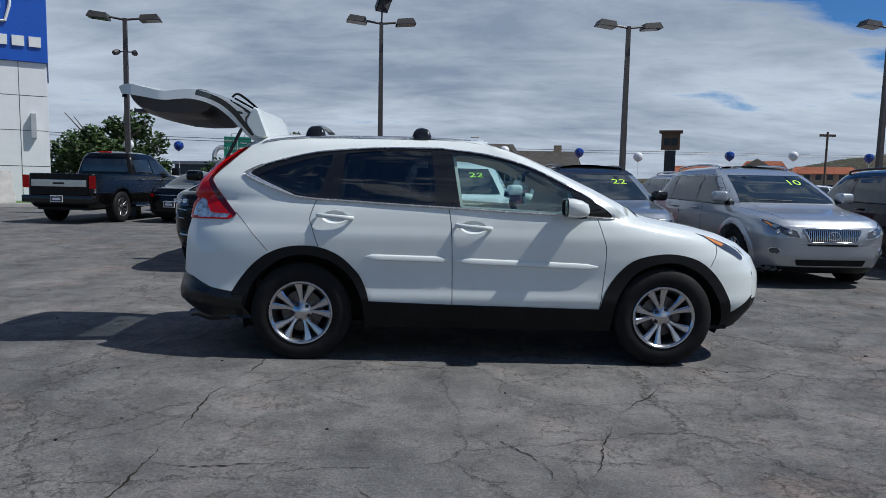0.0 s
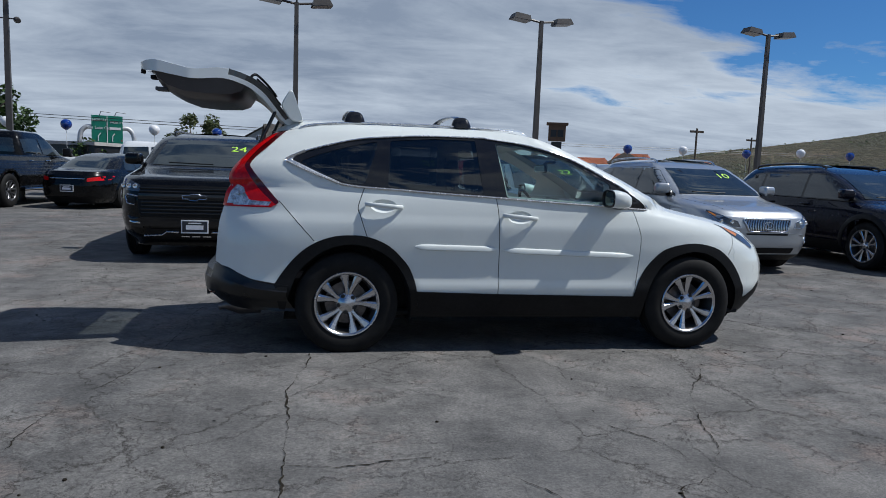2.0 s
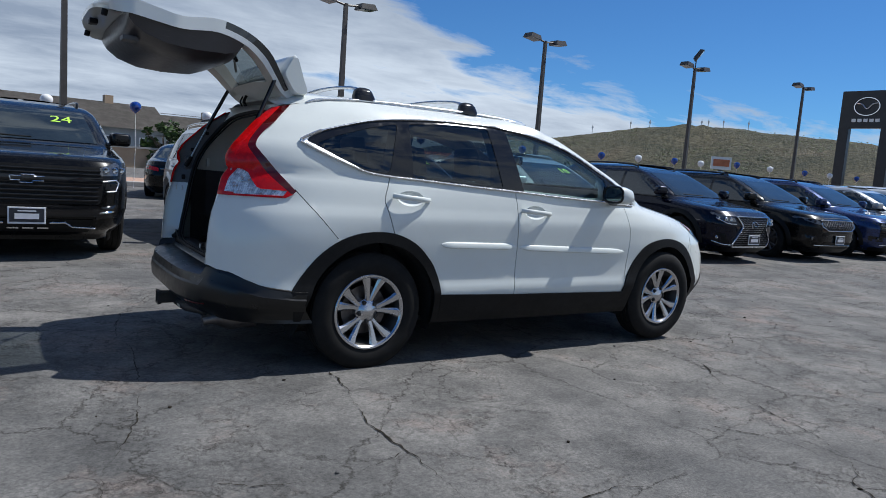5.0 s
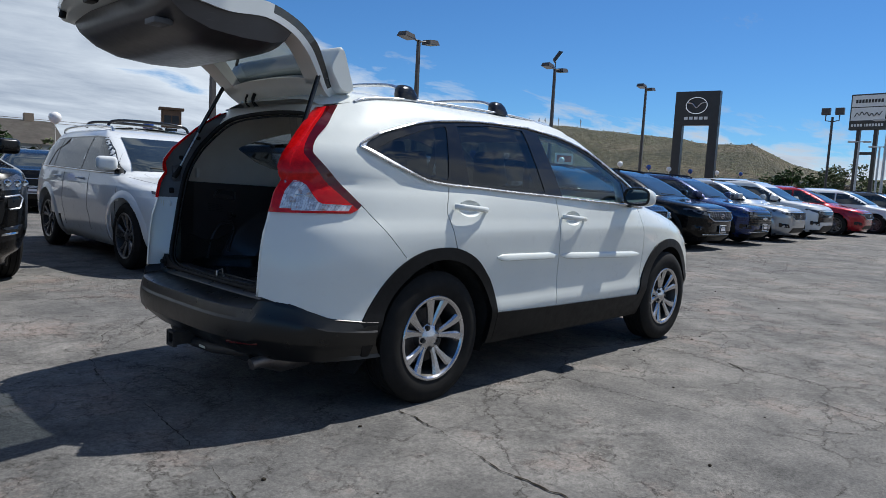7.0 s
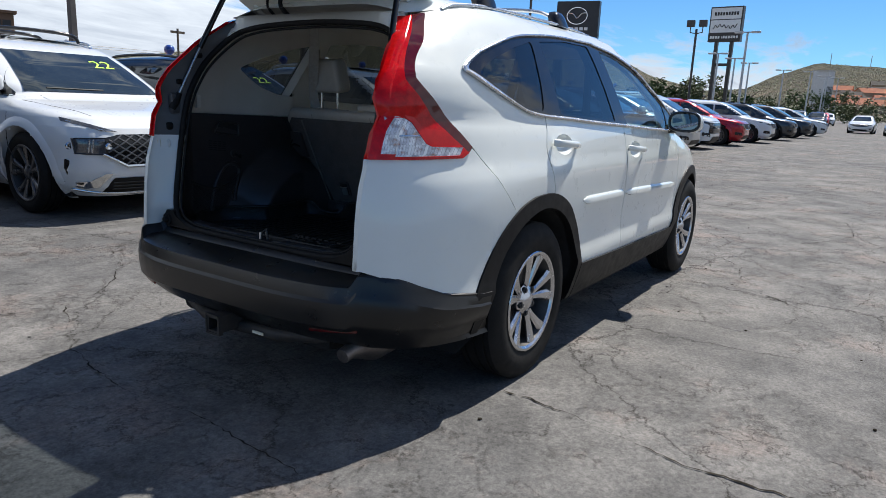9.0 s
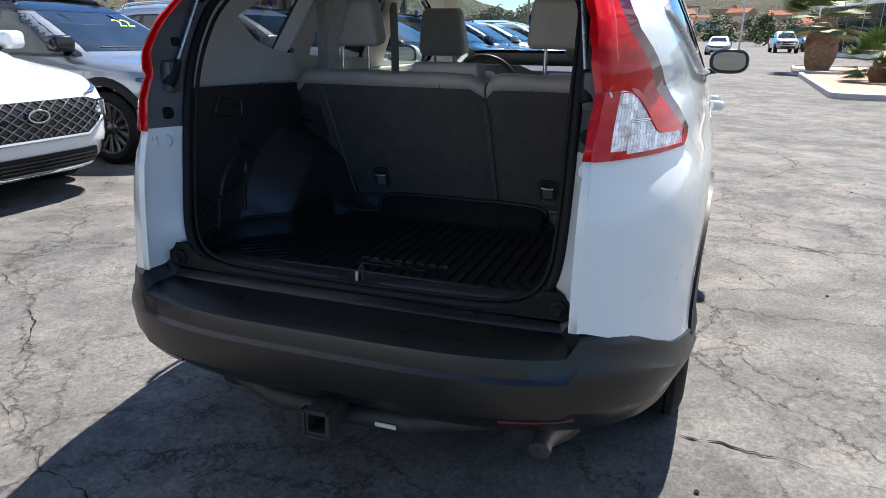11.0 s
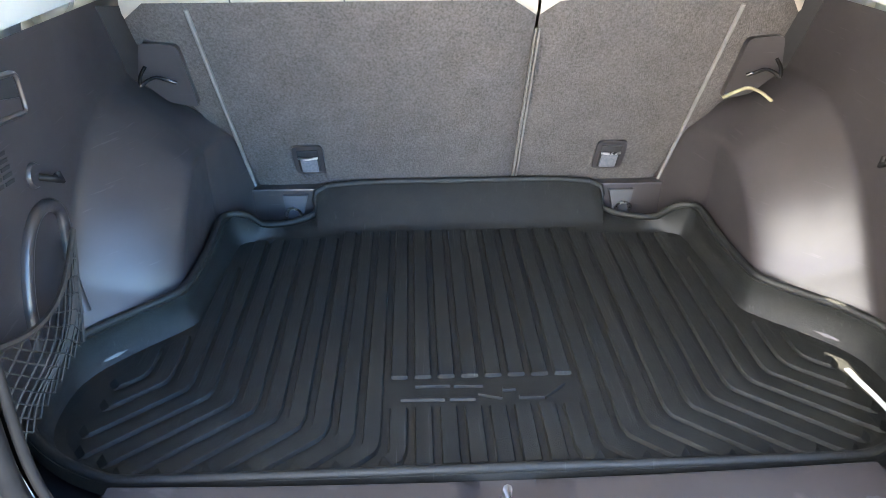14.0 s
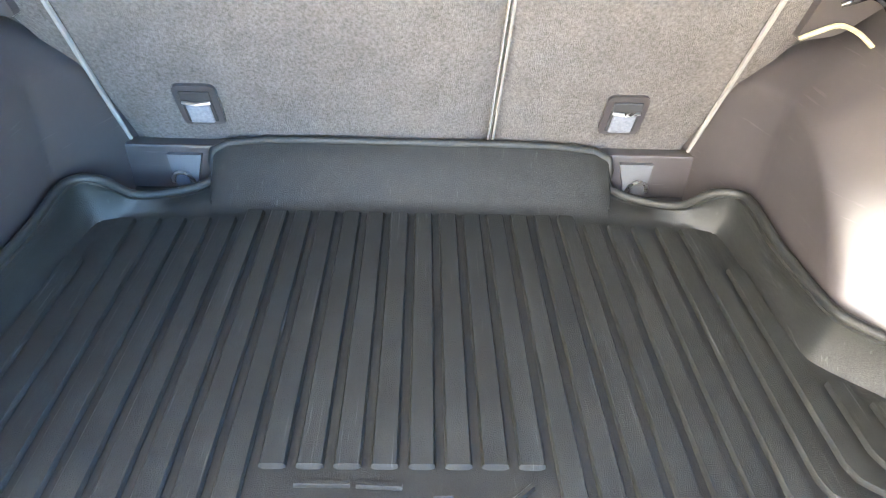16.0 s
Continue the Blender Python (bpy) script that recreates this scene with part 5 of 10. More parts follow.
# jambs: from the lamp's inner edge in to the seal
for sgn in (-1, 1):
    def edge_pt(z):
        y = float(OPEN_Y(z))
        return (float(HERO.fore(y, z, -1)), y, z)
    zs = np.linspace(0.61, 1.51, 26)
    half = [p for p in rim_r if p[2] >= 0.612]
    rz = [p[2] for p in half]
    rows = []
    for z in zs:
        e = edge_pt(z)
        k = np.array([np.interp(z, rz, [p[i] for p in half]) for i in range(3)])
        a = np.array((e[0], e[1], z))
        if z < 0.672:
            k[1] = max(k[1], 0.590)
        row = [a, a + (0.012, -0.006, 0), a * 0.5 + k * 0.5 + (0.018, 0, 0), k + (0.006, 0.004, 0), k + (0.02, 0.0, 0)]
        rows.append([(float(p[0]), sgn * float(p[1]), float(p[2])) for p in row])
    cut = 12
    part("jamb_lower", bm_grid(rows[:cut]), M["jamb_white"], hero, "white painted door jamb", smooth=50)
    part("jamb_upper", bm_grid(rows[cut - 1:]), M["jamb"], hero, "dark grey jamb behind the tail lamp", smooth=50)
    # studs, holes, blanking plugs, buffers
    for z, r, m_ in ((1.045, 0.014, "seal_rubber"), (1.36, 0.010, "seal_rubber"), (1.24, 0.010, "seal_rubber")):
        e, k = edge_pt(z), [np.interp(z, rz, [p[i] for p in half]) for i in range(3)]
        c = ((e[0] + k[0]) / 2 + 0.010, sgn * ((e[1] + k[1]) / 2 + 0.004), z)
        part("jamb_bolt", bm_xf(lathe([(0, -0.012), (r, -0.011), (r * 1.25, -0.004), (r * 1.25, 0.01)], 14), Matrix.Translation(c) @ pose(0, 0, 0, 0, 0, -90)), M[m_], hero, smooth=50)
    part("blanking_plug", bm_xf(lathe([(0, -0.005), (0.016, -0.005), (0.018, -0.002), (0.018, 0.004)], 20), Matrix.Translation((-2.083, sgn * 0.598, 0.967)) @ pose(0, 0, 0, 0, 0, -90 + sgn * 14) @ Matrix.Diagonal((1, 1, 1.15, 1))), M["jamb_white"], hero, smooth=50)
    part("hinge_bracket", bm_box(-2.065, -2.02, min(sgn * 0.575, sgn * 0.615), max(sgn * 0.575, sgn * 0.615), 1.10, 1.19, 0.012), M["jamb"], hero, smooth=40)
    part("corner_plate", bm_prism([(sgn * y, z) for y, z in [(0.30, 0.596)] + round_poly([(0.600, 0.596), (0.600, 0.674), (0.518, 0.674)], 0.010, 3) + [(0.508, 0.650), (0.44, 0.618), (0.30, 0.608)]], -2.118, -2.085, "x"), M["black_plastic"], hero)
    part("gate_buffer", bm_xf(lathe([(0, -0.020), (0.010, -0.020), (0.014, -0.014), (0.015, -0.004), (0.022, -0.002), (0.024, 0.006)], 20), Matrix.Translation((-2.124, sgn * 0.562, 0.632)) @ pose(0, 0, 0, 0, 0, -90)), M["seal_rubber"], hero, "round rubber gate buffer", smooth=50)
for k in range(3):
    part("label_bar", bm_box(-2.126, -2.124, 0.606, 0.610 + 0.002 * k, 0.93 + k * 0.02, 0.944 + k * 0.02), M["label"], hero)
part("door_label", bm_box(-2.116, -2.112, 0.600, 0.612, 0.905, 0.985, 0.001), M["label"], hero, "small data label")
# header over the opening
hd = [p for p in rim_r if p[2] > 1.43]
rows = []
for p in hd + [(x, -y, z) for x, y, z in hd[::-1][1:]]:
    x, y, z = p
    xo = float(HERO.fore(y * 1.02, 1.53, -1))
    rows.append([(x, y, z), (x - 0.012, y, z + 0.012), (xo + 0.02, y * 1.02, 1.532), (xo, y * 1.02, 1.535)])
part("roof_header", bm_grid(rows), M["jamb_white"], hero, smooth=50)

# sill plate, striker
rows = []
for y in np.linspace(-0.50, 0.50, 41):
    n_ = 0.0 if abs(y) > 0.05 else -0.018
    bow = 0.012 * (y / 0.5) ** 2
    rows.append([(-2.095, y, 0.602 + bow), (-2.085, y, 0.614 + bow + n_), (-2.045, y, 0.616 + bow + n_), (-2.005, y, 0.611 + bow + n_), (-1.992, y, 0.596 + bow), (-1.985, y, 0.54)])
part("sill_plate", bm_grid(rows), M["trim_dark"], hero, "scuffed dark sill plate", smooth=40)
# pale scuffed band along each half of the sill, with a ragged upper edge
rs_ = random.Random(11)
for sgn in (-1, 1):
    rows = []
    for y in np.linspace(0.065, 0.470, 70):
        bow = 0.012 * (y / 0.5) ** 2
        d = 0.018 + 0.006 * math.sin(y * 31) * rs_.random() + 0.004 * rs_.random()
        rows.append([(-2.090, sgn * y, 0.6095 + bow), (-2.0855, sgn * y, 0.6152 + bow), (-2.085 + d * 0.5, sgn * y, 0.6160 + bow), (-2.085 + d, sgn * y, 0.6167 + bow)])
    part("scuff_band", bm_grid(rows), M["scuffed_sill"], hero, "pale scuffed sill edge")
part("striker", bm_tube([(-2.085, -0.002, 0.612), (-2.085, -0.002, 0.645), (-2.055, -0.002, 0.655), (-2.045, -0.002, 0.612)], 0.006, 8), M["steel"], hero, "steel latch striker", smooth=60)

# cargo side trims: the wheelhouse is an arch round the axle, ramping out to the flat side wall
IN_Y = lerp_tab(((-2.1, 0.533), (-1.30, 0.532), (-1.25, 0.517), (-1.20, 0.498), (-1.16, 0.484), (-1.10, 0.472)))


def trim_y(x, z):
    far = 0.672 if x > -1.90 else float(np.interp(x, (-2.03, -1.9), (0.565, 0.672)))
    dx, dz = x + 1.305, z - 0.35
    rho = math.hypot(dx if dx < 0 else dx * 0.55, dz)
    th = math.degrees(math.atan2(dz, abs(dx)))
    up = float(np.interp(th, (45, 80), (0.0, 1.0)))
    lo, hi = 0.360 + 0.085 * up, 0.500 + 0.075 * up
    k = min(1.0, max(0.0, (rho - lo) / (hi - lo)))
    k = 0.78 * k + 0.22 * k * k * (3 - 2 * k)
    y0 = float(IN_Y(x))
    return min(far, y0 + (0.672 - y0) * k) if x > -1.9 else far


WALL = 0.672
for sgn in (-1, 1):
    xs = np.linspace(-2.02, -1.08, 95)
    zs = list(np.linspace(0.52, 1.08, 60))
    rows = [[(x, sgn * trim_y(x, z), z + 0.03 * (x < -1.2) * (z > 1.05) * (-1.2 - x)) for x in xs] for z in zs]
    st = part("cargo_side_trim", bm_grid(rows), M["trim_dark"], hero, "dark plastic wheelhouse trim", smooth=50)
    hk = part("hook_disc", bm_xf(lathe([(0.0, -0.004), (0.017, -0.004), (0.020, 0.0), (0.020, 0.004)], 20), Matrix.Translation((-1.655, sgn * (WALL - 0.002), 0.900)) @ (pose(0, 0, 0) if sgn > 0 else pose(0, 0, 0, 0, 0, 180))), M["trim_dark"], st, smooth=40)
    part("bag_hook", bm_tube([(-1.650, sgn * (WALL - 0.004), 0.895), (-1.642, sgn * (WALL - 0.022), 0.888), (-1.632, sgn * (WALL - 0.026), 0.880), (-1.628, sgn * (WALL - 0.020), 0.892)], 0.006, 8), M["black_plastic"], hk, smooth=60)
    if sgn < 0:
        continue
    # pocket for the hand, with a moulded edge and a sloping floor
    gp = round_poly([(-1.772, 1.008), (-1.624, 0.988), (-1.622, 1.046), (-1.741, 1.062)], 0.012, 3)
    gr2 = part("grab_recess", bm_prism(gp, sgn * (WALL - 0.001), sgn * (WALL + 0.004), "y"), M["cabin_dark"], st, "moulded grab pocket")
    part("recess_edge", bm_tube([(x, sgn * (WALL - 0.003), z) for x, z in gp + [gp[0]]], 0.0045, 6, cap=False), M["trim_dark"], gr2, smooth=60)
    part("recess_floor", bm_prism([(-1.765, 1.010), (-1.632, 0.994), (-1.632, 1.012), (-1.700, 1.028), (-1.765, 1.030)], sgn * (WALL - 0.004), sgn * (WALL + 0.001), "y"), M["trim_dark"], gr2)
    # upright pocket behind the wheelhouse
    pk = smooth_line([(-1.800, 0.62), (-1.775, 0.74), (-1.735, 0.815), (-1.690, 0.848), (-1.645, 0.845), (-1.622, 0.815), (-1.640, 0.74), (-1.672, 0.66)], 4)
    part("pocket_edge", bm_tube([(x, sgn * (min(WALL, trim_y(x, z)) - 0.002), z) for x, z in pk], 0.011, 8), M["trim_dark"], st, smooth=60)
# speaker slots and net pocket on the driver side
for i in range(4):
    for k in range(5):
        x0, z0 = -1.806 + i * 0.027, 0.922 + k * 0.0105 - i * 0.0025
        part("speaker_slot", bm_prism([(x0, z0), (x0 + 0.021, z0 - 0.002), (x0 + 0.023, z0 + 0.003), (x0 + 0.002, z0 + 0.005)], WALL - 0.0015, WALL + 0.003, "y"), M["cabin_dark"], hero)
bm = bmesh.new()
A_, B_, C_, D_ = (np.array(p) for p in ((-1.93, 0.650, 0.780), (-1.640, 0.648, 0.798), (-1.725, 0.640, 0.640), (-1.94, 0.640, 0.62)))
net = lambda u, v: (A_ * (1 - u) + B_ * u) * (1 - v) + (D_ * (1 - u) + C_ * u) * v + np.array((0, -0.022 * math.sin(math.pi * u) * math.sin(math.pi * min(1, v + 0.2)), -0.05 * math.sin(math.pi * u) * (1 - v)))
for k in range(-8, 17):
    for slant in (1, -1):
        pts = []
        for j in range(13):
            v = j / 12
            u = (k + 0.5 + slant * v * 6) / 9
            if 0 <= u <= 1:
                pts.append(tuple(net(u, v)))
        if len(pts) > 2:
            bm_tube(pts, 0.0016, 4, bm)
part("net_pocket", bm, M["rust_black"], hero, "black elastic cargo net pocket")
part("net_cord", bm_tube([tuple(net(u, 0.0)) for u in np.linspace(0, 1, 14)], 0.005, 6), M["rust_black"], hero, smooth=60)
part("net_cord", bm_tube([tuple(net(1.0, v)) for v in np.linspace(0, 1, 8)], 0.004, 6), M["rust_black"], hero, smooth=60)
part("cargo_floor", bm_box(-2.02, -1.08, -0.68, 0.68, 0.50, 0.548, 0.0), M["trim_dark"], hero)

# beige upper linings, pillars and headliner, offset inside the skin
IN_POLY = [(-1.985, 1.10), (-1.96, 1.22), (-1.89, 1.34), (-1.80, 1.46), (-1.70, 1.54), (-1.29, 1.585), (-0.447, 1.60), (0.0, 1.57), (0.28, 1.485), (0.584, 1.335), (0.884, 1.170), (0.95, 1.06), (0.0, 1.09), (-1.1, 1.10), (-1.2, 1.085)]
QI, RI, FI = ([(c[0] + (p[0] - c[0]) * 0.94, c[1] + (p[1] - c[1]) * 0.94) for p in poly] for poly, c in ((QG, (-1.33, 1.31)), (RG, (-0.7, 1.33)), (FG, (0.2, 1.28))))
Vi, Fi = tessellate([IN_POLY, QI, RI, FI], [], (-2.0, 1.0, 1.05, 1.6), 0.05)
ci = np.array([Vi[list(f)].mean(axis=0) for f in Fi])
keep = inside_many(ci[:, 0], ci[:, 1], IN_POLY)
for poly in (QI, RI, FI):
    keep &= ~inside_many(ci[:, 0], ci[:, 1], poly)
for sgn in (-1, 1):
    dep = lambda x, z: float(HERO.side(max(x, -1.80), z)) - (0.085 if x < -1.0 else 0.06) - 0.10 * max(0.0, -1.70 - x)
    raw("upper_lining", [(x, sgn * max(0.05, min(dep(x, z), 0.70 if x < -1.2 else 0.9)), z) for x, z in Vi], [Fi[i] for i in np.nonzero(keep)[0]], M["trim_beige"], hero, "beige moulded pillar lining")
    ring = [(x, z) for x, z in QI]
    part("quarter_window_reveal", bm_grid([[(x, sgn * (float(HERO.side(x, z)) - 0.09), z) for x, z in ring], [(x, sgn * (float(HERO.side(x, z)) - 0.01), z) for x, z in QG]], close=True), M["trim_beige"], hero, smooth=60)
    part("lining_hook", bm_xf(bm_box(-0.012, 0.012, -0.012, 0.012, -0.03, 0.03, 0.005), Matrix.Translation((-1.90, sgn * 0.618, 1.155))), M["trim_beige"], hero, smooth=50)
    part("door_lining", bm_box(-0.78, 0.9, min(sgn * 0.76, sgn * 0.80), max(sgn * 0.76, sgn * 0.80), 0.40, 1.10, 0.01), M["trim_beige"], hero)
part("headliner", bm_grid([[(a, b * 0.94, c - 0.045 - 0.012 * (abs(b) > 0.5)) for a, b, c in top_rows[k][0:NQ + 1]] for k in ks if -1.72 <= k[0] <= 0.22]), M["trim_beige"], hero, "pale beige headliner", smooth=60)
part("headliner_edge", bm_grid([[(x + 0.01, y * 0.97, z - 0.006), (x + 0.07, y * 0.93, z + 0.03)] for x, y, z in hd + [(x, -y, z) for x, y, z in hd[::-1][1:]]]), M["trim_beige"], hero, smooth=60)

# rear seat backs, split 60/40, seen from behind
def seat_plane(z):
    return float(np.interp(z, (0.55, 0.63, 1.08, 1.12, 1.16), (-1.105, -1.132, -1.345, -1.350, -1.325)))


def seat_half(z, sgn):
    return float(np.interp(z, (0.55, 0.63, 0.84, 0.93, 0.98, 1.08, 1.16), (0.475, 0.479, 0.550, 0.598, 0.618, 0.622, 0.615)))


for name, a, b in (("rear_seat_back", -0.128, 1), ("rear_seat_back", -1, -0.134)):
    lo = lambda z: -seat_half(z, -1) if a == -1 else a
    hi = lambda z: seat_half(z, 1) if b == 1 else b
    sb = link(name, None, hero, "beige leather rear seat back with dark carpet behind")
    zs = list(np.linspace(0.56, 1.06, 14))
    def round_end(t, z):
        y = lo(z) + (hi(z) - lo(z)) * t
        return y
    rows = []
    for z in zs + [1.078, 1.086]:
        row = []
        for t in np.linspace(0, 1, 17):
            y = round_end(t, z)
            edge_d = min(abs(y - lo(z)), abs(y - hi(z)))
            zz = z - (0.032 * max(0, 1 - edge_d / 0.045) ** 2 if z > 1.0 else 0) * (1 if (z > 1.05) else 0.6)
            row.append((seat_plane(zz) + 0.016 * max(0, 1 - edge_d / 0.03) ** 2, y, zz))
        rows.append(row)
    part("carpet_back", bm_grid(rows), M["carpet"], sb, "dark grey carpeted seat back", smooth=60)
    top = rows[-1]
    rows2 = [top]
    for dz, dx in ((0.008, -0.008), (0.026, -0.012), (0.042, -0.006), (0.051, 0.012), (0.054, 0.05), (0.04, 0.12), (-0.25, 0.26), (-0.5, 0.36)):
        rows2.append([(x + dx, y, z + dz + 0.002 * math.sin(y * 23)) for x, y, z in top])
    part("leather_top", bm_grid(rows2), M["leather"], sb, "beige leather upper edge", smooth=60)
    for ys_ in ((0.42, 0.22, 0.03) if b == 1 else (-0.30, -0.46)):
        sx, sz = seat_plane(1.075), 1.082
        part("leather_seam", bm_tube([(sx + dx - 0.0015, ys_, sz + dz) for dz, dx in ((0.004, -0.006), (0.026, -0.012), (0.042, -0.006), (0.052, 0.012), (0.056, 0.05))], 0.0016, 4), M["gap"], sb)
    # piping
    s = 1 if b == 1 else -1
    pts = [(seat_plane(z) - 0.005, s * float(np.interp(z, (0.62, 1.08), (0.480, 0.500))), z) for z in np.linspace(0.62, 1.075, 12)]
    part("piping", bm_tube(pts, 0.0045, 6), M["piping"], sb, "pale seat piping", smooth=60)
    yi = -0.128 if b == 1 else -0.136
    pts = [(seat_plane(z) - 0.001, yi, z) for z in np.linspace(0.63, 1.03, 10)]
    part("split_piping", bm_tube(pts, 0.0022, 6), M["piping"], sb, smooth=60)
    yl = 0.342 * (1 if b == 1 else -1)
    frame_m = Matrix.Translation((seat_plane(0.715), yl, 0.715)) @ Matrix.Rotation(math.atan2(0.213, 0.45), 4, 'Y').inverted()
    lt = part("latch_bezel", bm_xf(bm_prism(round_poly([(-0.034, -0.045), (0.034, -0.045), (0.034, 0.045), (-0.034, 0.045)], 0.014, 4), -0.006, 0.004, "x"), frame_m), M["trim_dark"], sb, "seat anchor bezel", smooth=40)
    part("latch_opening", bm_xf(bm_box(-0.010, -0.006, -0.024, 0.024, -0.034, 0.034, 0.002), frame_m), M["cabin_dark"], lt)
    part("latch_flap", bm_xf(bm_box(-0.013, -0.005, -0.019, 0.019, -0.034, 0.008, 0.003), frame_m), M["flap_label"], lt, "pale printed anchor tag")
    part("latch_loop", bm_xf(bm_tube([(-0.012, -0.022, 0.014), (-0.016, 0, 0.014), (-0.012, 0.022, 0.014)], 0.003, 6), frame_m), M["steel"], lt)
part("middle_headrest", bm_xf(bm_box(-0.05, 0.05, -0.127, 0.127, -0.05, 0.05, 0.022, 4), Matrix.Translation((-1.27, 0.025, 1.122))), M["leather"], hero, "low beige middle headrest", smooth=50)
for y in (0.42, -0.37):
    hr = link("headrest", None, hero, "beige leather headrest")
    bm = bm_box(-0.05, 0.05, -0.115, 0.115, 0.0, 0.17, 0.03, 4)
    for v in bm.verts:
        v.co.y *= 1.0 - 0.18 * max(0, v.co.z - 0.05) / 0.12
    part("cushion", bm_xf(bm, Matrix.Translation((-1.22, y, 1.225)) @ pose(0, 0, 0, 0, -8, 0)), M["leather"], hr, smooth=50)
    for d in (-0.055, 0.055):
        part("post", bm_tube([(-1.22, y + d, 1.12), (-1.22, y + d, 1.24)], 0.007, 8), M["chrome"], hr, smooth=60)
part("rear_seat_cushion", bm_box(-1.03, -0.60, -0.62, 0.62, 0.50, 0.70, 0.05, 3), M["leather"], hero, smooth=50)
for y in (0.37, -0.37):
    fs = link("front_seat", None, hero, "beige leather front seat")
    part("backrest", bm_xf(bm_box(-0.07, 0.07, -0.25, 0.25, -0.05, 0.50, 0.05, 4), Matrix.Translation((-0.20, y, 0.60)) @ pose(0, 0, 0, 0, -12, 0)), M["leather"], fs, smooth=50)
    part("seat_cushion", bm_box(-0.25, 0.30, y - 0.25, y + 0.25, 0.46, 0.66, 0.05, 3), M["leather"], fs, smooth=50)
    bm = bm_box(-0.05, 0.05, -0.125, 0.125, 0.0, 0.225, 0.04, 4)
    for v in bm.verts:
        v.co.y *= 1.0 - 0.22 * max(0, v.co.z - 0.06) / 0.16
    part("headrest", bm_xf(bm, Matrix.Translation((-0.30, y + 0.02, 1.168)) @ pose(0, 0, 0, 0, -8, 0)), M["leather"], fs, smooth=50)
    for d in (-0.05, 0.05):
        part("headrest_post", bm_tube([(-0.295, y + 0.02 + d, 1.06), (-0.30, y + 0.02 + d, 1.18)], 0.007, 8), M["chrome"], fs, smooth=60)
part("dashboard", bm_grid([[(0.62, y, 0.75), (0.60, y, 0.98), (0.64, y, 1.06 + 0.03 * (0.2 < y < 0.55)), (0.78, y, 1.085), (1.05, y, 1.06)] for y in np.linspace(-0.74, 0.74, 21)]), M["trim_dark"], hero, smooth=40)
sw = link("steering_wheel", None, hero)
ring = [(0.0, 0.185 * math.cos(a), 0.185 * math.sin(a)) for a in [2 * math.pi * k / 32 for k in range(33)]]
part("wheel_ring", bm_xf(bm_tube(ring, 0.016, 8), Matrix.Translation((0.42, 0.37, 0.98)) @ pose(0, 0, 0, 0, -25, 0)), M["black_plastic"], sw, smooth=60)
part("wheel_boss", bm_xf(bm_box(-0.02, 0.04, -0.08, 0.08, -0.07, 0.07, 0.02), Matrix.Translation((0.44, 0.37, 0.97)) @ pose(0, 0, 0, 0, -25, 0)), M["black_plastic"], sw, smooth=50)
room = part("room_mirror", bm_box(0.36, 0.39, -0.13, 0.116, 1.314, 1.382, 0.012), M["gloss_black"], hero, smooth=50)
part("mirror_face", bm_box(0.356, 0.3605, -0.122, 0.108, 1.322, 1.374, 0.002), M["mirror"], room)
part("mirror_stem", bm_tube([(0.385, -0.007, 1.36), (0.42, -0.007, 1.40), (0.50, -0.007, 1.41)], 0.014, 8), M["gloss_black"], room, smooth=60)
part("centre_belt", bm_tube(smooth_line([(-1.43, 0.33, 1.56), (-1.36, 0.40, 1.40), (-1.27, 0.49, 1.22), (-1.24, 0.50, 1.14)], 5), 0.02, 6, flat=(0.024, 0.0016)), M["belt"], hero, "grey centre seat belt", smooth=60)
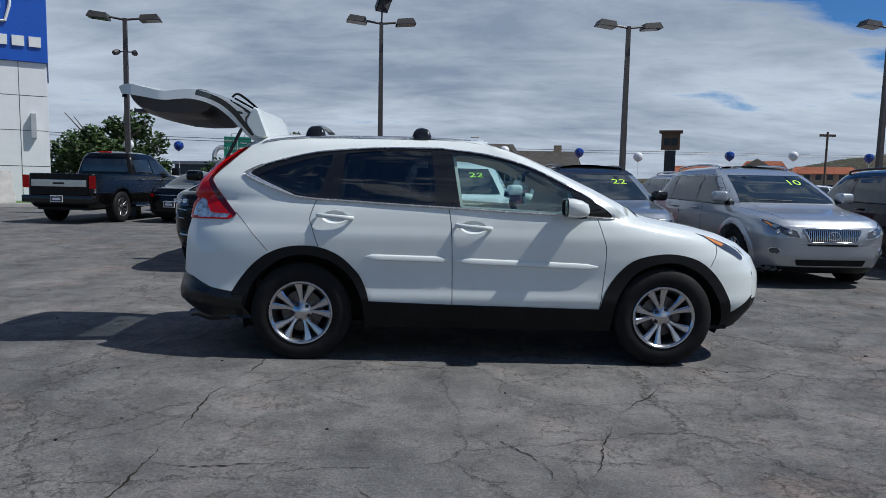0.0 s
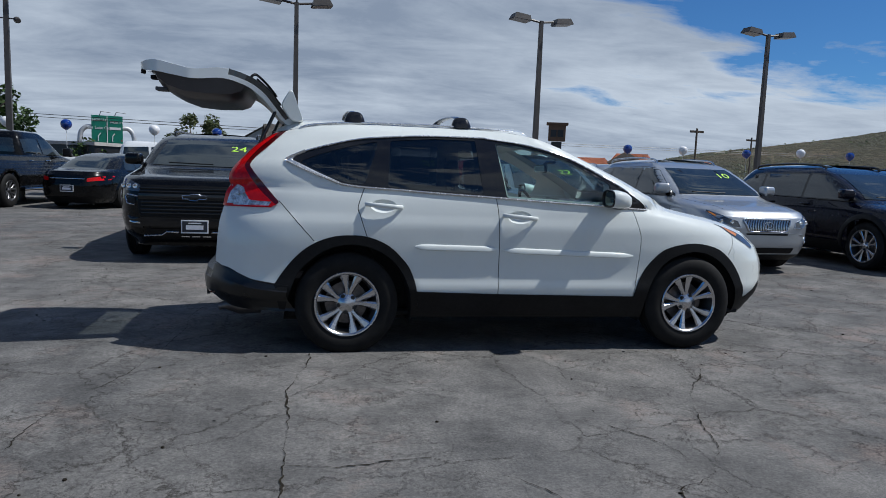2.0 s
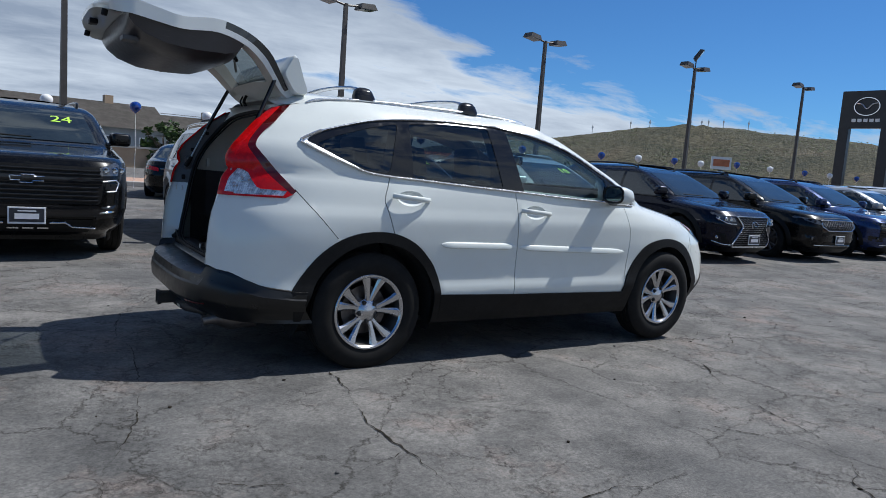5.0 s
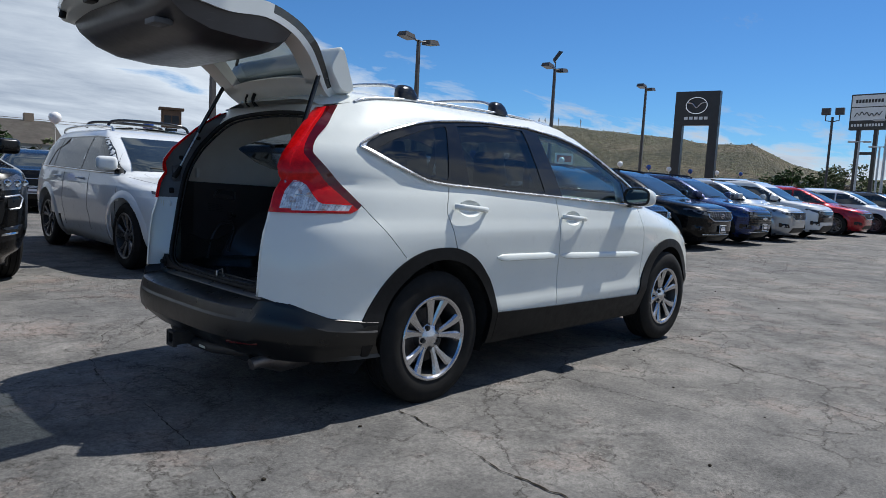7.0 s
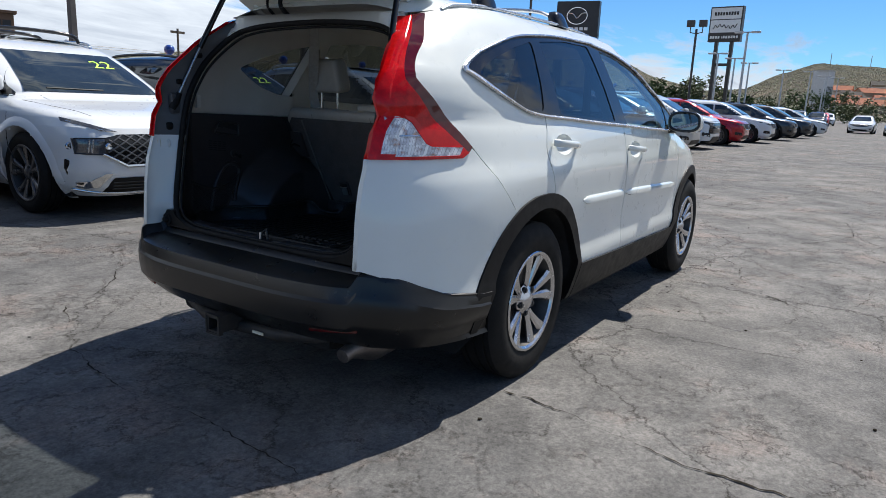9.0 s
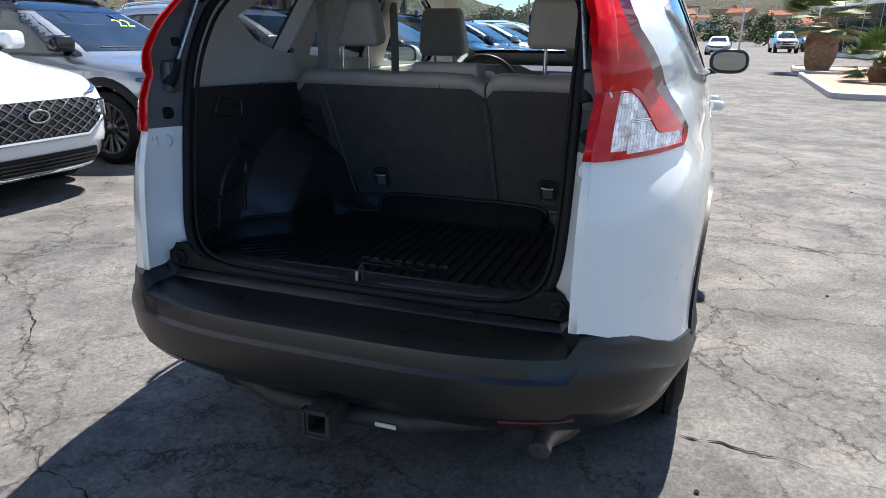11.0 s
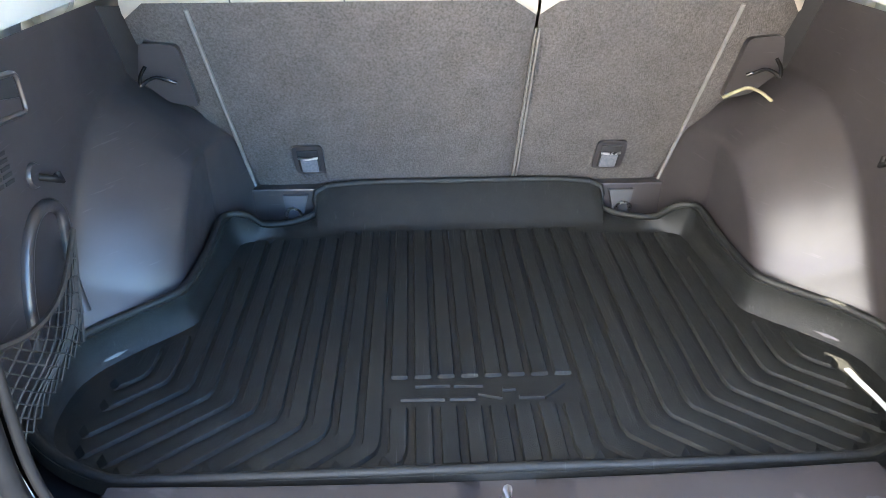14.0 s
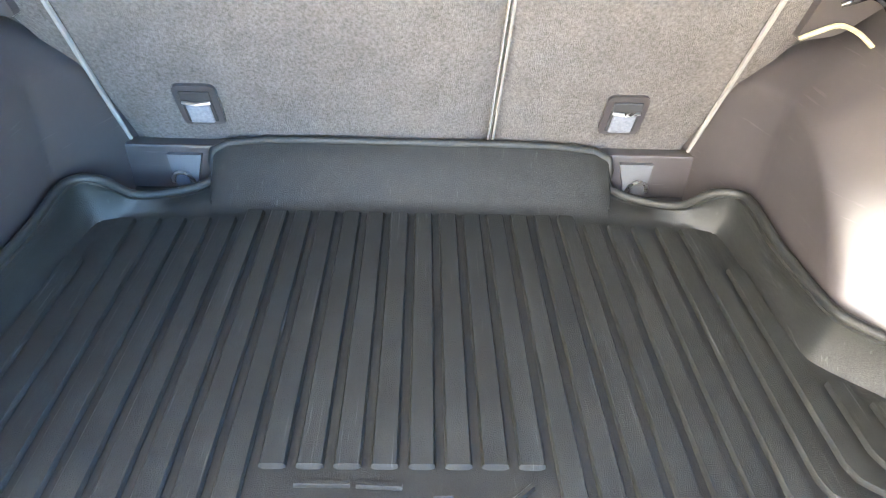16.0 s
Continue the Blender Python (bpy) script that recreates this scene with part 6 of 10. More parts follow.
for sgn in (-1, 1):
    part("side_belt", bm_tube(smooth_line([(-1.08, sgn * 0.64, 1.50), (-1.12, sgn * 0.62, 1.30), (-1.16, sgn * 0.60, 1.12)], 5), 0.02, 6, flat=(0.022, 0.0016)), M["belt"], hero, smooth=60)
    part("front_belt", bm_tube(smooth_line([(-0.32, sgn * 0.66, 1.42), (-0.30, sgn * 0.66, 1.1), (-0.28, sgn * 0.68, 0.8)], 4), 0.02, 6, flat=(0.022, 0.0016)), M["belt"], hero, smooth=60)
    # moulded cover over the seat hinge, its strap and a dark sheet closing the gap behind
    hc = bm_prism(round_poly([(sgn * 0.536, 0.868), (sgn * 0.536, 1.008), (sgn * 0.602, 1.014), (sgn * 0.632, 0.935), (sgn * 0.590, 0.880)], 0.012, 3), -0.016, 0.002, "x")
    for v in hc.verts:
        v.co.x += seat_plane(v.co.z)
    part("seat_hinge_cover", hc, M["trim_dark"], hero, "moulded seat hinge cover", smooth=40)
    xs_ = seat_plane(0.945) - 0.024
    part("seat_release", bm_tube(smooth_line([(xs_, sgn * 0.556, 0.932), (xs_ - 0.004, sgn * 0.570, 0.938), (xs_, sgn * 0.592, 0.943), (xs_, sgn * 0.612, 0.936), (xs_, sgn * 0.624, 0.926), (xs_, sgn * 0.622, 0.945), (xs_, sgn * 0.608, 0.965)], 3), 0.0038, 6), M["gloss_black"], hero, "black wire seat release loop", smooth=60)
    part("seat_side_sheet", bm_grid([[(seat_plane(z) + 0.035, sgn * y, z) for y in (0.44, 0.52, 0.60, 0.680)] for z in np.linspace(0.56, 1.075, 12)]), M["cabin_dark"], hero, smooth=60)
    part("floor_anchor_well", bm_box(-1.16, -1.13, min(sgn * 0.315, sgn * 0.50), max(sgn * 0.315, sgn * 0.50), 0.55, 0.633, 0.004), M["trim_dark"], hero)
    part("anchor_plate", bm_prism([(sgn * 0.356, 0.620), (sgn * 0.414, 0.620), (sgn * 0.408, 0.560), (sgn * 0.372, 0.560)], -1.170, -1.158, "x"), M["jamb"], hero)
    ring = [(-1.174 - 0.008 * math.sin(a), sgn * 0.392 + 0.017 * math.cos(a), 0.571 + 0.022 * math.sin(a)) for a in np.linspace(0, math.pi, 10)]
    part("tie_down_ring", bm_tube(ring, 0.0035, 6), M["steel"], hero, "steel tie-down ring", smooth=60)
part("foam_edge", bm_tube(smooth_line([(-1.285, -0.527, 0.880), (-1.292, -0.548, 0.894), (-1.296, -0.570, 0.903), (-1.298, -0.596, 0.895), (-1.300, -0.618, 0.880), (-1.302, -0.634, 0.868)], 4), 0.0038, 6), M["foam"], hero, "yellowed foam edge", smooth=60)

# ---- the loose rubber liner on the cargo floor ----
liner = thing("cargo_liner", "black ribbed rubber cargo liner with a raised lip", "cargo mat")
fl = [(-1.968, 0.0), (-1.970, 0.42), (-1.958, 0.52), (-1.905, 0.615), (-1.85, 0.655), (-1.77, 0.660), (-1.715, 0.640), (-1.655, 0.585), (-1.600, 0.525), (-1.56, 0.508), (-1.42, 0.502), (-1.315, 0.497), (-1.290, 0.478), (-1.275, 0.42), (-1.262, 0.330), (-1.250, 0.300), (-1.245, 0.0)]
top_ = [(-1.978, 0.0), (-1.979, 0.43), (-1.968, 0.535), (-1.912, 0.632), (-1.852, 0.672), (-1.762, 0.676), (-1.704, 0.652), (-1.645, 0.597), (-1.592, 0.540), (-1.55, 0.523), (-1.42, 0.517), (-1.310, 0.516), (-1.282, 0.475), (-1.252, 0.435), (-1.192, 0.340), (-1.156, 0.311), (-1.152, 0.0)]
tz = [0.604, 0.604, 0.604, 0.612, 0.622, 0.632, 0.634, 0.634, 0.634, 0.634, 0.634, 0.640, 0.632, 0.588, 0.582, 0.637, 0.643]
A3 = smooth_line([(x, y, 0.566) for x, y in fl], 4)
B3 = smooth_line([(x, y, z) for (x, y), z in zip(top_, tz)], 4)
rows = []
for a, b in zip(A3, B3):
    a, b = np.array(a), np.array(b)
    d = (b - a) * (1, 1, 0)
    d = d / max(np.linalg.norm(d), 1e-6)
    rows.append([a - d * 0.02, a - d * 0.004 + (0, 0, 0.002), a + (b - a) * 0.12 + (0, 0, 0.004), a + (b - a) * 0.6 + (0, 0, 0.006), b - d * 0.010 + (0, 0, -0.004), b + (0, 0, 0.002), b + d * 0.010 + (0, 0, 0.001), b + d * 0.014 + (0, 0, -0.02)])
for s in (1, -1):
    part("raised_lip", bm_grid([[(p[0], s * p[1], p[2]) for p in r] for r in rows]), M["liner"], liner, smooth=45)
    part("lip_bead", bm_tube([(p[0], s * p[1], p[2] + 0.001) for p in B3], 0.0075, 8), M["liner"], liner, smooth=60)
outl = [(a[0], a[1]) for a in A3] + [(a[0], -a[1]) for a in A3[::-1]]
Vl, Fl = tessellate([outl], [], (-1.97, -1.2, -0.68, 0.68), 0.06)
cl = np.array([Vl[list(f)].mean(axis=0) for f in Fl])
kl = np.nonzero(inside_many(cl[:, 0], cl[:, 1], outl))[0]
raw("floor_sheet", [(x, y, 0.566) for x, y in Vl], [Fl[i] for i in kl], M["liner"], liner)


def rib(pts, hw, h=0.0075):
    """A flat-topped rubber rib with a small bevel and rounded ends."""
    p = [np.array(a) for a in pts]
    rows = []
    n = len(p)
    for i in range(n):
        d = p[min(i + 1, n - 1)] - p[max(i - 1, 0)]
        s = np.array((-d[1], d[0])) / max(np.linalg.norm(d), 1e-6)
        k = 0.62 if i in (0, n - 1) else 1.0
        hh = 0.0 if i in (0, n - 1) else h
        rows.append([(*(p[i] + s * hw * o * k), 0.5655 + hh * z) for o, z in ((1.08, 0.0), (1.0, 0.72), (0.88, 1.0), (-0.88, 1.0), (-1.0, 0.72), (-1.08, 0.0))])
    return part("rib", bm_grid(rows), M["liner_worn"], liner, smooth=28)


def rib_start(y):
    """Where a rib at this distance from the middle leaves the far lip."""
    if y < 0.29:
        return -1.258
    if y < 0.46:
        return -1.282 - 0.05 * (y - 0.29)
    x = -1.31
    while x > -1.75 and not (inside_poly(x, y + 0.016, outl) and inside_poly(x - 0.01, y + 0.016, outl)):
        x -= 0.004
    return x - 0.006


pitch = 0.0388
for k in range(15):
    for s in (1, -1):
        y = (k + 0.5) * pitch
        x1, xb = rib_start(y), -1.719 - (0.565 - y) * 0.471
        tail = [(xb + 0.010, y), (xb - 0.003, y + 0.004)]
        while True:
            nx, ny = tail[-1][0] - 0.0075, tail[-1][1] + 0.0094
            if ny > 0.612 or nx < -1.946 or not inside_poly(nx - 0.006, ny + 0.008, outl):
                break
            tail.append((nx, ny))
        head = [(x1, y), (x1 - 0.004, y), ((x1 + xb) / 2, y)]
        if k < 4:
            rib([(x1, s * y), (x1 - 0.004, s * y), (-1.50, s * y), (-1.752, s * y), (-1.7545, s * y)], 0.0136)
            rib([(-1.822, s * y), (-1.825, s * y)] + [(a, s * b) for a, b in (tail if k == 3 else [(-1.938, y), (-1.942, y)])], 0.0132)
        else:
            rib([(a, s * b) for a, b in (head if x1 > xb + 0.04 else [(xb + 0.03, y), (xb + 0.026, y)]) + tail], 0.0132)
# raised emblem drawn as plain strokes
EMBLEM = (((-1.773, 0.110), (-1.773, 0.053)), ((-1.804, 0.133), (-1.805, 0.063)), ((-1.774, 0.047), (-1.776, 0.0)), ((-1.805, 0.055), (-1.806, 0.014)),
          ((-1.795, 0.008), (-1.806, -0.029)), ((-1.787, -0.031), (-1.786, -0.052)), ((-1.805, -0.056), (-1.807, -0.096)), ((-1.807, -0.096), (-1.775, -0.133)))
for p0, p1 in EMBLEM:
    part("emblem_bar", bm_tube([(*p0, 0.5675), (*p1, 0.5675)], 0.0042, 6), M["liner"], liner, smooth=60)

scrap = thing("paper_scrap", "torn sliver of white paper lying on the rubber liner", "scrap")
part("sliver", bm_tube([(-1.770, -0.606, 0.576), (-1.800, -0.608, 0.577), (-1.835, -0.614, 0.577), (-1.872, -0.616, 0.578)], [0.004, 0.008, 0.005, 0.004], 5, flat=(0.006, 0.0008)), M["sticker_white"], scrap)

# ---- the open tailgate ----
gate = link("tailgate", None, hero, "open white tailgate with dark inner trim")
OUTP = smooth_line([(-1.640, 1.600), (-1.745, 1.665), (-1.800, 1.740), (-1.880, 1.850), (-2.000, 1.930), (-2.175, 1.975), (-2.360, 1.955), (-2.480, 1.975), (-2.610, 2.000), (-2.715, 1.985), (-2.755, 1.962)], 5)
INP = smooth_line([(-1.690, 1.575), (-1.790, 1.640), (-1.855, 1.712), (-1.935, 1.800), (-2.035, 1.868), (-2.180, 1.905), (-2.360, 1.890), (-2.480, 1.905), (-2.605, 1.925), (-2.695, 1.930), (-2.750, 1.945)], 5)
HALF = lerp_tab(((0.0, 0.43), (0.12, 0.47), (0.3, 0.53), (0.5, 0.575), (0.62, 0.595), (0.8, 0.585), (0.93, 0.54), (1.0, 0.47)))
ng = len(OUTP)


def gate_row(prof, i, ys, drop=0.0):
    t = i / (ng - 1)
    h = float(HALF(t))
    x, z = prof[i]
    return [(x + 0.05 * (abs(q) ** 3) * (1 - t) * 0.6 - 0.0 * t + 0.06 * abs(q) ** 4 * (t > 0.8) * (t - 0.8) * 5, q * h, z - drop - 0.035 * abs(q) ** 3) for q in ys]


qs = np.linspace(-1, 1, 25)
g0, g1 = int(0.17 * ng), int(0.49 * ng)
part("outer_skin", bm_grid([gate_row(OUTP, i, qs) for i in range(g1, ng)]), M["white_paint"], gate, "white painted outer skin", smooth=50)
pane = part("rear_window", bm_grid([gate_row(OUTP, i, qs, 0.004) for i in range(g0 - 3, g1 + 1)]), M["pane_dark"], gate, "dark tinted rear window", smooth=60)
pane.visible_shadow = True
part("hinge_skin", bm_grid([gate_row(OUTP, i, qs) for i in range(0, g0 + 1)]), M["white_paint"], gate, smooth=50)
fr = []
for a, b in ((0, 3), (21, 24)):
    fr.append((a, b))
    part("window_frame", bm_grid([gate_row(INP, i, qs[a:b + 1]) for i in range(g0 - 2, g1 + 6)]), M["trim_beige"], gate, "pale inner window frame", smooth=50)
part("window_frame", bm_grid([gate_row(INP, i, qs) for i in range(0, g0 + 1)]), M["trim_beige"], gate, smooth=50)
part("window_frame", bm_grid([gate_row(INP, i, qs) for i in range(g1 - 1, ng)]), M["jamb_white"], gate, smooth=50)
for a, b in ((g0, g0), (g1 - 1, g1 - 1)):
    part("window_reveal", bm_grid([gate_row(INP, a, qs), gate_row(OUTP, a, qs, 0.006)]), M["trim_beige"], gate, smooth=50)
for q in (qs[3], qs[21]):
    part("window_reveal", bm_grid([[gate_row(INP, i, [q])[0], gate_row(OUTP, i, [q], 0.006)[0]] for i in range(g0, g1)]), M["trim_beige"], gate, smooth=50)
for q in (-1.0, 1.0):
    half = lambda i, f: tuple(np.array(gate_row(OUTP, i, [q])[0]) * (1 - f) + np.array(gate_row(INP, i, [q])[0]) * f)
    part("gate_side", bm_grid([[half(i, 0.0), half(i, 1.0)] for i in range(g1, ng)]), M["jamb_white"], gate, smooth=50)
    part("gate_side", bm_grid([[half(i, 0.55), half(i, 1.0)] for i in range(0, g1 + 1)]), M["jamb_white"], gate, smooth=50)
    part("glass_edge", bm_grid([[half(i, 0.0), half(i, 0.55)] for i in range(g0 - 3, g1 + 1)]), M["car_glass"], gate, "dark wrapped edge of the rear window", smooth=50)
    part("hinge_side", bm_grid([[half(i, 0.0), half(i, 0.55)] for i in range(0, g0 - 2)]), M["white_paint"], gate, smooth=50)
part("gate_end", bm_grid([gate_row(OUTP, ng - 1, qs), gate_row(INP, ng - 1, qs)]), M["white_paint"], gate, smooth=50)
# deep dark inner trim
tp = densify([(-2.612, 1.920), (-2.605, 1.835), (-2.585, 1.805), (-2.525, 1.762), (-2.420, 1.728), (-2.27, 1.718), (-2.11, 1.724), (-2.045, 1.748), (-1.985, 1.835)], 0.04, False)
rows = []
for i, (x, z) in enumerate(tp):
    t = i / (len(tp) - 1)
    h = 0.53 + 0.03 * math.sin(math.pi * t)
    rows.append([(x, q * h, z + 0.045 * abs(q) ** 6) for q in np.linspace(-1, 1, 17)])
trim = part("gate_inner_trim", bm_grid(rows), M["trim_dark"], gate, "dark moulded gate trim", smooth=50)
for s in (0, 16):
    part("trim_side", bm_grid([[r[s], (r[s][0], r[s][1] * 1.02, max(r[s][2], min(r[s][2] + 0.14, float(np.interp(-r[s][0], [-p[0] for p in INP], [p[1] for p in INP])) - 0.03)))] for r in rows]), M["trim_dark"], gate, smooth=50)
part("pull_recess", bm_box(-2.62, -2.54, -0.46, -0.36, 1.775, 1.80, 0.006), M["jamb"], gate, smooth=40)
part("gate_latch", bm_box(-2.735, -2.69, -0.04, 0.04, 1.895, 1.925, 0.008), M["black_plastic"], gate, smooth=40)
for y in (-0.42, 0.42):
    part("gate_buffer", bm_tube([(-2.70, y, 1.915), (-2.705, y, 1.885)], 0.016, 10), M["seal_rubber"], gate, smooth=50)
part("wiper_cover", bm_box(-2.10, -2.02, -0.07, 0.07, 1.80, 1.845, 0.02), M["trim_dark"], gate, smooth=50)
# spoiler standing up behind the hinge line
sp = [(-1.622, 1.612), (-1.650, 1.700), (-1.684, 1.798), (-1.702, 1.826), (-1.722, 1.818), (-1.755, 1.762), (-1.772, 1.715), (-1.742, 1.660), (-1.695, 1.605)]
rows = []
for y, k in ((-0.525, 0.90), (-0.515, 0.98), (-0.40, 1.0), (0, 1.02), (0.40, 1.0), (0.515, 0.98), (0.525, 0.90)):
    c = np.array((-1.67, 1.70))
    rows.append([(float(c[0] + (x - c[0]) * k), y, float(c[1] + (z - c[1]) * k)) for x, z in smooth_line(sp, 3, True)])
bm = bm_grid(rows, close=True)
n_ = len(rows[0])
bm.verts.ensure_lookup_table()
bm.faces.new([bm.verts[i] for i in range(n_)][::-1]), bm.faces.new([bm.verts[len(rows[0]) * 6 + i] for i in range(n_)])
part("spoiler", bm, M["white_paint"], gate, "white roof spoiler", smooth=45)
part("wiper_arm", bm_tube(smooth_line([(-2.02, 0.02, 1.955), (-1.98, 0.05, 1.985), (-1.90, 0.16, 1.925), (-1.83, 0.24, 1.845)], 4), 0.010, 6), M["black_plastic"], gate, "black rear wiper arm", smooth=60)
part("wiper_blade", bm_tube([(-1.96, -0.12, 1.93), (-1.88, 0.15, 1.88), (-1.80, 0.36, 1.79)], 0.008, 6), M["black_plastic"], gate, smooth=60)
for y in (-1, 1):
    part("hinge_arm", bm_tube(smooth_line([(-1.62, y * 0.40, 1.545), (-1.70, y * 0.40, 1.560), (-1.735, y * 0.40, 1.60)], 4), 0.014, 8), M["jamb_white"], gate, smooth=60)
    st = part("gas_strut", bm_tube([(-2.045, y * 0.582, 1.150), (-1.93, y * 0.535, 1.415)], 0.006, 8), M["steel"], gate, "black gas strut", smooth=60)
    part("strut_body", bm_tube([(-1.94, y * 0.539, 1.392), (-1.80, y * 0.475, 1.700)], 0.012, 10), M["gloss_black"], gate, smooth=60)
    part("strut_boot", bm_tube([(-2.06, y * 0.588, 1.120), (-2.045, y * 0.582, 1.150), (-2.025, y * 0.575, 1.19)], [0.016, 0.018, 0.010], 10), M["seal_rubber"], gate, smooth=60)
    part("strut_ball", bm_tube([(-1.81, y * 0.48, 1.68), (-1.795, y * 0.472, 1.712)], 0.015, 10), M["seal_rubber"], gate, smooth=60)
for y in (0.12, 0.20):
    part("wiring_boot", bm_tube(smooth_line([(-1.70, y, 1.545), (-1.76, y + 0.02, 1.53), (-1.79, y + 0.06, 1.575), (-1.77, y + 0.08, 1.62)], 4), 0.010 if y < 0.15 else 0.006, 8), M["seal_rubber"], gate, smooth=60)

# ---- parked cars ----
def skin_suv(L, W, H, nose=0.48, tail=0.52, hood=1.0, rake=1.0, box=1.0):
    w, f, r, k = W / 2, L * nose, L * tail, H / 1.665
    z = lambda v: v * k
    q = 0.06 if box >= 1.5 else 0.0
    return Skin(
        wide=tuple((z(a), b * w) for a, b in ((0.16, 0.80), (0.28, 0.93), (0.45, 0.98), (0.70, 1.0), (0.92, 0.985), (1.05, 0.955), (1.12, 0.925 + q / 3), (1.35, 0.83 + q), (1.50, 0.745 + q * 1.2), (1.58, 0.66 + q * 1.4), (1.63, 0.50), (1.66, 0.2), (1.665, 0.0))),
        front=tuple((z(a), b) for a, b in ((0.16, f - 0.18), (0.28, f - 0.05), (0.42, f), (0.70, f), (0.82 * hood, f - 0.05), (0.90 * hood, f - 0.16), (0.95 * hood, f - 0.36), (0.99 * hood, f - 0.68), (1.03 * hood, f - 0.95), (1.08 * hood, f - 1.10), (1.20, f - 1.10 - 0.20 * rake), (1.38, f - 1.10 - 0.55 * rake), (1.50, f - 1.10 - 0.82 * rake), (1.58, f - 1.10 - 1.08 * rake), (1.64, f - 1.10 - 1.5 * rake), (1.665, f - 1.1 - 1.9 * rake))),
        rear=tuple((z(a), b) for a, b in ((0.16, -r + 0.2), (0.30, -r + 0.04), (0.55, -r), (0.90, -r + 0.02), (1.08, -r + 0.07), (1.30, -r + 0.24 / box), (1.48, -r + 0.42 / box), (1.58, -r + 0.55 / box), (1.64, -r + 0.8), (1.665, -r + 1.3))),
        n=((0.0, 5.5), (0.9 * k, 5.0), (2.0, 5.0)), nf=((0.0, 5.2), (0.75 * k, 5.4), (0.95 * k, 5.0), (1.08 * k, 5.2), (1.16 * k, 7.0), (2.2, 7.0)))


def skin_sedan(L, W, H):
    w, f, r, k = W / 2, L * 0.47, L * 0.53, H / 1.46
    z = lambda v: v * k
    return Skin(
        wide=tuple((z(a), b * w) for a, b in ((0.15, 0.82), (0.26, 0.94), (0.45, 0.99), (0.65, 1.0), (0.80, 0.98), (0.92, 0.94), (0.98, 0.90), (1.15, 0.80), (1.30, 0.70), (1.38, 0.60), (1.43, 0.45), (1.455, 0.2), (1.46, 0.0))),
        front=tuple((z(a), b) for a, b in ((0.15, f - 0.15), (0.30, f - 0.02), (0.50, f), (0.62, f - 0.03), (0.70, f - 0.12), (0.77, f - 0.35), (0.83, f - 0.75), (0.89, f - 1.10), (0.94, f - 1.25), (1.05, f - 1.48), (1.20, f - 1.80), (1.32, f - 2.08), (1.40, f - 2.35), (1.46, f - 2.8))),
        rear=tuple((z(a), b) for a, b in ((0.15, -r + 0.2), (0.32, -r + 0.03), (0.60, -r), (0.85, -r + 0.04), (0.95, -r + 0.12), (0.99, -r + 0.40), (1.02, -r + 0.66), (1.10, -r + 0.85), (1.22, -r + 1.12), (1.34, -r + 1.45), (1.42, -r + 1.85), (1.46, -r + 2.2))),
        n=((0.0, 5.0), (0.9, 4.5), (1.05, 5.0), (2.0, 5.0)), nf=((0.0, 4.6), (0.8, 4.2), (0.92, 4.6), (1.0, 7.0), (2.0, 7.0)))


def shell(skin, z0, z1, arches, name, material, parent, dz=0.035, seg=72, cap=True):
    """Stack of plan rings, open where the wheels stand."""
    zs = sorted(list(np.arange(z0, z1 - 0.12, dz)) + [z for z in np.arange(0.80, 1.20, dz * 0.5) if z0 < z < z1 - 0.13]) + [z1 - d for d in (0.10, 0.075, 0.05, 0.03, 0.015, 0.005, 0.0005)]
    rings = []
    for z in zs:
        ring = []
        for i in range(seg):
            a = 2 * math.pi * (i + 0.5) / seg
            c, s = math.cos(a), math.sin(a)
            n = float(skin.NF(z) if c > 0 else skin.NR(z))
            e = float(skin.F(z) - skin.mid) if c > 0 else float(skin.mid - skin.R(z))
            ring.append((skin.mid + e * math.copysign(abs(c) ** (2 / n), c), float(skin.W(z)) * math.copysign(abs(s) ** (2 / n), s), z))
        rings.append(ring)
    verts = [p for r in rings for p in r]
    faces = []
    for j in range(len(zs) - 1):
        for i in range(seg):
            q = (j * seg + i, j * seg + (i + 1) % seg, (j + 1) * seg + (i + 1) % seg, (j + 1) * seg + i)
            cx = sum(verts[v][0] for v in q) / 4
            cz = sum(verts[v][2] for v in q) / 4
            if any(math.hypot(cx - ax, cz - az) < ar for ax, az, ar in arches):
                continue
            faces.append(q)
    if cap:
        faces.append(tuple((len(zs) - 1) * seg + i for i in range(seg)))
    return raw(name, verts, faces, material, parent)


def patch(name, poly, fn, material, parent, step=0.12, label="", round_=0.0, thick=0.0):
    """A polygon laid on the skin by fn(u, v) -> point."""
    if round_:
        poly = round_poly(poly, round_, 3)
    poly = densify(poly, 0.06, True)
    step = min(step, 0.07)
    us, vs = [p[0] for p in poly], [p[1] for p in poly]
    V, F, = tessellate([poly], [], (min(us), max(us), min(vs), max(vs)), step)
    c = np.array([V[list(f)].mean(axis=0) for f in F])
    k = np.nonzero(inside_many(c[:, 0], c[:, 1], poly))[0]
    return raw(name, [fn(u, v) for u, v in V], [F[i] for i in k], material, parent, label)


def quad_patch(name, poly, fn, material, parent, label="", n=14):
    """A four-cornered pane (lower left, lower right, upper right, upper left) laid on the skin as an even grid."""
    a, b, c, d = (np.array(p, float) for p in poly)
    rows = []
    for j in range(n + 1):
        v = j / n
        lo, hi = a + (d - a) * v, b + (c - b) * v
        rows.append([fn(*(lo + (hi - lo) * i / n)) for i in range(n + 1)])
    return part(name, bm_grid(rows), material, parent, label, smooth=60)


def side_fn(skin, sgn, off):
    return lambda x, z: (x, sgn * (max(float(skin.side(x, z)), 0.02) + off), z)


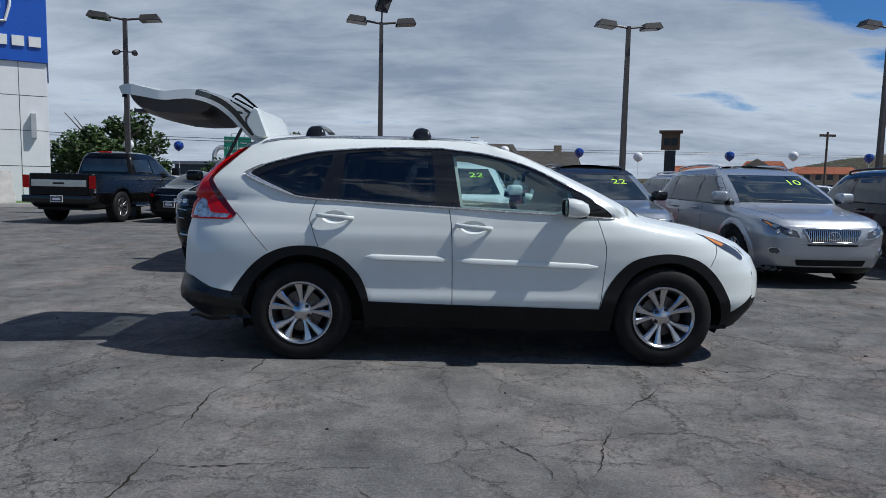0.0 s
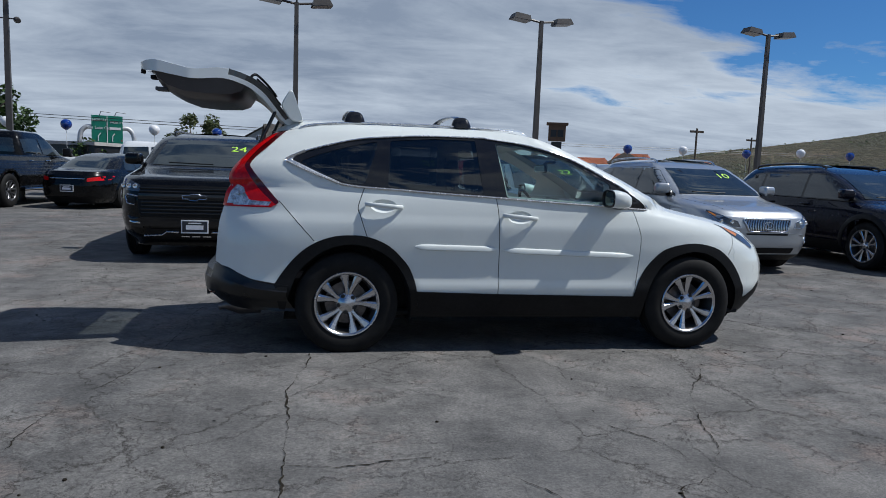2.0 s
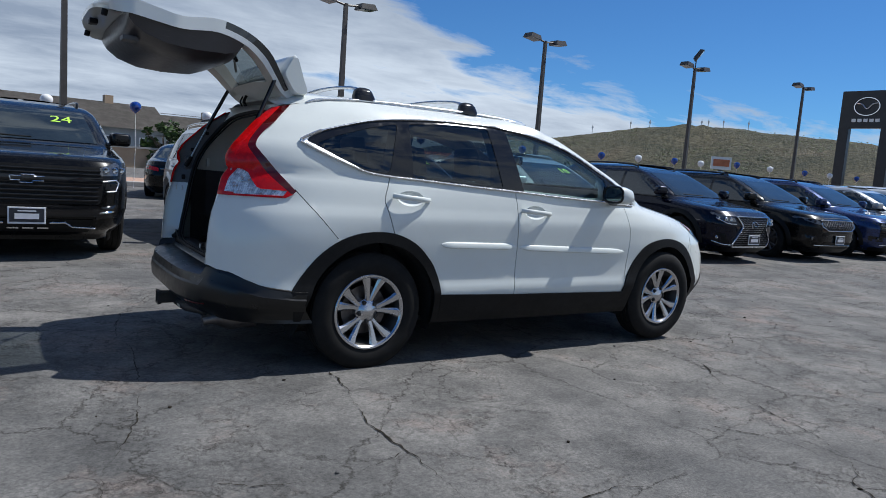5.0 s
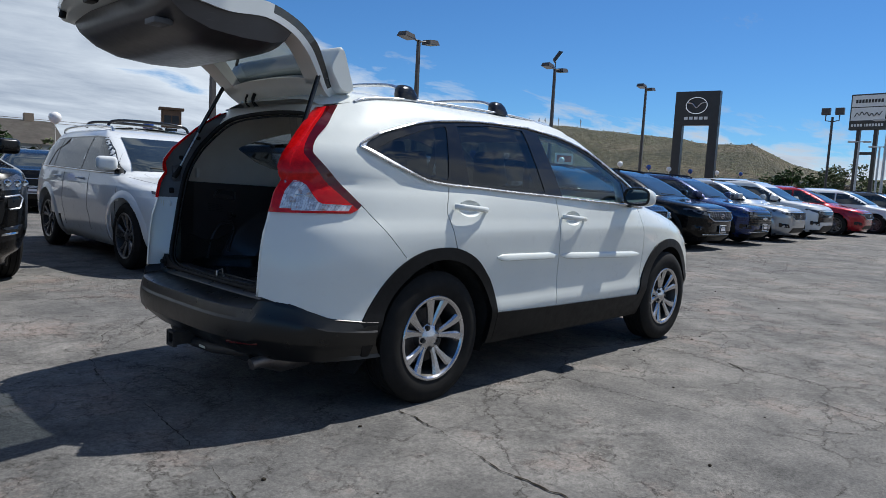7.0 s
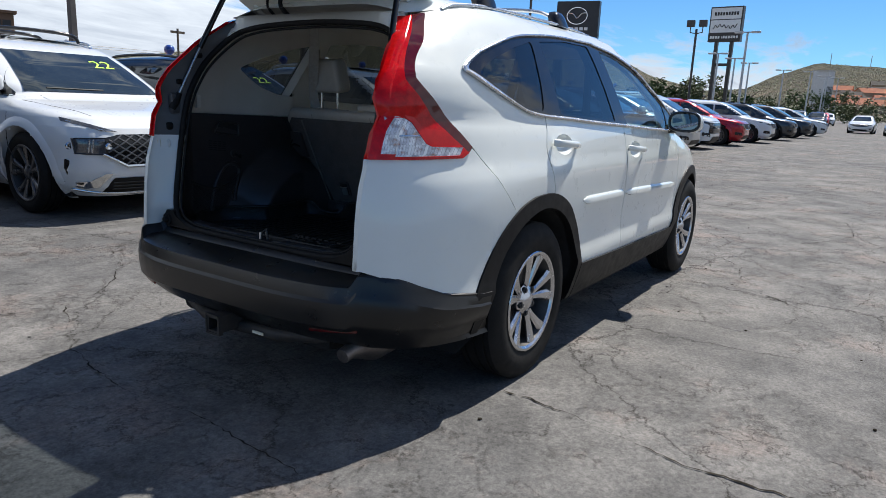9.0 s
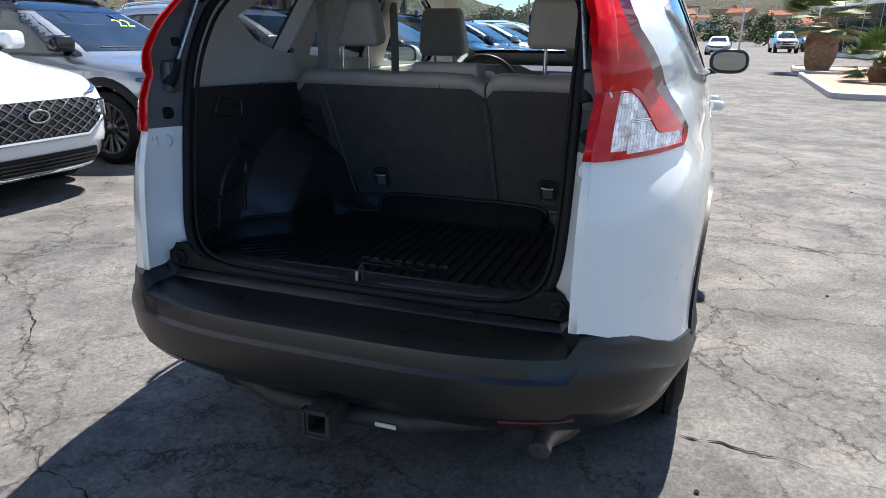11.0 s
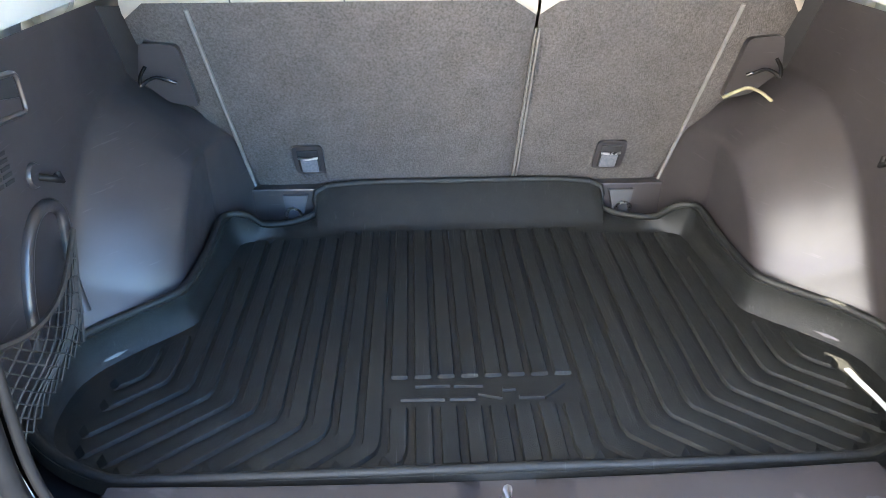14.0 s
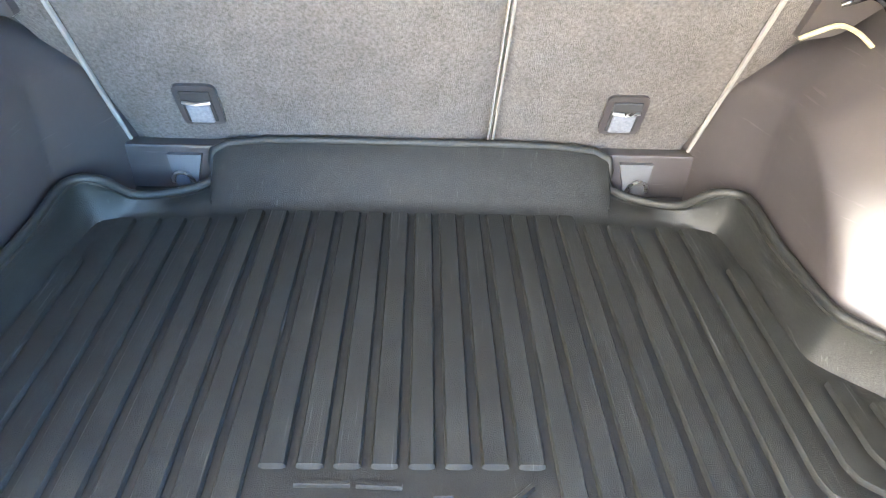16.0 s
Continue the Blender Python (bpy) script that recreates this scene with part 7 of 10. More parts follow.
def end_fn(skin, end, off):
    return lambda y, z: (float(skin.fore(y, z, end)) + end * off, y, z)


def dealer_plate(parent, centre, facing):
    """Black plate in a pale frame, its lettering as plain bars."""
    x, y, z = centre
    d = facing
    pl = part("plate_frame", bm_box(x - 0.006, x + 0.006, y - 0.165, y + 0.165, z - 0.085, z + 0.085, 0.004), M["plate_white"], parent)
    part("number_plate", bm_box(x + d * 0.006 - 0.003, x + d * 0.006 + 0.003, y - 0.15, y + 0.15, z - 0.065, z + 0.07, 0.002), M["plate"], pl)
    part("plate_bar", bm_box(x + d * 0.011 - 0.002, x + d * 0.011 + 0.002, y - 0.105, y + 0.105, z - 0.035, z + 0.020), M["plate_white"], pl)
    part("plate_bar", bm_box(x + d * 0.011 - 0.002, x + d * 0.011 + 0.002, y - 0.08, y + 0.08, z + 0.04, z + 0.052), M["plate_white"], pl)


def make_car(name, label, skin, paint, m, wb, tyre=0.36, rim=0.24, track=0.80, belt=1.10, roof=1.52, windows=(), cladding=True, alloy="dark_alloy", spokes=(5, True), grille="bars", rails=True, crossbars=False,
             year="", front=True, back=False, plate=True, hood_line=0.9, glass_m="car_glass", group="cars on the lot", trim="gloss_black", lamp_style="slim", fine=True, black_roof=False, ztop=None, wmat=None):
    car = thing(name, label, "car", m, group)
    H = ztop or skin.ztop
    windows = [[(min(x, 0.90 * float(skin.F(z))), z) for x, z in w_] for w_ in windows]
    ar = tyre + 0.055
    arches = [(x, tyre, ar + 0.015) for x in (-wb / 2, wb / 2)]
    shell(skin, 0.20 * H / 1.665, H, arches, "body", paint, car, 0.035 if fine else 0.06, 72 if fine else 48)
    if black_roof:
        shell(skin, roof - 0.01, H + 0.0, [], "roof", M["gloss_black"], car, 0.02).matrix_basis = Matrix.Translation((0, 0, 0.004))
    for sgn in (-1, 1):
        for x in (-wb / 2, wb / 2):
            ring = lambda r: [(x + r * math.cos(a), max(0.17, tyre + r * math.sin(a))) for a in np.linspace(math.radians(-28), math.radians(208), 22)]
            rows = [[side_fn(skin, sgn, o)(*p) for p in ring(r)] for r, o in ((ar + 0.095, -0.008), (ar + 0.08, 0.006), (ar + 0.005, 0.014), (ar - 0.005, -0.01), (ar - 0.005, -0.25))]
            part("wheel_arch", bm_grid(rows), M["black_plastic"] if cladding else paint, car, smooth=50)
            part("wheel_well", bm_prism(ring(ar - 0.006), sgn * (float(skin.W(0.6)) - 0.30), sgn * (float(skin.W(0.6)) - 0.31), "y"), M["well"], car)
            make_wheel(car, (x, sgn * (float(skin.W(0.5)) - 0.135), tyre), tyre, rim, 0.23, M[alloy], spokes[0], 0.42 if spokes[1] else 0.5, 0.25 if spokes[1] else 0.2, spokes[1], sgn, 9 * (1 if x < 0 else -1), 40 if fine else 24)
        if cladding:
            lo = 0.19 * H / 1.665
            patch("sill_cladding", [(-wb / 2 + ar, lo + 0.04), (wb / 2 - ar, lo + 0.04), (wb / 2 - ar - 0.02, lo + 0.22), (-wb / 2 + ar + 0.02, lo + 0.22)], side_fn(skin, sgn, 0.008), M["black_plastic"], car, 0.2)
        if fine and len(windows) == 3 and len(windows[0]) == 5:
            w0, w1, w2 = windows
            rim_ = w0[:3] + w1[:2] + w2[:4] + [w2[4], w2[5], w1[2], w1[3], w0[3], w0[4]]
            cx_, cz_ = np.mean([p[0] for p in rim_]), np.mean([p[1] for p in rim_])
            rim_ = [(x + 0.030 * np.sign(x - cx_) * min(1, abs(x - cx_) / 0.8), z + (0.020 if z > cz_ else -0.022)) for x, z in rim_]
            patch("window_surround", rim_, side_fn(skin, sgn, 0.003), M["gloss_black"], car, 0.10, "", 0.03)
        for k, poly in enumerate(windows):
            patch("side_window", poly, side_fn(skin, sgn, 0.006), M[glass_m], car, 0.10, "dark side glass", 0.03)
        xs_ = [p[0] for w_ in windows for p in w_]
        if windows and fine:
            part("belt_strip", bm_tube([side_fn(skin, sgn, 0.010)(x, float(np.interp(x, (min(xs_), max(xs_)), (belt + 0.035, belt - 0.02)))) for x in np.linspace(min(xs_) + 0.1, max(xs_) - 0.02, 14)], 0.008, 6), M[trim], car, smooth=60)
            for hx in (max(xs_) - 1.05, max(xs_) - 1.95):
                hz = belt - 0.10
                part("door_handle", bm_tube([side_fn(skin, sgn, o)(hx + d, hz) for d, o in ((-0.11, 0.0), (-0.09, 0.03), (0, 0.038), (0.09, 0.03), (0.11, 0.0))], 0.013, 8), paint, car, smooth=60)
            for sx in (max(xs_) - 0.78, max(xs_) - 1.72, max(xs_) + 0.12):
                part("door_gap", bm_tube([side_fn(skin, sgn, -0.0005)(sx + (0.05 if z < 0.6 else 0), z) for z in np.linspace(belt - 0.01, 0.36 * H / 1.665, 10)], 0.0035, 4), M["gap"], car)
            mx = max(xs_) - 0.12
            yb = float(skin.side(mx, belt + 0.05))
            part("door_mirror", bm_xf(bm_box(-0.085, 0.085, -0.115, 0.115, -0.080, 0.080, 0.062, 5), Matrix.Translation((mx, sgn * (yb + 0.14), belt + 0.10)) @ pose(0, 0, 0, 0, 0, sgn * 14)), M["gloss_black"] if black_roof else paint, car, smooth=50)
            part("mirror_foot", bm_tube([(mx, sgn * (yb - 0.02), belt + 0.02), (mx, sgn * (yb + 0.08), belt + 0.05)], 0.022, 8), M["gloss_black"], car, smooth=60)
        if rails:
            zr = roof + 0.055
            x1, x0 = float(skin.F(zr)) * 0.72 - 0.05, float(skin.R(zr)) * 0.86
            yr = float(skin.W(zr)) * 0.86
            pts = smooth_line([(x0, sgn * yr, zr + 0.01), (x0 + 0.12, sgn * yr, zr + 0.075), ((x0 + x1) / 2, sgn * yr, zr + 0.105), (x1 - 0.12, sgn * yr, zr + 0.075), (x1, sgn * yr, zr + 0.005)], 5)
            part("roof_rail", bm_tube(pts, 0.018, 8), M["chrome"] if rails == "bright" else M["gloss_black"], car, smooth=60)
    if crossbars:
        for x in (-0.95, -0.15):
            zt = roof + 0.235
            yr = float(skin.W(roof + 0.055)) * 0.84
            part("crossbar", bm_tube(smooth_line([(x, -yr, zt - 0.10), (x, -yr + 0.05, zt - 0.03), (x, -yr * 0.5, zt), (x, yr * 0.5, zt), (x, yr - 0.05, zt - 0.03), (x, yr, zt - 0.10)], 4), 0.02, 8), M["gloss_black"], car, smooth=60)
    k = H / 1.665
    bw, tw = float(skin.W(belt + 0.04)) * 0.80, float(skin.W(roof)) * 0.82
    wl = belt + 0.0 if belt else 1.1
    ws = quad_patch("windscreen", [(-bw, wl + 0.03), (bw, wl + 0.03), (tw, roof - 0.01), (-tw, roof - 0.01)], end_fn(skin, 1, 0.014), M[glass_m], car, "dark reflective windscreen")
    if back:
        quad_patch("rear_window", [(-bw * 0.9, wl + 0.06), (bw * 0.9, wl + 0.06), (tw * 0.9, roof - 0.03), (-tw * 0.9, roof - 0.03)], end_fn(skin, -1, 0.010), M[glass_m], car, "dark rear window")
    if year:
        zc = roof - 0.12
        xc, yc = float(skin.fore(tw * 0.62, zc, 1)) + 0.012, tw * 0.62
        slope = math.atan2(float(skin.fore(tw * 0.62, zc - 0.1, 1)) - float(skin.fore(tw * 0.62, zc + 0.1, 1)), 0.2)
        letters(year, 0.24, M["neon"], ws, Matrix.Translation((xc, yc, zc)) @ Matrix.Rotation(math.pi / 2, 4, 'Z') @ Matrix.Rotation(math.pi / 2 - slope, 4, 'X'), 0.003, name="year_sticker")
    part("wiper_blade", bm_tube([end_fn(skin, 1, 0.018)(y, wl + 0.055 + 0.02 * abs(y)) for y in np.linspace(-bw * 0.7, bw * 0.1, 6)], 0.008, 5), M["black_plastic"], car)
    fw = float(skin.W(0.6 * k)) * 0.94
    E = lambda o: end_fn(skin, 1, o)
    if front:
        hz = hood_line * k
        # shut line of the hood, bumper break, lower intake
        part("hood_gap", bm_tube([E(0.001)(y, hz * 0.955 - 0.02 * abs(y) / fw) for y in np.linspace(-fw * 0.72, fw * 0.72, 15)], 0.005, 4), M["gap"], car)
        patch("lower_intake", [(-fw * 0.62, 0.27 * k), (fw * 0.62, 0.27 * k), (fw * 0.55, 0.40 * k), (-fw * 0.55, 0.40 * k)], E(0.006), M["black_plastic"], car, 0.15, "", 0.03)
        if cladding:
            patch("chin", [(-fw * 0.80, 0.19 * k), (fw * 0.80, 0.19 * k), (fw * 0.84, 0.275 * k), (-fw * 0.84, 0.275 * k)], E(0.006), M["black_plastic"], car, 0.15)
        if grille == "bars":
            gw, g0, g1 = fw * 0.42, 0.60 * k, 0.76 * k
            gp = [(-gw * 0.86, g0), (gw * 0.86, g0), (gw, g1), (-gw, g1)]
        elif grille == "spindle":
            gw, g0, g1 = fw * 0.50, 0.36 * k, 0.80 * k
            gp = [(-gw * 1.0, g0), (gw * 1.0, g0), (gw * 0.55, g0 + 0.28 * k), (gw * 0.85, g1), (-gw * 0.85, g1), (-gw * 0.55, g0 + 0.28 * k)]
        elif grille == "wide":
            gw, g0, g1 = fw * 0.66, 0.62 * k, 0.82 * k
            gp = [(-gw * 0.7, g0), (gw * 0.7, g0), (gw, g0 + 0.08), (gw, g1), (-gw, g1), (-gw, g0 + 0.08)]
        else:
            gw, g0, g1 = fw * 0.80, 0.50 * k, 0.80 * k
            gp = [(-gw, g0), (gw, g0), (gw, g1), (-gw, g1)]
        gr_ = patch("grille", gp, E(0.006), M["gloss_black"], car, 0.12, "", 0.02)
        frame_c = [E(0.012)(y, z) for y, z in densify(gp + [gp[0]], 0.08, False)]
        part("grille_frame", bm_tube(frame_c, 0.010 if grille != "big" else 0.006, 6, cap=False), M["chrome"] if grille != "big" else M["gloss_black"], gr_, smooth=60)
        if grille == "bars":
            for y in np.linspace(-gw * 0.85, gw * 0.85, 22):
                part("grille_bar", bm_tube([E(0.012)(y, z) for z in np.linspace(g0 + 0.012, g1 - 0.012, 4)], 0.006, 4), M["chrome"], gr_)
        elif grille == "wide":
            # diamond mesh of crossing bars
            for j in range(-14, 15):
                for lean in (-1, 1):
                    run = [(j * gw / 7 + lean * (z - g0) * 1.1, z) for z in np.linspace(g0 + 0.006, g1 - 0.006, 9)]
                    run = [q for q in run if inside_poly(q[0], q[1], gp)]
                    if len(run) > 2:
                        part("grille_bar", bm_tube([E(0.011)(y, z) for y, z in run], 0.0055, 4), M["dark_alloy"], gr_)
        else:
            for z in np.arange(g0 + 0.045, g1 - 0.01, 0.055):
                inn = [y for y in np.linspace(-gw, gw, 31) if inside_poly(y, z, gp)]
                if len(inn) > 2:
                    part("grille_bar", bm_tube([E(0.010)(y, z) for y in np.linspace(inn[0], inn[-1], 13)], 0.007, 4), M["dark_alloy"] if grille == "spindle" else M["black_plastic"], gr_)
        bz_ = (g0 + g1) / 2 + (0.03 if grille == "spindle" else 0)
        if grille == "big":
            part("emblem", bm_xf(bm_box(-0.006, 0.006, -0.15, 0.15, -0.024, 0.024, 0.006), Matrix.Translation(E(0.02)(0, bz_))), M["chrome"], gr_)
            part("emblem_centre", bm_xf(bm_box(-0.008, 0.008, -0.055, 0.055, -0.042, 0.042, 0.008), Matrix.Translation(E(0.02)(0, bz_))), M["chrome"], gr_)
        else:
            part("emblem", bm_xf(bm_tube([(0, 0.075 * math.cos(a), 0.052 * math.sin(a)) for a in np.linspace(0, 2 * math.pi, 25)], 0.007, 6, cap=False), Matrix.Translation(E(0.022)(0, bz_))), M["chrome"], gr_, smooth=60)
            part("emblem_stroke", bm_xf(bm_box(-0.005, 0.005, -0.045, 0.045, -0.010, 0.006, 0.003), Matrix.Translation(E(0.022)(0, bz_))), M["chrome"], gr_)
        for s in (-1, 1):
            if lamp_style == "slim":
                hp = [(s * fw * 0.56, 0.715 * k), (s * fw * 0.80, 0.745 * k), (s * fw * 0.985, 0.83 * k), (s * fw * 0.96, 0.87 * k), (s * fw * 0.75, 0.815 * k), (s * fw * 0.54, 0.765 * k)]
            elif lamp_style == "block":
                hp = [(s * fw * 0.64, 0.575 * k), (s * fw * 0.97, 0.575 * k), (s * fw * 0.97, 0.69 * k), (s * fw * 0.64, 0.69 * k)]
            else:
                hp = [(s * fw * 0.74, 0.66 * k), (s * fw * 0.98, 0.68 * k), (s * fw * 0.99, 0.80 * k), (s * fw * 0.74, 0.79 * k)]
            hl_ = patch("headlamp", hp, E(0.010), M["head_lens"], car, 0.07, "clear headlamp", 0.015)
            cy, cz = sum(p[0] for p in hp) / len(hp), sum(p[1] for p in hp) / len(hp)
            for q in (-0.10, 0.02):
                part("lamp_bowl", bm_xf(lathe([(0.0, -0.012), (0.022, -0.012), (0.030, 0.0)], 14), Matrix.Translation(E(0.012)(cy + s * q, cz)) @ pose(0, 0, 0, 0, 0, 90)), M["gloss_black"], hl_, smooth=50)
            if lamp_style == "block":
                part("lamp_rim", bm_tube([E(0.013)(y, z) for y, z in densify(hp + [hp[0]], 0.05, False)], 0.006, 6, cap=False), M["gloss_black"], hl_, smooth=60)
                for q in (0.0, 0.05):
                    part("light_guide", bm_tube([E(0.014)(cy + s * (q - 0.02), cz - 0.05 * k), E(0.014)(cy + s * (q + 0.0), cz + 0.05 * k)], 0.009, 6), M["chrome"], hl_, smooth=60)
                patch("running_light", [(s * fw * 0.50, 0.80 * k), (s * fw * 0.92, 0.855 * k), (s * fw * 0.90, 0.885 * k), (s * fw * 0.50, 0.815 * k)], E(0.010), M["gloss_black"], car, 0.08)
                patch("air_slot", [(s * fw * 0.93, 0.36 * k), (s * fw * 0.965, 0.50 * k), (s * fw * 0.985, 0.49 * k), (s * fw * 0.955, 0.36 * k)], E(0.006), M["gloss_black"], car, 0.08)
                part("chrome_blade", bm_tube([E(0.014)(s * y, z) for y, z in ((fw * 0.98, 0.300 * k), (fw * 0.82, 0.295 * k), (fw * 0.72, 0.335 * k), (fw * 0.62, 0.365 * k), (fw * 0.57, 0.37 * k))], 0.024, 8), M["chrome"], car, smooth=60)
            else:
                patch("fog_pocket", [(s * fw * 0.70, 0.40 * k), (s * fw * 0.92, 0.42 * k), (s * fw * 0.93, 0.53 * k), (s * fw * 0.74, 0.50 * k)], E(0.005), M["gloss_black"] if grille != "bars" else paint, car, 0.08, "", 0.02)
                part("fog_lamp", bm_xf(lathe([(0.0, -0.012), (0.03, -0.012), (0.036, 0.0)], 14), Matrix.Translation(E(0.012)(s * fw * 0.82, 0.47 * k)) @ pose(0, 0, 0, 0, 0, 90)), M["head_lens"], car, smooth=50)
        if plate:
            dealer_plate(car, E(0.03)(0, 0.45 * k), 1)
            part("chrome_chin", bm_tube([E(0.014)(y, 0.335 * k) for y in np.linspace(-fw * 0.75, fw * 0.75, 15)], 0.008, 6), M["chrome"], car, smooth=60)
    if back:
        B = lambda o: end_fn(skin, -1, o)
        for s in (-1, 1):
            patch("tail_lamp", [(s * fw * 0.55, 0.80 * k), (s * fw * 0.97, 0.86 * k), (s * fw * 0.98, 0.98 * k), (s * fw * 0.55, 0.90 * k)], B(0.008), M["red_lens"], car, 0.08, "red tail lamp", 0.02)
        dealer_plate(car, B(0.02)(0, 0.60 * k), -1)
        patch("rear_valance", [(-fw * 0.85, 0.18 * k), (fw * 0.85, 0.18 * k), (fw * 0.85, 0.36 * k), (-fw * 0.85, 0.36 * k)], B(0.006), M["black_plastic"], car, 0.15)
        part("boot_trim", bm_tube([B(0.012)(y, 0.88 * k) for y in np.linspace(-fw * 0.5, fw * 0.5, 9)], 0.010, 6), M["chrome"], car, smooth=60)
    part("underbody", bm_box(-wb / 2 - 0.5, wb / 2 + 0.5, -float(skin.W(0.5)) * 0.8, float(skin.W(0.5)) * 0.8, 0.19 * k, 0.26 * k), M["well"], car)
    return car


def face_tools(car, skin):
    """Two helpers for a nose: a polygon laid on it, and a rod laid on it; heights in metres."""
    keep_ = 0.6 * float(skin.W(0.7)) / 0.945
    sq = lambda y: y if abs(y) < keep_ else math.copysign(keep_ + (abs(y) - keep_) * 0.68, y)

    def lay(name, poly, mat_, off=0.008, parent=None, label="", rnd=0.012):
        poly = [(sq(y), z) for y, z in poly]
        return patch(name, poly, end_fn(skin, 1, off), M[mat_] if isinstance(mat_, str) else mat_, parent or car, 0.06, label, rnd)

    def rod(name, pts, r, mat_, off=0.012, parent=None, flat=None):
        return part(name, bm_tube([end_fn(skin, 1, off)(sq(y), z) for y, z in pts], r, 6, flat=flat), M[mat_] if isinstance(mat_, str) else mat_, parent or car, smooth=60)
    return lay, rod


def lamp_innards(hl, skin, cy, cz, s, n=2, step=0.10):
    """Projector bowls with bright rims behind a headlamp lens."""
    for k in range(n):
        c = end_fn(skin, 1, 0.014)(cy + s * step * (k - (n - 1) / 2), cz)
        part("lamp_bowl", bm_xf(lathe([(0.0, -0.006), (0.024, -0.010), (0.030, -0.004), (0.034, 0.004)], 16), Matrix.Translation(c) @ pose(0, 0, 0, 0, 0, 90)), M["chrome"], hl, smooth=50)


def hood_lines(car, skin, paint, y0, y1, x0, x1):
    """Soft pressed ridges along the hood and the cut between hood and fender."""
    for s in (-1, 1):
        for r, dy, m_ in ((0.010, 0.0, paint), (0.004, 0.19, M["gap"])):
            pts = []
            for i in range(13):
                t = i / 12
                x, y = x0 + (x1 - x0) * t, s * (y0 + dy + (y1 - y0) * t)
                pts.append((x, y, float(skin.top(x, y)) - (0.006 if dy == 0 else 0.002)))
            part("hood_ridge" if dy == 0 else "hood_cut", bm_tube(pts, r, 6), m_, car, smooth=60)


def big_suv_face(car, skin):
    """Blacked-out upright face: bar grille, bow-shaped emblem, corner light guides, plated bumper."""
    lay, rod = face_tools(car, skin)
    g = lay("grille", [(-0.66, 0.60), (0.66, 0.60), (0.70, 0.70), (0.70, 0.99), (-0.70, 0.99), (-0.70, 0.70)], "black_plastic", 0.006, None, "blacked-out bar grille", 0.03)
    for z in (0.64, 0.685, 0.73, 0.775):
        rod("grille_bar", [(y, z) for y in np.linspace(-0.64, 0.64, 13)], 0.011, "gloss_black", 0.012, g)
    rod("grille_beam", [(y, 0.845) for y in np.linspace(-0.69, 0.69, 15)], 0.03, "gloss_black", 0.016, g, (0.012, 0.042))
    for z in (0.91, 0.95):
        rod("grille_bar", [(y, z) for y in np.linspace(-0.67, 0.67, 13)], 0.010, "gloss_black", 0.012, g)
    bow = [(-0.15, 0.868), (-0.055, 0.868), (-0.05, 0.885), (0.06, 0.885), (0.065, 0.868), (0.15, 0.868), (0.14, 0.825), (0.05, 0.825), (0.045, 0.805), (-0.065, 0.805), (-0.06, 0.825), (-0.14, 0.825)]
    rod("emblem", bow + [bow[0]], 0.007, "chrome", 0.046, g)
    for s in (-1, 1):
        hl = lay("headlamp", [(s * 0.66, 0.90), (s * 0.93, 0.91), (s * 0.965, 1.02), (s * 0.90, 1.05), (s * 0.66, 0.985)], "head_lens", 0.008, None, "smoked headlamp")
        lamp_innards(hl, skin, s * 0.80, 0.965, s, 3, 0.085)
        rod("light_guide", [(s * 0.70, 0.845), (s * 0.90, 0.86), (s * 0.945, 0.83), (s * 0.90, 0.745), (s * 0.76, 0.735)], 0.010, "bright_trim", 0.010)
        lay("corner_pocket", [(s * 0.74, 0.755), (s * 0.89, 0.76), (s * 0.92, 0.82), (s * 0.74, 0.825)], "black_plastic", 0.006)
        lay("bumper_end", [(s * 0.62, 0.44), (s * 0.95, 0.47), (s * 0.95, 0.60), (s * 0.66, 0.57)], "gloss_black", 0.010)
        rod("skid_trim", [(s * 0.20, 0.40), (s * 0.34, 0.405), (s * 0.40, 0.36), (s * 0.62, 0.345)], 0.012, "bright_trim", 0.016)
        lay("fog_slot", [(s * 0.66, 0.50), (s * 0.88, 0.515), (s * 0.88, 0.535), (s * 0.66, 0.52)], "chrome", 0.014, None, "", 0.006)
    lay("bumper_bar", [(-0.64, 0.47), (0.64, 0.47), (0.66, 0.585), (-0.66, 0.585)], "gloss_black", 0.014)
    lay("lower_intake", [(-0.56, 0.30), (0.56, 0.30), (0.60, 0.44), (-0.60, 0.44)], "black_plastic", 0.008)
    for k in range(3):
        lay("skid_slot", [(-0.17 + k * 0.13, 0.335), (-0.07 + k * 0.13, 0.335), (-0.07 + k * 0.13, 0.350), (-0.17 + k * 0.13, 0.350)], "bright_trim", 0.014, None, "", 0.004)
    dealer_plate(car, end_fn(skin, 1, 0.035)(0, 0.475), 1)


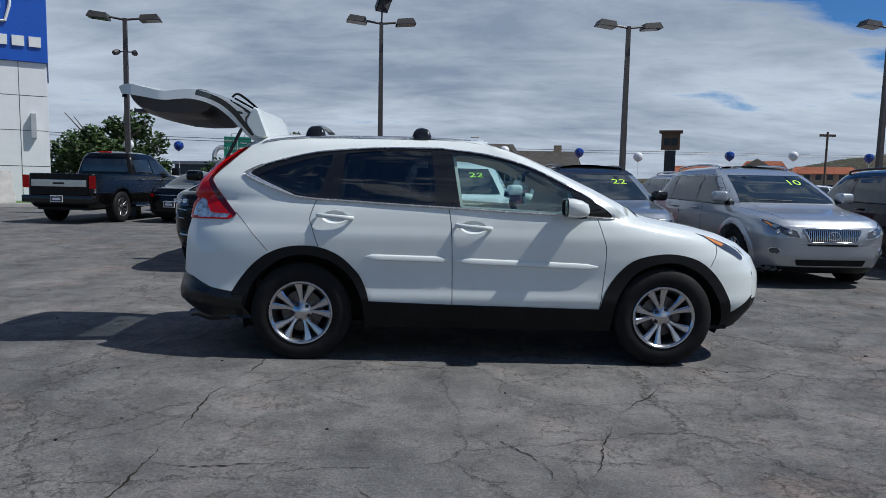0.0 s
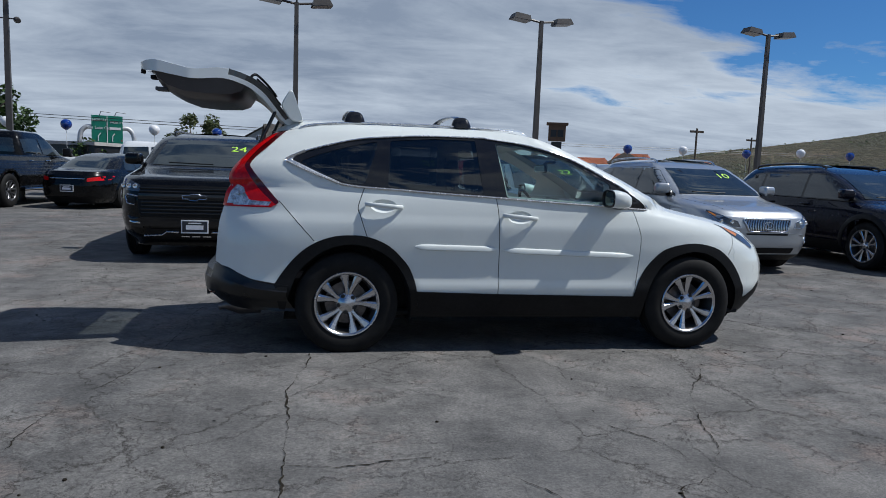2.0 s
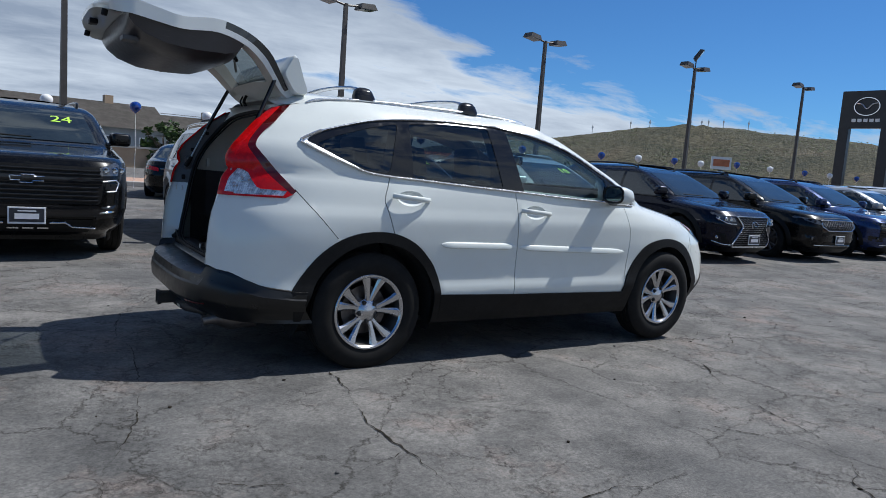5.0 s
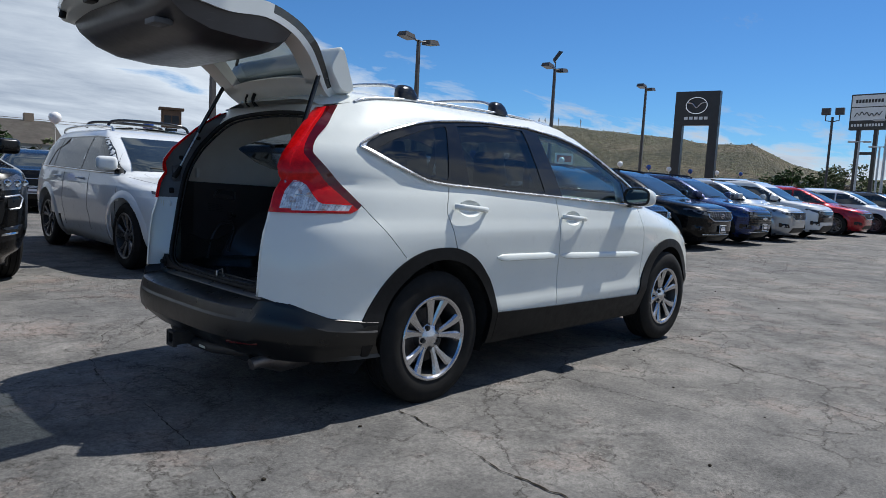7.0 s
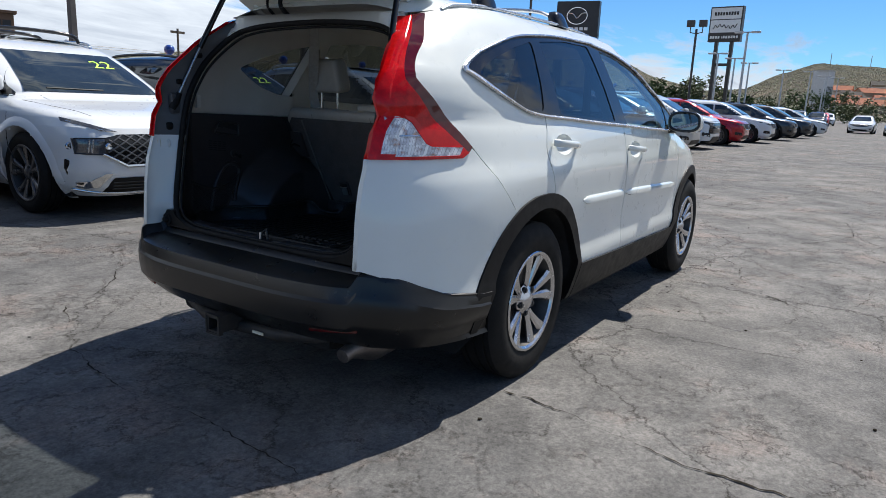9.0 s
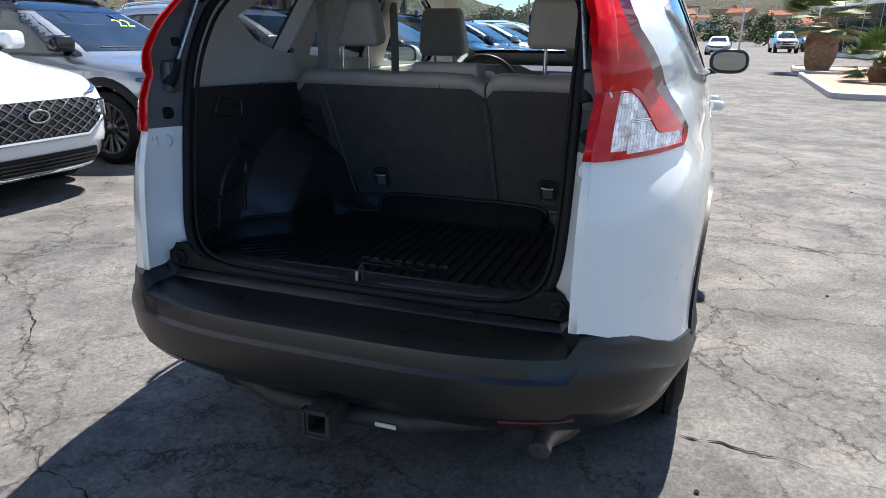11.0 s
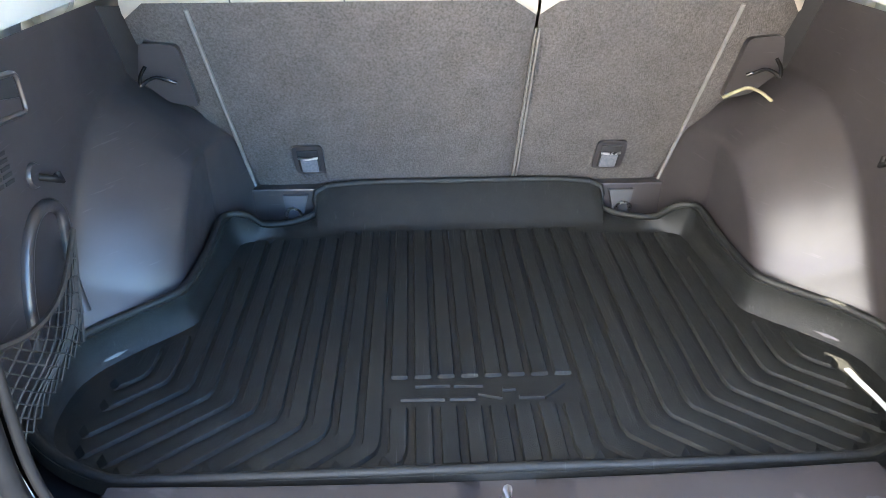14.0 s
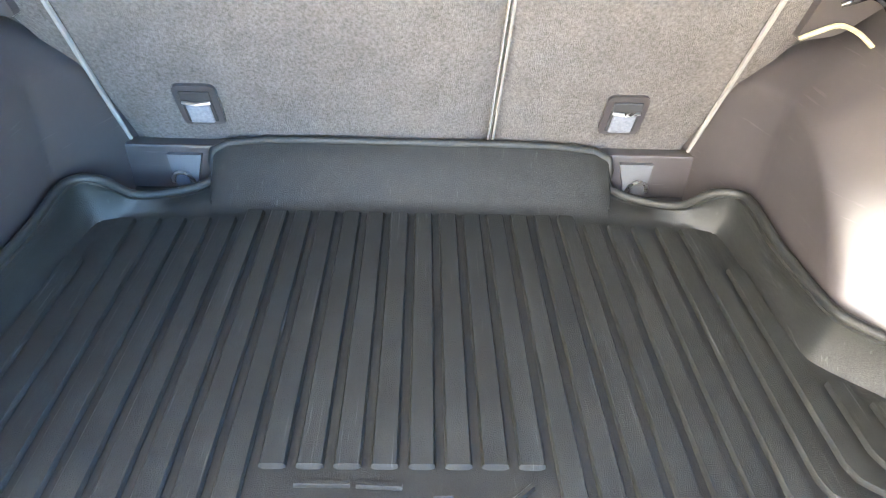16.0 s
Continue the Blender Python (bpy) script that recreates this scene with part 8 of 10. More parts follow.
def slatted_face(car, skin, paint):
    """Shallow trapezoid grille of upright slats in a bright frame, swept lamps and a wide smile below."""
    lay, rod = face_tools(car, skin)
    gp = [(-0.30, 0.615), (0.30, 0.615), (0.385, 0.790), (-0.385, 0.790)]
    g = lay("grille", gp, "gloss_black", 0.006, None, "chrome slatted grille")
    rod("grille_frame", densify(round_poly(gp, 0.03, 3) + [round_poly(gp, 0.03, 3)[0]], 0.06, False), 0.012, "chrome", 0.012, g)
    for y in np.linspace(-0.345, 0.345, 27):
        z0 = 0.625 + max(0.0, abs(y) - 0.295) * 2.0
        if z0 < 0.76:
            rod("grille_bar", [(y, z) for z in np.linspace(z0, 0.78, 4)], 0.0055, "chrome", 0.012, g)
    rod("emblem", [(0.075 * math.cos(a), 0.700 + 0.052 * math.sin(a)) for a in np.linspace(0, 2 * math.pi, 25)], 0.008, "chrome", 0.024, g)
    rod("emblem_stroke", [(-0.025, 0.735), (-0.005, 0.685), (0.045, 0.675)], 0.007, "chrome", 0.024, g)
    for s in (-1, 1):
        hp = [(s * 0.43, 0.665), (s * 0.56, 0.675), (s * 0.80, 0.770), (s * 0.885, 0.865), (s * 0.86, 0.890), (s * 0.62, 0.805), (s * 0.47, 0.755)]
        hl = lay("headlamp", hp, "head_lens", 0.008, None, "clear swept headlamp with dark bowl")
        rod("lamp_rim", densify(hp + [hp[0]], 0.05, False), 0.005, "chrome", 0.010, hl)
        lamp_innards(hl, skin, s * 0.62, 0.745, s, 2, 0.13)
        lay("amber_reflector", [(s * 0.80, 0.805), (s * 0.845, 0.850), (s * 0.865, 0.872), (s * 0.83, 0.868), (s * 0.78, 0.83)], "amber_lens", 0.012, hl, "", 0.006)
        fp = [(s * (0.76 + 0.075 * math.cos(a)), 0.495 + 0.042 * math.sin(a)) for a in np.linspace(0, 2 * math.pi, 17)[:-1]]
        fl_ = lay("fog_lamp", fp, "head_lens", 0.006, None, "oval fog lamp", 0)
        rod("fog_rim", fp + [fp[0]], 0.007, "chrome", 0.008, fl_)
        rod("bumper_crease", [(s * 0.34, 0.60), (s * 0.60, 0.575), (s * 0.86, 0.60)], 0.010, paint, 0.000)
    lay("bumper_slit", [(-0.33, 0.565), (0.33, 0.565), (0.34, 0.590), (-0.34, 0.590)], "black_plastic", 0.005, None, "", 0.008)
    lay("lower_intake", [(-0.44, 0.305), (0.44, 0.305), (0.47, 0.385), (-0.47, 0.385)], "black_plastic", 0.006, None, "", 0.02)
    lay("chin", [(-0.80, 0.20), (0.80, 0.20), (0.84, 0.285), (-0.84, 0.285)], "black_plastic", 0.004)


def spindle_face(car, skin, paint):
    """Deep waisted mesh grille in a bright frame, slim lamps over check-mark light guides."""
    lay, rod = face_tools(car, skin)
    gp = [(-0.52, 0.32), (0.52, 0.32), (0.50, 0.42), (0.33, 0.655), (0.46, 0.825), (-0.46, 0.825), (-0.33, 0.655), (-0.50, 0.42)]
    g = lay("grille", gp, "black_plastic", 0.004, None, "deep waisted mesh grille")
    ring_ = round_poly(gp, 0.02, 3)
    rod("grille_frame", densify(ring_ + [ring_[0]], 0.06, False), 0.024, "chrome", 0.008, g, (0.012, 0.024))
    for j, z in enumerate(np.arange(0.345, 0.815, 0.036)):
        inn = [y for y in np.linspace(-0.52, 0.52, 61) if inside_poly(y, z, gp)]
        if len(inn) > 3:
            rod("grille_bar", [(y, z + (0.008 if (i + j) % 2 else -0.004)) for i, y in enumerate(np.linspace(inn[1], inn[-2], 17))], 0.0055, "dark_alloy", 0.011, g)
    rod("emblem", [(0.085 * math.cos(a), 0.690 + 0.060 * math.sin(a)) for a in np.linspace(0, 2 * math.pi, 25)], 0.009, "chrome", 0.024, g)
    rod("emblem_stroke", [(-0.03, 0.73), (-0.005, 0.675), (0.05, 0.662)], 0.008, "chrome", 0.024, g)
    for s in (-1, 1):
        hp = [(s * 0.50, 0.735), (s * 0.66, 0.725), (s * 0.84, 0.775), (s * 0.915, 0.86), (s * 0.88, 0.885), (s * 0.70, 0.830), (s * 0.51, 0.800)]
        hl = lay("headlamp", hp, "head_lens", 0.008, None, "slim headlamp")
        lamp_innards(hl, skin, s * 0.68, 0.775, s, 3, 0.08)
        rod("light_guide", [(s * 0.50, 0.700), (s * 0.62, 0.695), (s * 0.74, 0.715), (s * 0.88, 0.790)], 0.009, "bright_trim", 0.012, hl)
        lay("fog_pocket", [(s * 0.62, 0.36), (s * 0.84, 0.40), (s * 0.86, 0.54), (s * 0.72, 0.53)], "black_plastic", 0.005)
        lamp_innards(car, skin, s * 0.77, 0.455, s, 1)
        rod("chrome_blade", [(s * 0.54, 0.330), (s * 0.70, 0.335), (s * 0.88, 0.385)], 0.010, "bright_trim", 0.012)
    lay("chin", [(-0.84, 0.19), (0.84, 0.19), (0.86, 0.285), (-0.86, 0.285)], "black_plastic", 0.006)
    rod("chin_plate", [(y, 0.295) for y in np.linspace(-0.50, 0.50, 11)], 0.012, "bright_trim", 0.012)
    dealer_plate(car, end_fn(skin, 1, 0.035)(0, 0.43), 1)


def block_face(car, skin, paint):
    """Wide dark mesh grille joined to block lamps, slit running lights above, bright blades at the chin."""
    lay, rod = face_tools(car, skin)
    gp = [(-0.42, 0.505), (0.42, 0.505), (0.60, 0.600), (0.60, 0.745), (0.48, 0.775), (-0.48, 0.775), (-0.60, 0.745), (-0.60, 0.600)]
    g = lay("grille", gp, "gloss_black", 0.006, None, "dark studded mesh grille")
    for j in range(-11, 12):
        for lean in (-1, 1):
            run = [(j * 0.11 + lean * (z - 0.505) * 1.6, z) for z in np.linspace(0.512, 0.77, 13)]
            run = [q for q in run if inside_poly(q[0], q[1], gp)]
            if len(run) > 2:
                rod("grille_bar", run, 0.0075, "dark_alloy", 0.012, g)
    rod("grille_frame", [(-0.64, 0.60), (-0.60, 0.588), (-0.43, 0.492), (0.43, 0.492), (0.60, 0.588), (0.64, 0.60)], 0.016, "chrome", 0.014, g)
    rod("emblem", [(0.085 * math.cos(a), 0.670 + 0.045 * math.sin(a)) for a in np.linspace(0, 2 * math.pi, 25)], 0.009, "chrome", 0.026, g)
    for s in (-1, 1):
        hp = [(s * 0.60, 0.598), (s * 0.885, 0.605), (s * 0.905, 0.735), (s * 0.60, 0.745)]
        hl = lay("headlamp", hp, "head_lens", 0.010, None, "block headlamp with two lit bars")
        rod("lamp_rim", densify(hp + [hp[0]], 0.05, False), 0.006, "gloss_black", 0.012, hl)
        lamp_innards(hl, skin, s * 0.70, 0.67, s, 2, 0.24)
        for q in (0.73, 0.765):
            rod("light_guide", [(s * (q + 0.02), 0.615), (s * q, 0.73)], 0.010, "bright_trim", 0.014, hl)
        rl = lay("running_light", [(s * 0.47, 0.795), (s * 0.62, 0.805), (s * 0.915, 0.880), (s * 0.905, 0.915), (s * 0.62, 0.842)], "head_lens", 0.008, None, "slit running light", 0.006)
        rod("running_strip", [(s * 0.50, 0.803), (s * 0.62, 0.815), (s * 0.88, 0.885)], 0.005, "bright_trim", 0.012, rl)
        lay("air_slot", [(s * 0.915, 0.40), (s * 0.945, 0.47), (s * 0.945, 0.555), (s * 0.915, 0.54)], "gloss_black", 0.006)
        lay("chrome_blade", [(s * 0.945, 0.315), (s * 0.78, 0.285), (s * 0.66, 0.300), (s * 0.56, 0.425), (s * 0.62, 0.425), (s * 0.76, 0.350), (s * 0.945, 0.340)], "chrome", 0.018, None, "bright chin blade", 0.008)
    it = lay("lower_intake", [(-0.60, 0.245), (0.60, 0.245), (0.54, 0.385), (-0.54, 0.385)], "black_plastic", 0.008, None, "", 0.02)
    for z in (0.28, 0.31, 0.34):
        rod("intake_bar", [(y, z) for y in np.linspace(-0.54, 0.54, 9)], 0.006, "gloss_black", 0.012, it)
    rod("chin_strip", [(y, 0.225 + 0.05 * abs(y / 0.85) ** 3) for y in np.linspace(-0.85, 0.85, 17)], 0.012, "chrome", 0.012)


def suv_windows(x0, x1, b, r, cuts=(0.30, 0.62)):
    """Quarter, rear-door and front-door panes between tail x0 and mirror x1."""
    L_ = x1 - x0
    a, c = x0 + L_ * cuts[0], x0 + L_ * cuts[1]
    return ([(x0 + 0.10, b + 0.10), (x0 + 0.42, r - 0.07), (a - 0.10, r - 0.03), (a - 0.04, b + 0.03), (x0 + 0.30, b + 0.05)],
            [(a - 0.04, r - 0.03), (c - 0.06, r - 0.015), (c - 0.02, b + 0.015), (a + 0.02, b + 0.03)],
            [(c, r - 0.015), (c + 0.42, r - 0.045), (x1 - 0.42, r - 0.17), (x1 - 0.12, b + 0.09), (x1 - 0.16, b), (c + 0.03, b + 0.015)])


FACE = -90  # heading of the front row, towards -y


def row_pose(x, y_front_axle, wb, turn=0):
    return pose(x, y_front_axle + wb / 2, 0, 0, 0, FACE + turn)


# black full-size SUV
F_ = 2.52
T = Skin(wide=tuple((z, w * 1.02) for z, w in ((0.26, 0.84), (0.36, 0.94), (0.55, 0.99), (0.85, 1.0), (1.05, 0.99), (1.14, 0.965), (1.21, 0.935), (1.45, 0.855), (1.60, 0.785), (1.68, 0.70), (1.73, 0.52), (1.755, 0.25), (1.76, 0.0))),
         front=tuple((z, F_ - d) for z, d in ((0.26, 0.16), (0.34, 0.05), (0.50, 0.0), (0.80, 0.0), (0.98, 0.03), (1.05, 0.07), (1.085, 0.14), (1.115, 0.34), (1.15, 0.70), (1.19, 1.06), (1.23, 1.20), (1.38, 1.46), (1.56, 1.80), (1.65, 2.02), (1.72, 2.4), (1.76, 3.0))),
         rear=((0.26, -2.60), (0.40, -2.76), (0.9, -2.78), (1.15, -2.75), (1.45, -2.66), (1.62, -2.58), (1.70, -2.45), (1.76, -1.9)),
         n=((0.0, 6.0), (2.0, 6.5)), nf=((0.0, 6.5), (1.0, 6.5), (1.12, 5.5), (1.24, 8.0), (2.0, 8.0)))
car_ = make_car("full_size_suv", "glossy black full-size SUV with blacked-out grille facing the lot", T, PAINTS["black"], row_pose(-2.93, 4.50, 3.07), 3.07, 0.40, 0.27, belt=1.21, roof=1.62,
                windows=suv_windows(-2.45, 1.42, 1.21, 1.62), year="24", front=False, plate=False, alloy="dark_alloy", rails=True)
big_suv_face(car_, T)
hood_lines(car_, T, PAINTS["black"], 0.62, 0.50, 1.40, 2.38)
# white mid-size SUV with block lamps
S1 = skin_suv(4.78, 1.90, 1.69, 0.475, 0.525, 1.0, 0.98, 1.3)
car_ = make_car("midsize_suv", "white mid-size SUV with block headlamps and dark mesh grille", S1, PAINTS["white"], row_pose(0.06, 4.57, 2.765), 2.765, 0.375, 0.255, belt=1.09, roof=1.53,
         windows=suv_windows(-2.20, 1.27, 1.09, 1.53), year="22", rails="bright", crossbars=True, cladding=False, trim="chrome", front=False, plate=False)
block_face(car_, S1, PAINTS["white"])
hood_lines(car_, S1, PAINTS["white"], 0.60, 0.40, 1.22, 2.02)
# grey compact SUV with black roof
S2 = skin_suv(4.88, 1.95, 1.76, 0.475, 0.525, 1.04, 0.95, 1.5)
S6 = skin_suv(4.44, 1.84, 1.64, 0.475, 0.525, 1.02, 0.98, 1.4)
make_car("grey_suv", "blue-grey compact SUV with black roof and many-spoked dark wheels", S6, PAINTS["grey"], row_pose(2.42, 4.55, 2.64), 2.64, 0.355, 0.245, belt=1.05, roof=1.475,
         windows=suv_windows(-2.05, 1.18, 1.05, 1.475), grille="bars", lamp_style="slim", year="22", spokes=(7, True), black_roof=True, plate=False, rails=True)
# silver crossover
S3 = skin_suv(4.77, 1.885, 1.66, 0.475, 0.525, 1.0, 1.02, 1.0)
car_ = make_car("silver_crossover", "silver crossover with chrome slatted grille and roof rails", S3, PAINTS["silver"], row_pose(4.88, 3.80, 2.74), 2.74, 0.37, 0.235, belt=1.07, roof=1.51,
         windows=suv_windows(-2.18, 1.26, 1.07, 1.51), year="10", rails="bright", cladding=False, alloy="alloy", front=False, plate=False)
slatted_face(car_, S3, PAINTS["silver"])
hood_lines(car_, S3, PAINTS["silver"], 0.56, 0.36, 1.22, 2.04)
# dark blue crossover with a deep mesh grille
S4 = skin_suv(4.89, 1.90, 1.68, 0.475, 0.525, 1.0, 1.03, 1.0)
car_ = make_car("navy_crossover", "dark navy crossover with deep mesh grille and dealer plate", S4, PAINTS["navy"], row_pose(7.98, 3.50, 2.79), 2.79, 0.375, 0.255, belt=1.08, roof=1.52,
         windows=suv_windows(-2.22, 1.28, 1.08, 1.52), rails=True, alloy="alloy", spokes=(5, True), front=False, plate=False)
spindle_face(car_, S4, PAINTS["navy"])
hood_lines(car_, S4, PAINTS["navy"], 0.60, 0.42, 1.26, 2.06)
S5 = skin_suv(4.98, 1.96, 1.70, 0.475, 0.525, 1.0, 1.02, 1.2)
kinds = ((10.75, 3.45, "black_crossover", "black three-row crossover with dealer plate", "black", S5, "wide", True),
         (13.55, 3.45, "blue_suv", "dark blue SUV parked in the row", "blue", S1, "big", True),
         (16.3, 3.45, "silver_suv", "pale silver crossover parked in the row", "silver", S3, "wide", False),
         (19.4, 3.6, "white_offroader", "boxy white SUV parked in the row", "white", S2, "big", True),
         (23.3, 3.3, "red_suv", "red crossover parked in the row", "red", S3, "wide", False),
         (27.6, 3.0, "white_suv", "white crossover parked in the row", "white", S1, "wide", False),
         (32.4, 2.8, "dark_grey_suv", "dark grey SUV parked in the row", "dark_grey", S5, "wide", True),
         (37.6, 2.5, "brown_suv", "grey-brown crossover parked in the row", "dark_grey", S1, "wide", False),
         (43.0, 2.2, "white_crossover", "white crossover at the end of the row", "white", S3, "wide", False))
for x, y, nm, lb, col, sk, gr_k, clad in kinds:
    make_car(nm, lb, sk, PAINTS[col], row_pose(x, y, 2.80), 2.80, 0.37, 0.25, belt=1.09, roof=1.52, windows=suv_windows(-2.2, 1.28, 1.09, 1.52), grille=gr_k, cladding=clad, fine=x < 20, plate=x < 14, year="" if x < 15 else "", rails=clad)
# cars standing across the far aisle, seen from the side
for x, y, rz, nm, lb, col in ((66, 5.6, 185, "dark_suv", "dark blue-grey SUV across the far aisle", "dark_grey"), (78, 5.0, 185, "black_suv", "black SUV across the far aisle", "black"), (90, 5.6, 185, "maroon_suv", "dark red SUV across the far aisle", "red"), (104, 6.0, 185, "far_white_suv", "white SUV far across the lot", "white")):
    make_car(nm, lb, S1, PAINTS[col], pose(x, y, 0, 0, 0, rz), 2.8, 0.37, 0.25, belt=1.09, roof=1.52, windows=suv_windows(-2.2, 1.28, 1.09, 1.52), fine=False, plate=False, grille="wide")
SD = skin_sedan(4.85, 1.85, 1.46)
SEDAN_WIN = ([(-1.20, 1.02), (-0.95, 1.28), (-0.55, 1.37), (-0.55, 0.98)], [(-0.52, 1.37), (0.02, 1.39), (0.05, 0.96), (-0.52, 0.98)], [(0.06, 1.39), (0.35, 1.35), (0.92, 1.06), (0.90, 0.955), (0.09, 0.96)])
for x, y, rz, nm, lb, col, bk in ((-6.75, 15.4, 78, "black_sedan", "black sedan seen from behind", "black", True), (1.3, 16.0, 74, "dark_saloon", "black saloon seen from behind in the second row", "black", True),
                                  (61, 0.2, 178, "white_sedan", "white sedan parked on the far side", "white", False), (57, -2.4, 175, "silver_sedan", "silver sedan in the far lot", "silver", False), (15.5, 22, 180, "white_saloon", "white saloon in the row behind", "white", False)):
    make_car(nm, lb, SD, PAINTS[col], pose(x, y, 0, 0, 0, rz), 2.80, 0.335, 0.225, belt=0.95, roof=1.33, windows=SEDAN_WIN, cladding=False, rails=False, back=bk, front=True, plate=False, fine=bk, alloy="alloy", ztop=1.46, lamp_style="slim", grille="wide")
# second row of silver hatchback and red car
make_car("silver_hatchback", "silver crossover in the row behind", S3, PAINTS["silver"], pose(6.6, 13.0, 0, 0, 0, 90), 2.74, 0.36, 0.235, belt=1.07, roof=1.51, windows=suv_windows(-2.18, 1.26, 1.07, 1.51), rails="bright", cladding=False, front=False, back=True, plate=False, fine=False)
make_car("red_crossover", "red crossover behind the front row", S3, PAINTS["red"], pose(3.0, 13.6, 0, 0, 0, 90), 2.74, 0.36, 0.235, belt=1.07, roof=1.51, windows=suv_windows(-2.18, 1.26, 1.07, 1.51), cladding=False, front=False, back=True, plate=False, fine=False)


def make_pickup(name, label, paint, m, bed_cover=False, detail=True):
    """Crew-cab pickup: chassis body, cab, open bed, tailgate with a bright panel."""
    car = thing(name, label, "pickup truck", m, "cars on the lot")
    low = Skin(wide=((0.40, 0.90), (0.52, 0.97), (0.75, 1.0), (1.0, 1.0), (1.15, 0.985), (1.27, 0.965), (1.30, 0.95)), front=((0.40, 2.65), (0.55, 2.80), (0.95, 2.82), (1.10, 2.74), (1.18, 2.50), (1.24, 2.1), (1.30, 1.7)),
               rear=((0.40, -2.90), (0.55, -3.02), (1.28, -3.02), (1.30, -3.00)), n=((0, 12), (2, 12)), nf=((0, 5), (2, 5)))
    tr, wb = 0.42, 3.69
    shell(low, 0.42, 1.30, [(x, tr, tr + 0.10) for x in (-wb / 2, wb / 2)], "body", paint, car, 0.04, 88)
    cab = Skin(wide=((1.22, 0.95), (1.32, 0.93), (1.55, 0.85), (1.78, 0.76), (1.90, 0.68), (1.95, 0.5), (1.97, 0.2), (1.975, 0.0)), front=((1.22, 1.55), (1.30, 1.45), (1.55, 1.05), (1.75, 0.70), (1.88, 0.4), (1.95, 0.1), (1.975, -0.2)),
               rear=((1.22, -0.98), (1.55, -0.96), (1.78, -0.90), (1.90, -0.80), (1.95, -0.6), (1.975, -0.3)), n=((0, 9), (2.2, 9)), nf=((0, 7), (2.2, 7)), mid=0.2)
    shell(cab, 1.22, 1.975, [], "cab", paint, car, 0.05, 72)
    for s in (-1, 1):
        for w_ in ([(-0.86, 1.36), (-0.82, 1.72), (-0.05, 1.76), (-0.02, 1.34)], [(0.04, 1.76), (0.50, 1.72), (1.05, 1.40), (1.04, 1.33), (0.06, 1.34)]):
            patch("side_window", w_, side_fn(cab, s, 0.006), M["car_glass"], car, 0.12, "", 0.03)
        for hx in (-0.75, 0.20):
            part("door_handle", bm_tube([side_fn(low, s, o)(hx + d, 1.17) for d, o in ((-0.11, 0.0), (-0.09, 0.03), (0.09, 0.03), (0.11, 0.0))], 0.015, 6), M["chrome"], car, smooth=60)
        part("running_board", bm_tube([(-1.2, s * 0.98, 0.44), (1.2, s * 0.98, 0.44)], 0.05, 8, flat=(0.07, 0.035)), M["chrome"], car, smooth=60)
        part("door_mirror", bm_xf(bm_box(-0.06, 0.06, -0.12, 0.12, -0.12, 0.12, 0.03, 3), Matrix.Translation((1.08, s * 1.13, 1.42))), M["gloss_black"], car, smooth=50)
        for x in (-wb / 2, wb / 2):
            ring = lambda r: [(x + r * math.cos(a), max(0.40, tr + r * math.sin(a))) for a in np.linspace(math.radians(-10), math.radians(190), 20)]
            part("wheel_arch", bm_grid([[side_fn(low, s, o)(*p) for p in ring(r)] for r, o in ((0.545, -0.004), (0.54, 0.03), (0.49, 0.03), (0.485, -0.2))]), paint, car, smooth=50)
            part("wheel_well", bm_prism(ring(0.485), s * 0.70, s * 0.69, "y"), M["well"], car)
            make_wheel(car, (x, s * 0.88, tr), tr, 0.25, 0.29, M["dark_alloy"], 6, 0.4, 0.25, True, s, 9, 48)
        patch("tail_lamp", [(s * 0.80, 0.92), (s * 0.985, 0.92), (s * 0.985, 1.25), (s * 0.80, 1.25)], lambda y, z: (-3.035, y, z), M["red_lens"], car, 0.1, "red tail lamp")
    patch("rear_window", [(-0.70, 1.38), (0.70, 1.38), (0.62, 1.74), (-0.62, 1.74)], end_fn(cab, -1, 0.006), M["car_glass"], car, 0.12, "", 0.05)
    patch("windscreen", [(-0.78, 1.30), (0.78, 1.30), (0.60, 1.84), (-0.60, 1.84)], end_fn(cab, 1, 0.006), M["car_glass"], car, 0.12, "", 0.05)
    gr_ = quad_patch("grille", [(-0.62, 0.70), (0.62, 0.70), (0.66, 1.02), (-0.66, 1.02)], end_fn(low, 1, 0.008), M["gloss_black"], car, "black grille", 6)
    part("grille_bar", bm_tube([end_fn(low, 1, 0.02)(y, 0.86) for y in np.linspace(-0.64, 0.64, 9)], 0.025, 6), M["chrome"], gr_, smooth=60)
    quad_patch("lower_intake", [(-0.60, 0.50), (0.60, 0.50), (0.60, 0.62), (-0.60, 0.62)], end_fn(low, 1, 0.008), M["black_plastic"], car, "", 6)
    for s in (-1, 1):
        quad_patch("headlamp", [(s * 0.68, 0.84), (s * 0.93, 0.84), (s * 0.93, 1.02), (s * 0.68, 1.02)], end_fn(low, 1, 0.010), M["head_lens"], car, "clear headlamp", 5)
    tg = part("tailgate", bm_box(-3.045, -3.015, -0.78, 0.78, 0.74, 1.29, 0.015), paint, car)
    part("tailgate_panel", bm_box(-3.058, -3.043, -0.74, 0.74, 0.96, 1.14, 0.006), M["chrome"] if detail else paint, tg, "bright tailgate panel")
    part("tailgate_bar", bm_box(-3.064, -3.056, -0.15, 0.15, 1.02, 1.07, 0.004), M["gloss_black"], tg)
    part("rear_bumper", bm_box(-3.16, -3.0, -0.95, 0.95, 0.55, 0.74, 0.03), M["gloss_black"], car, smooth=40)
    dealer_plate(car, (-3.17, 0, 0.65), -1)
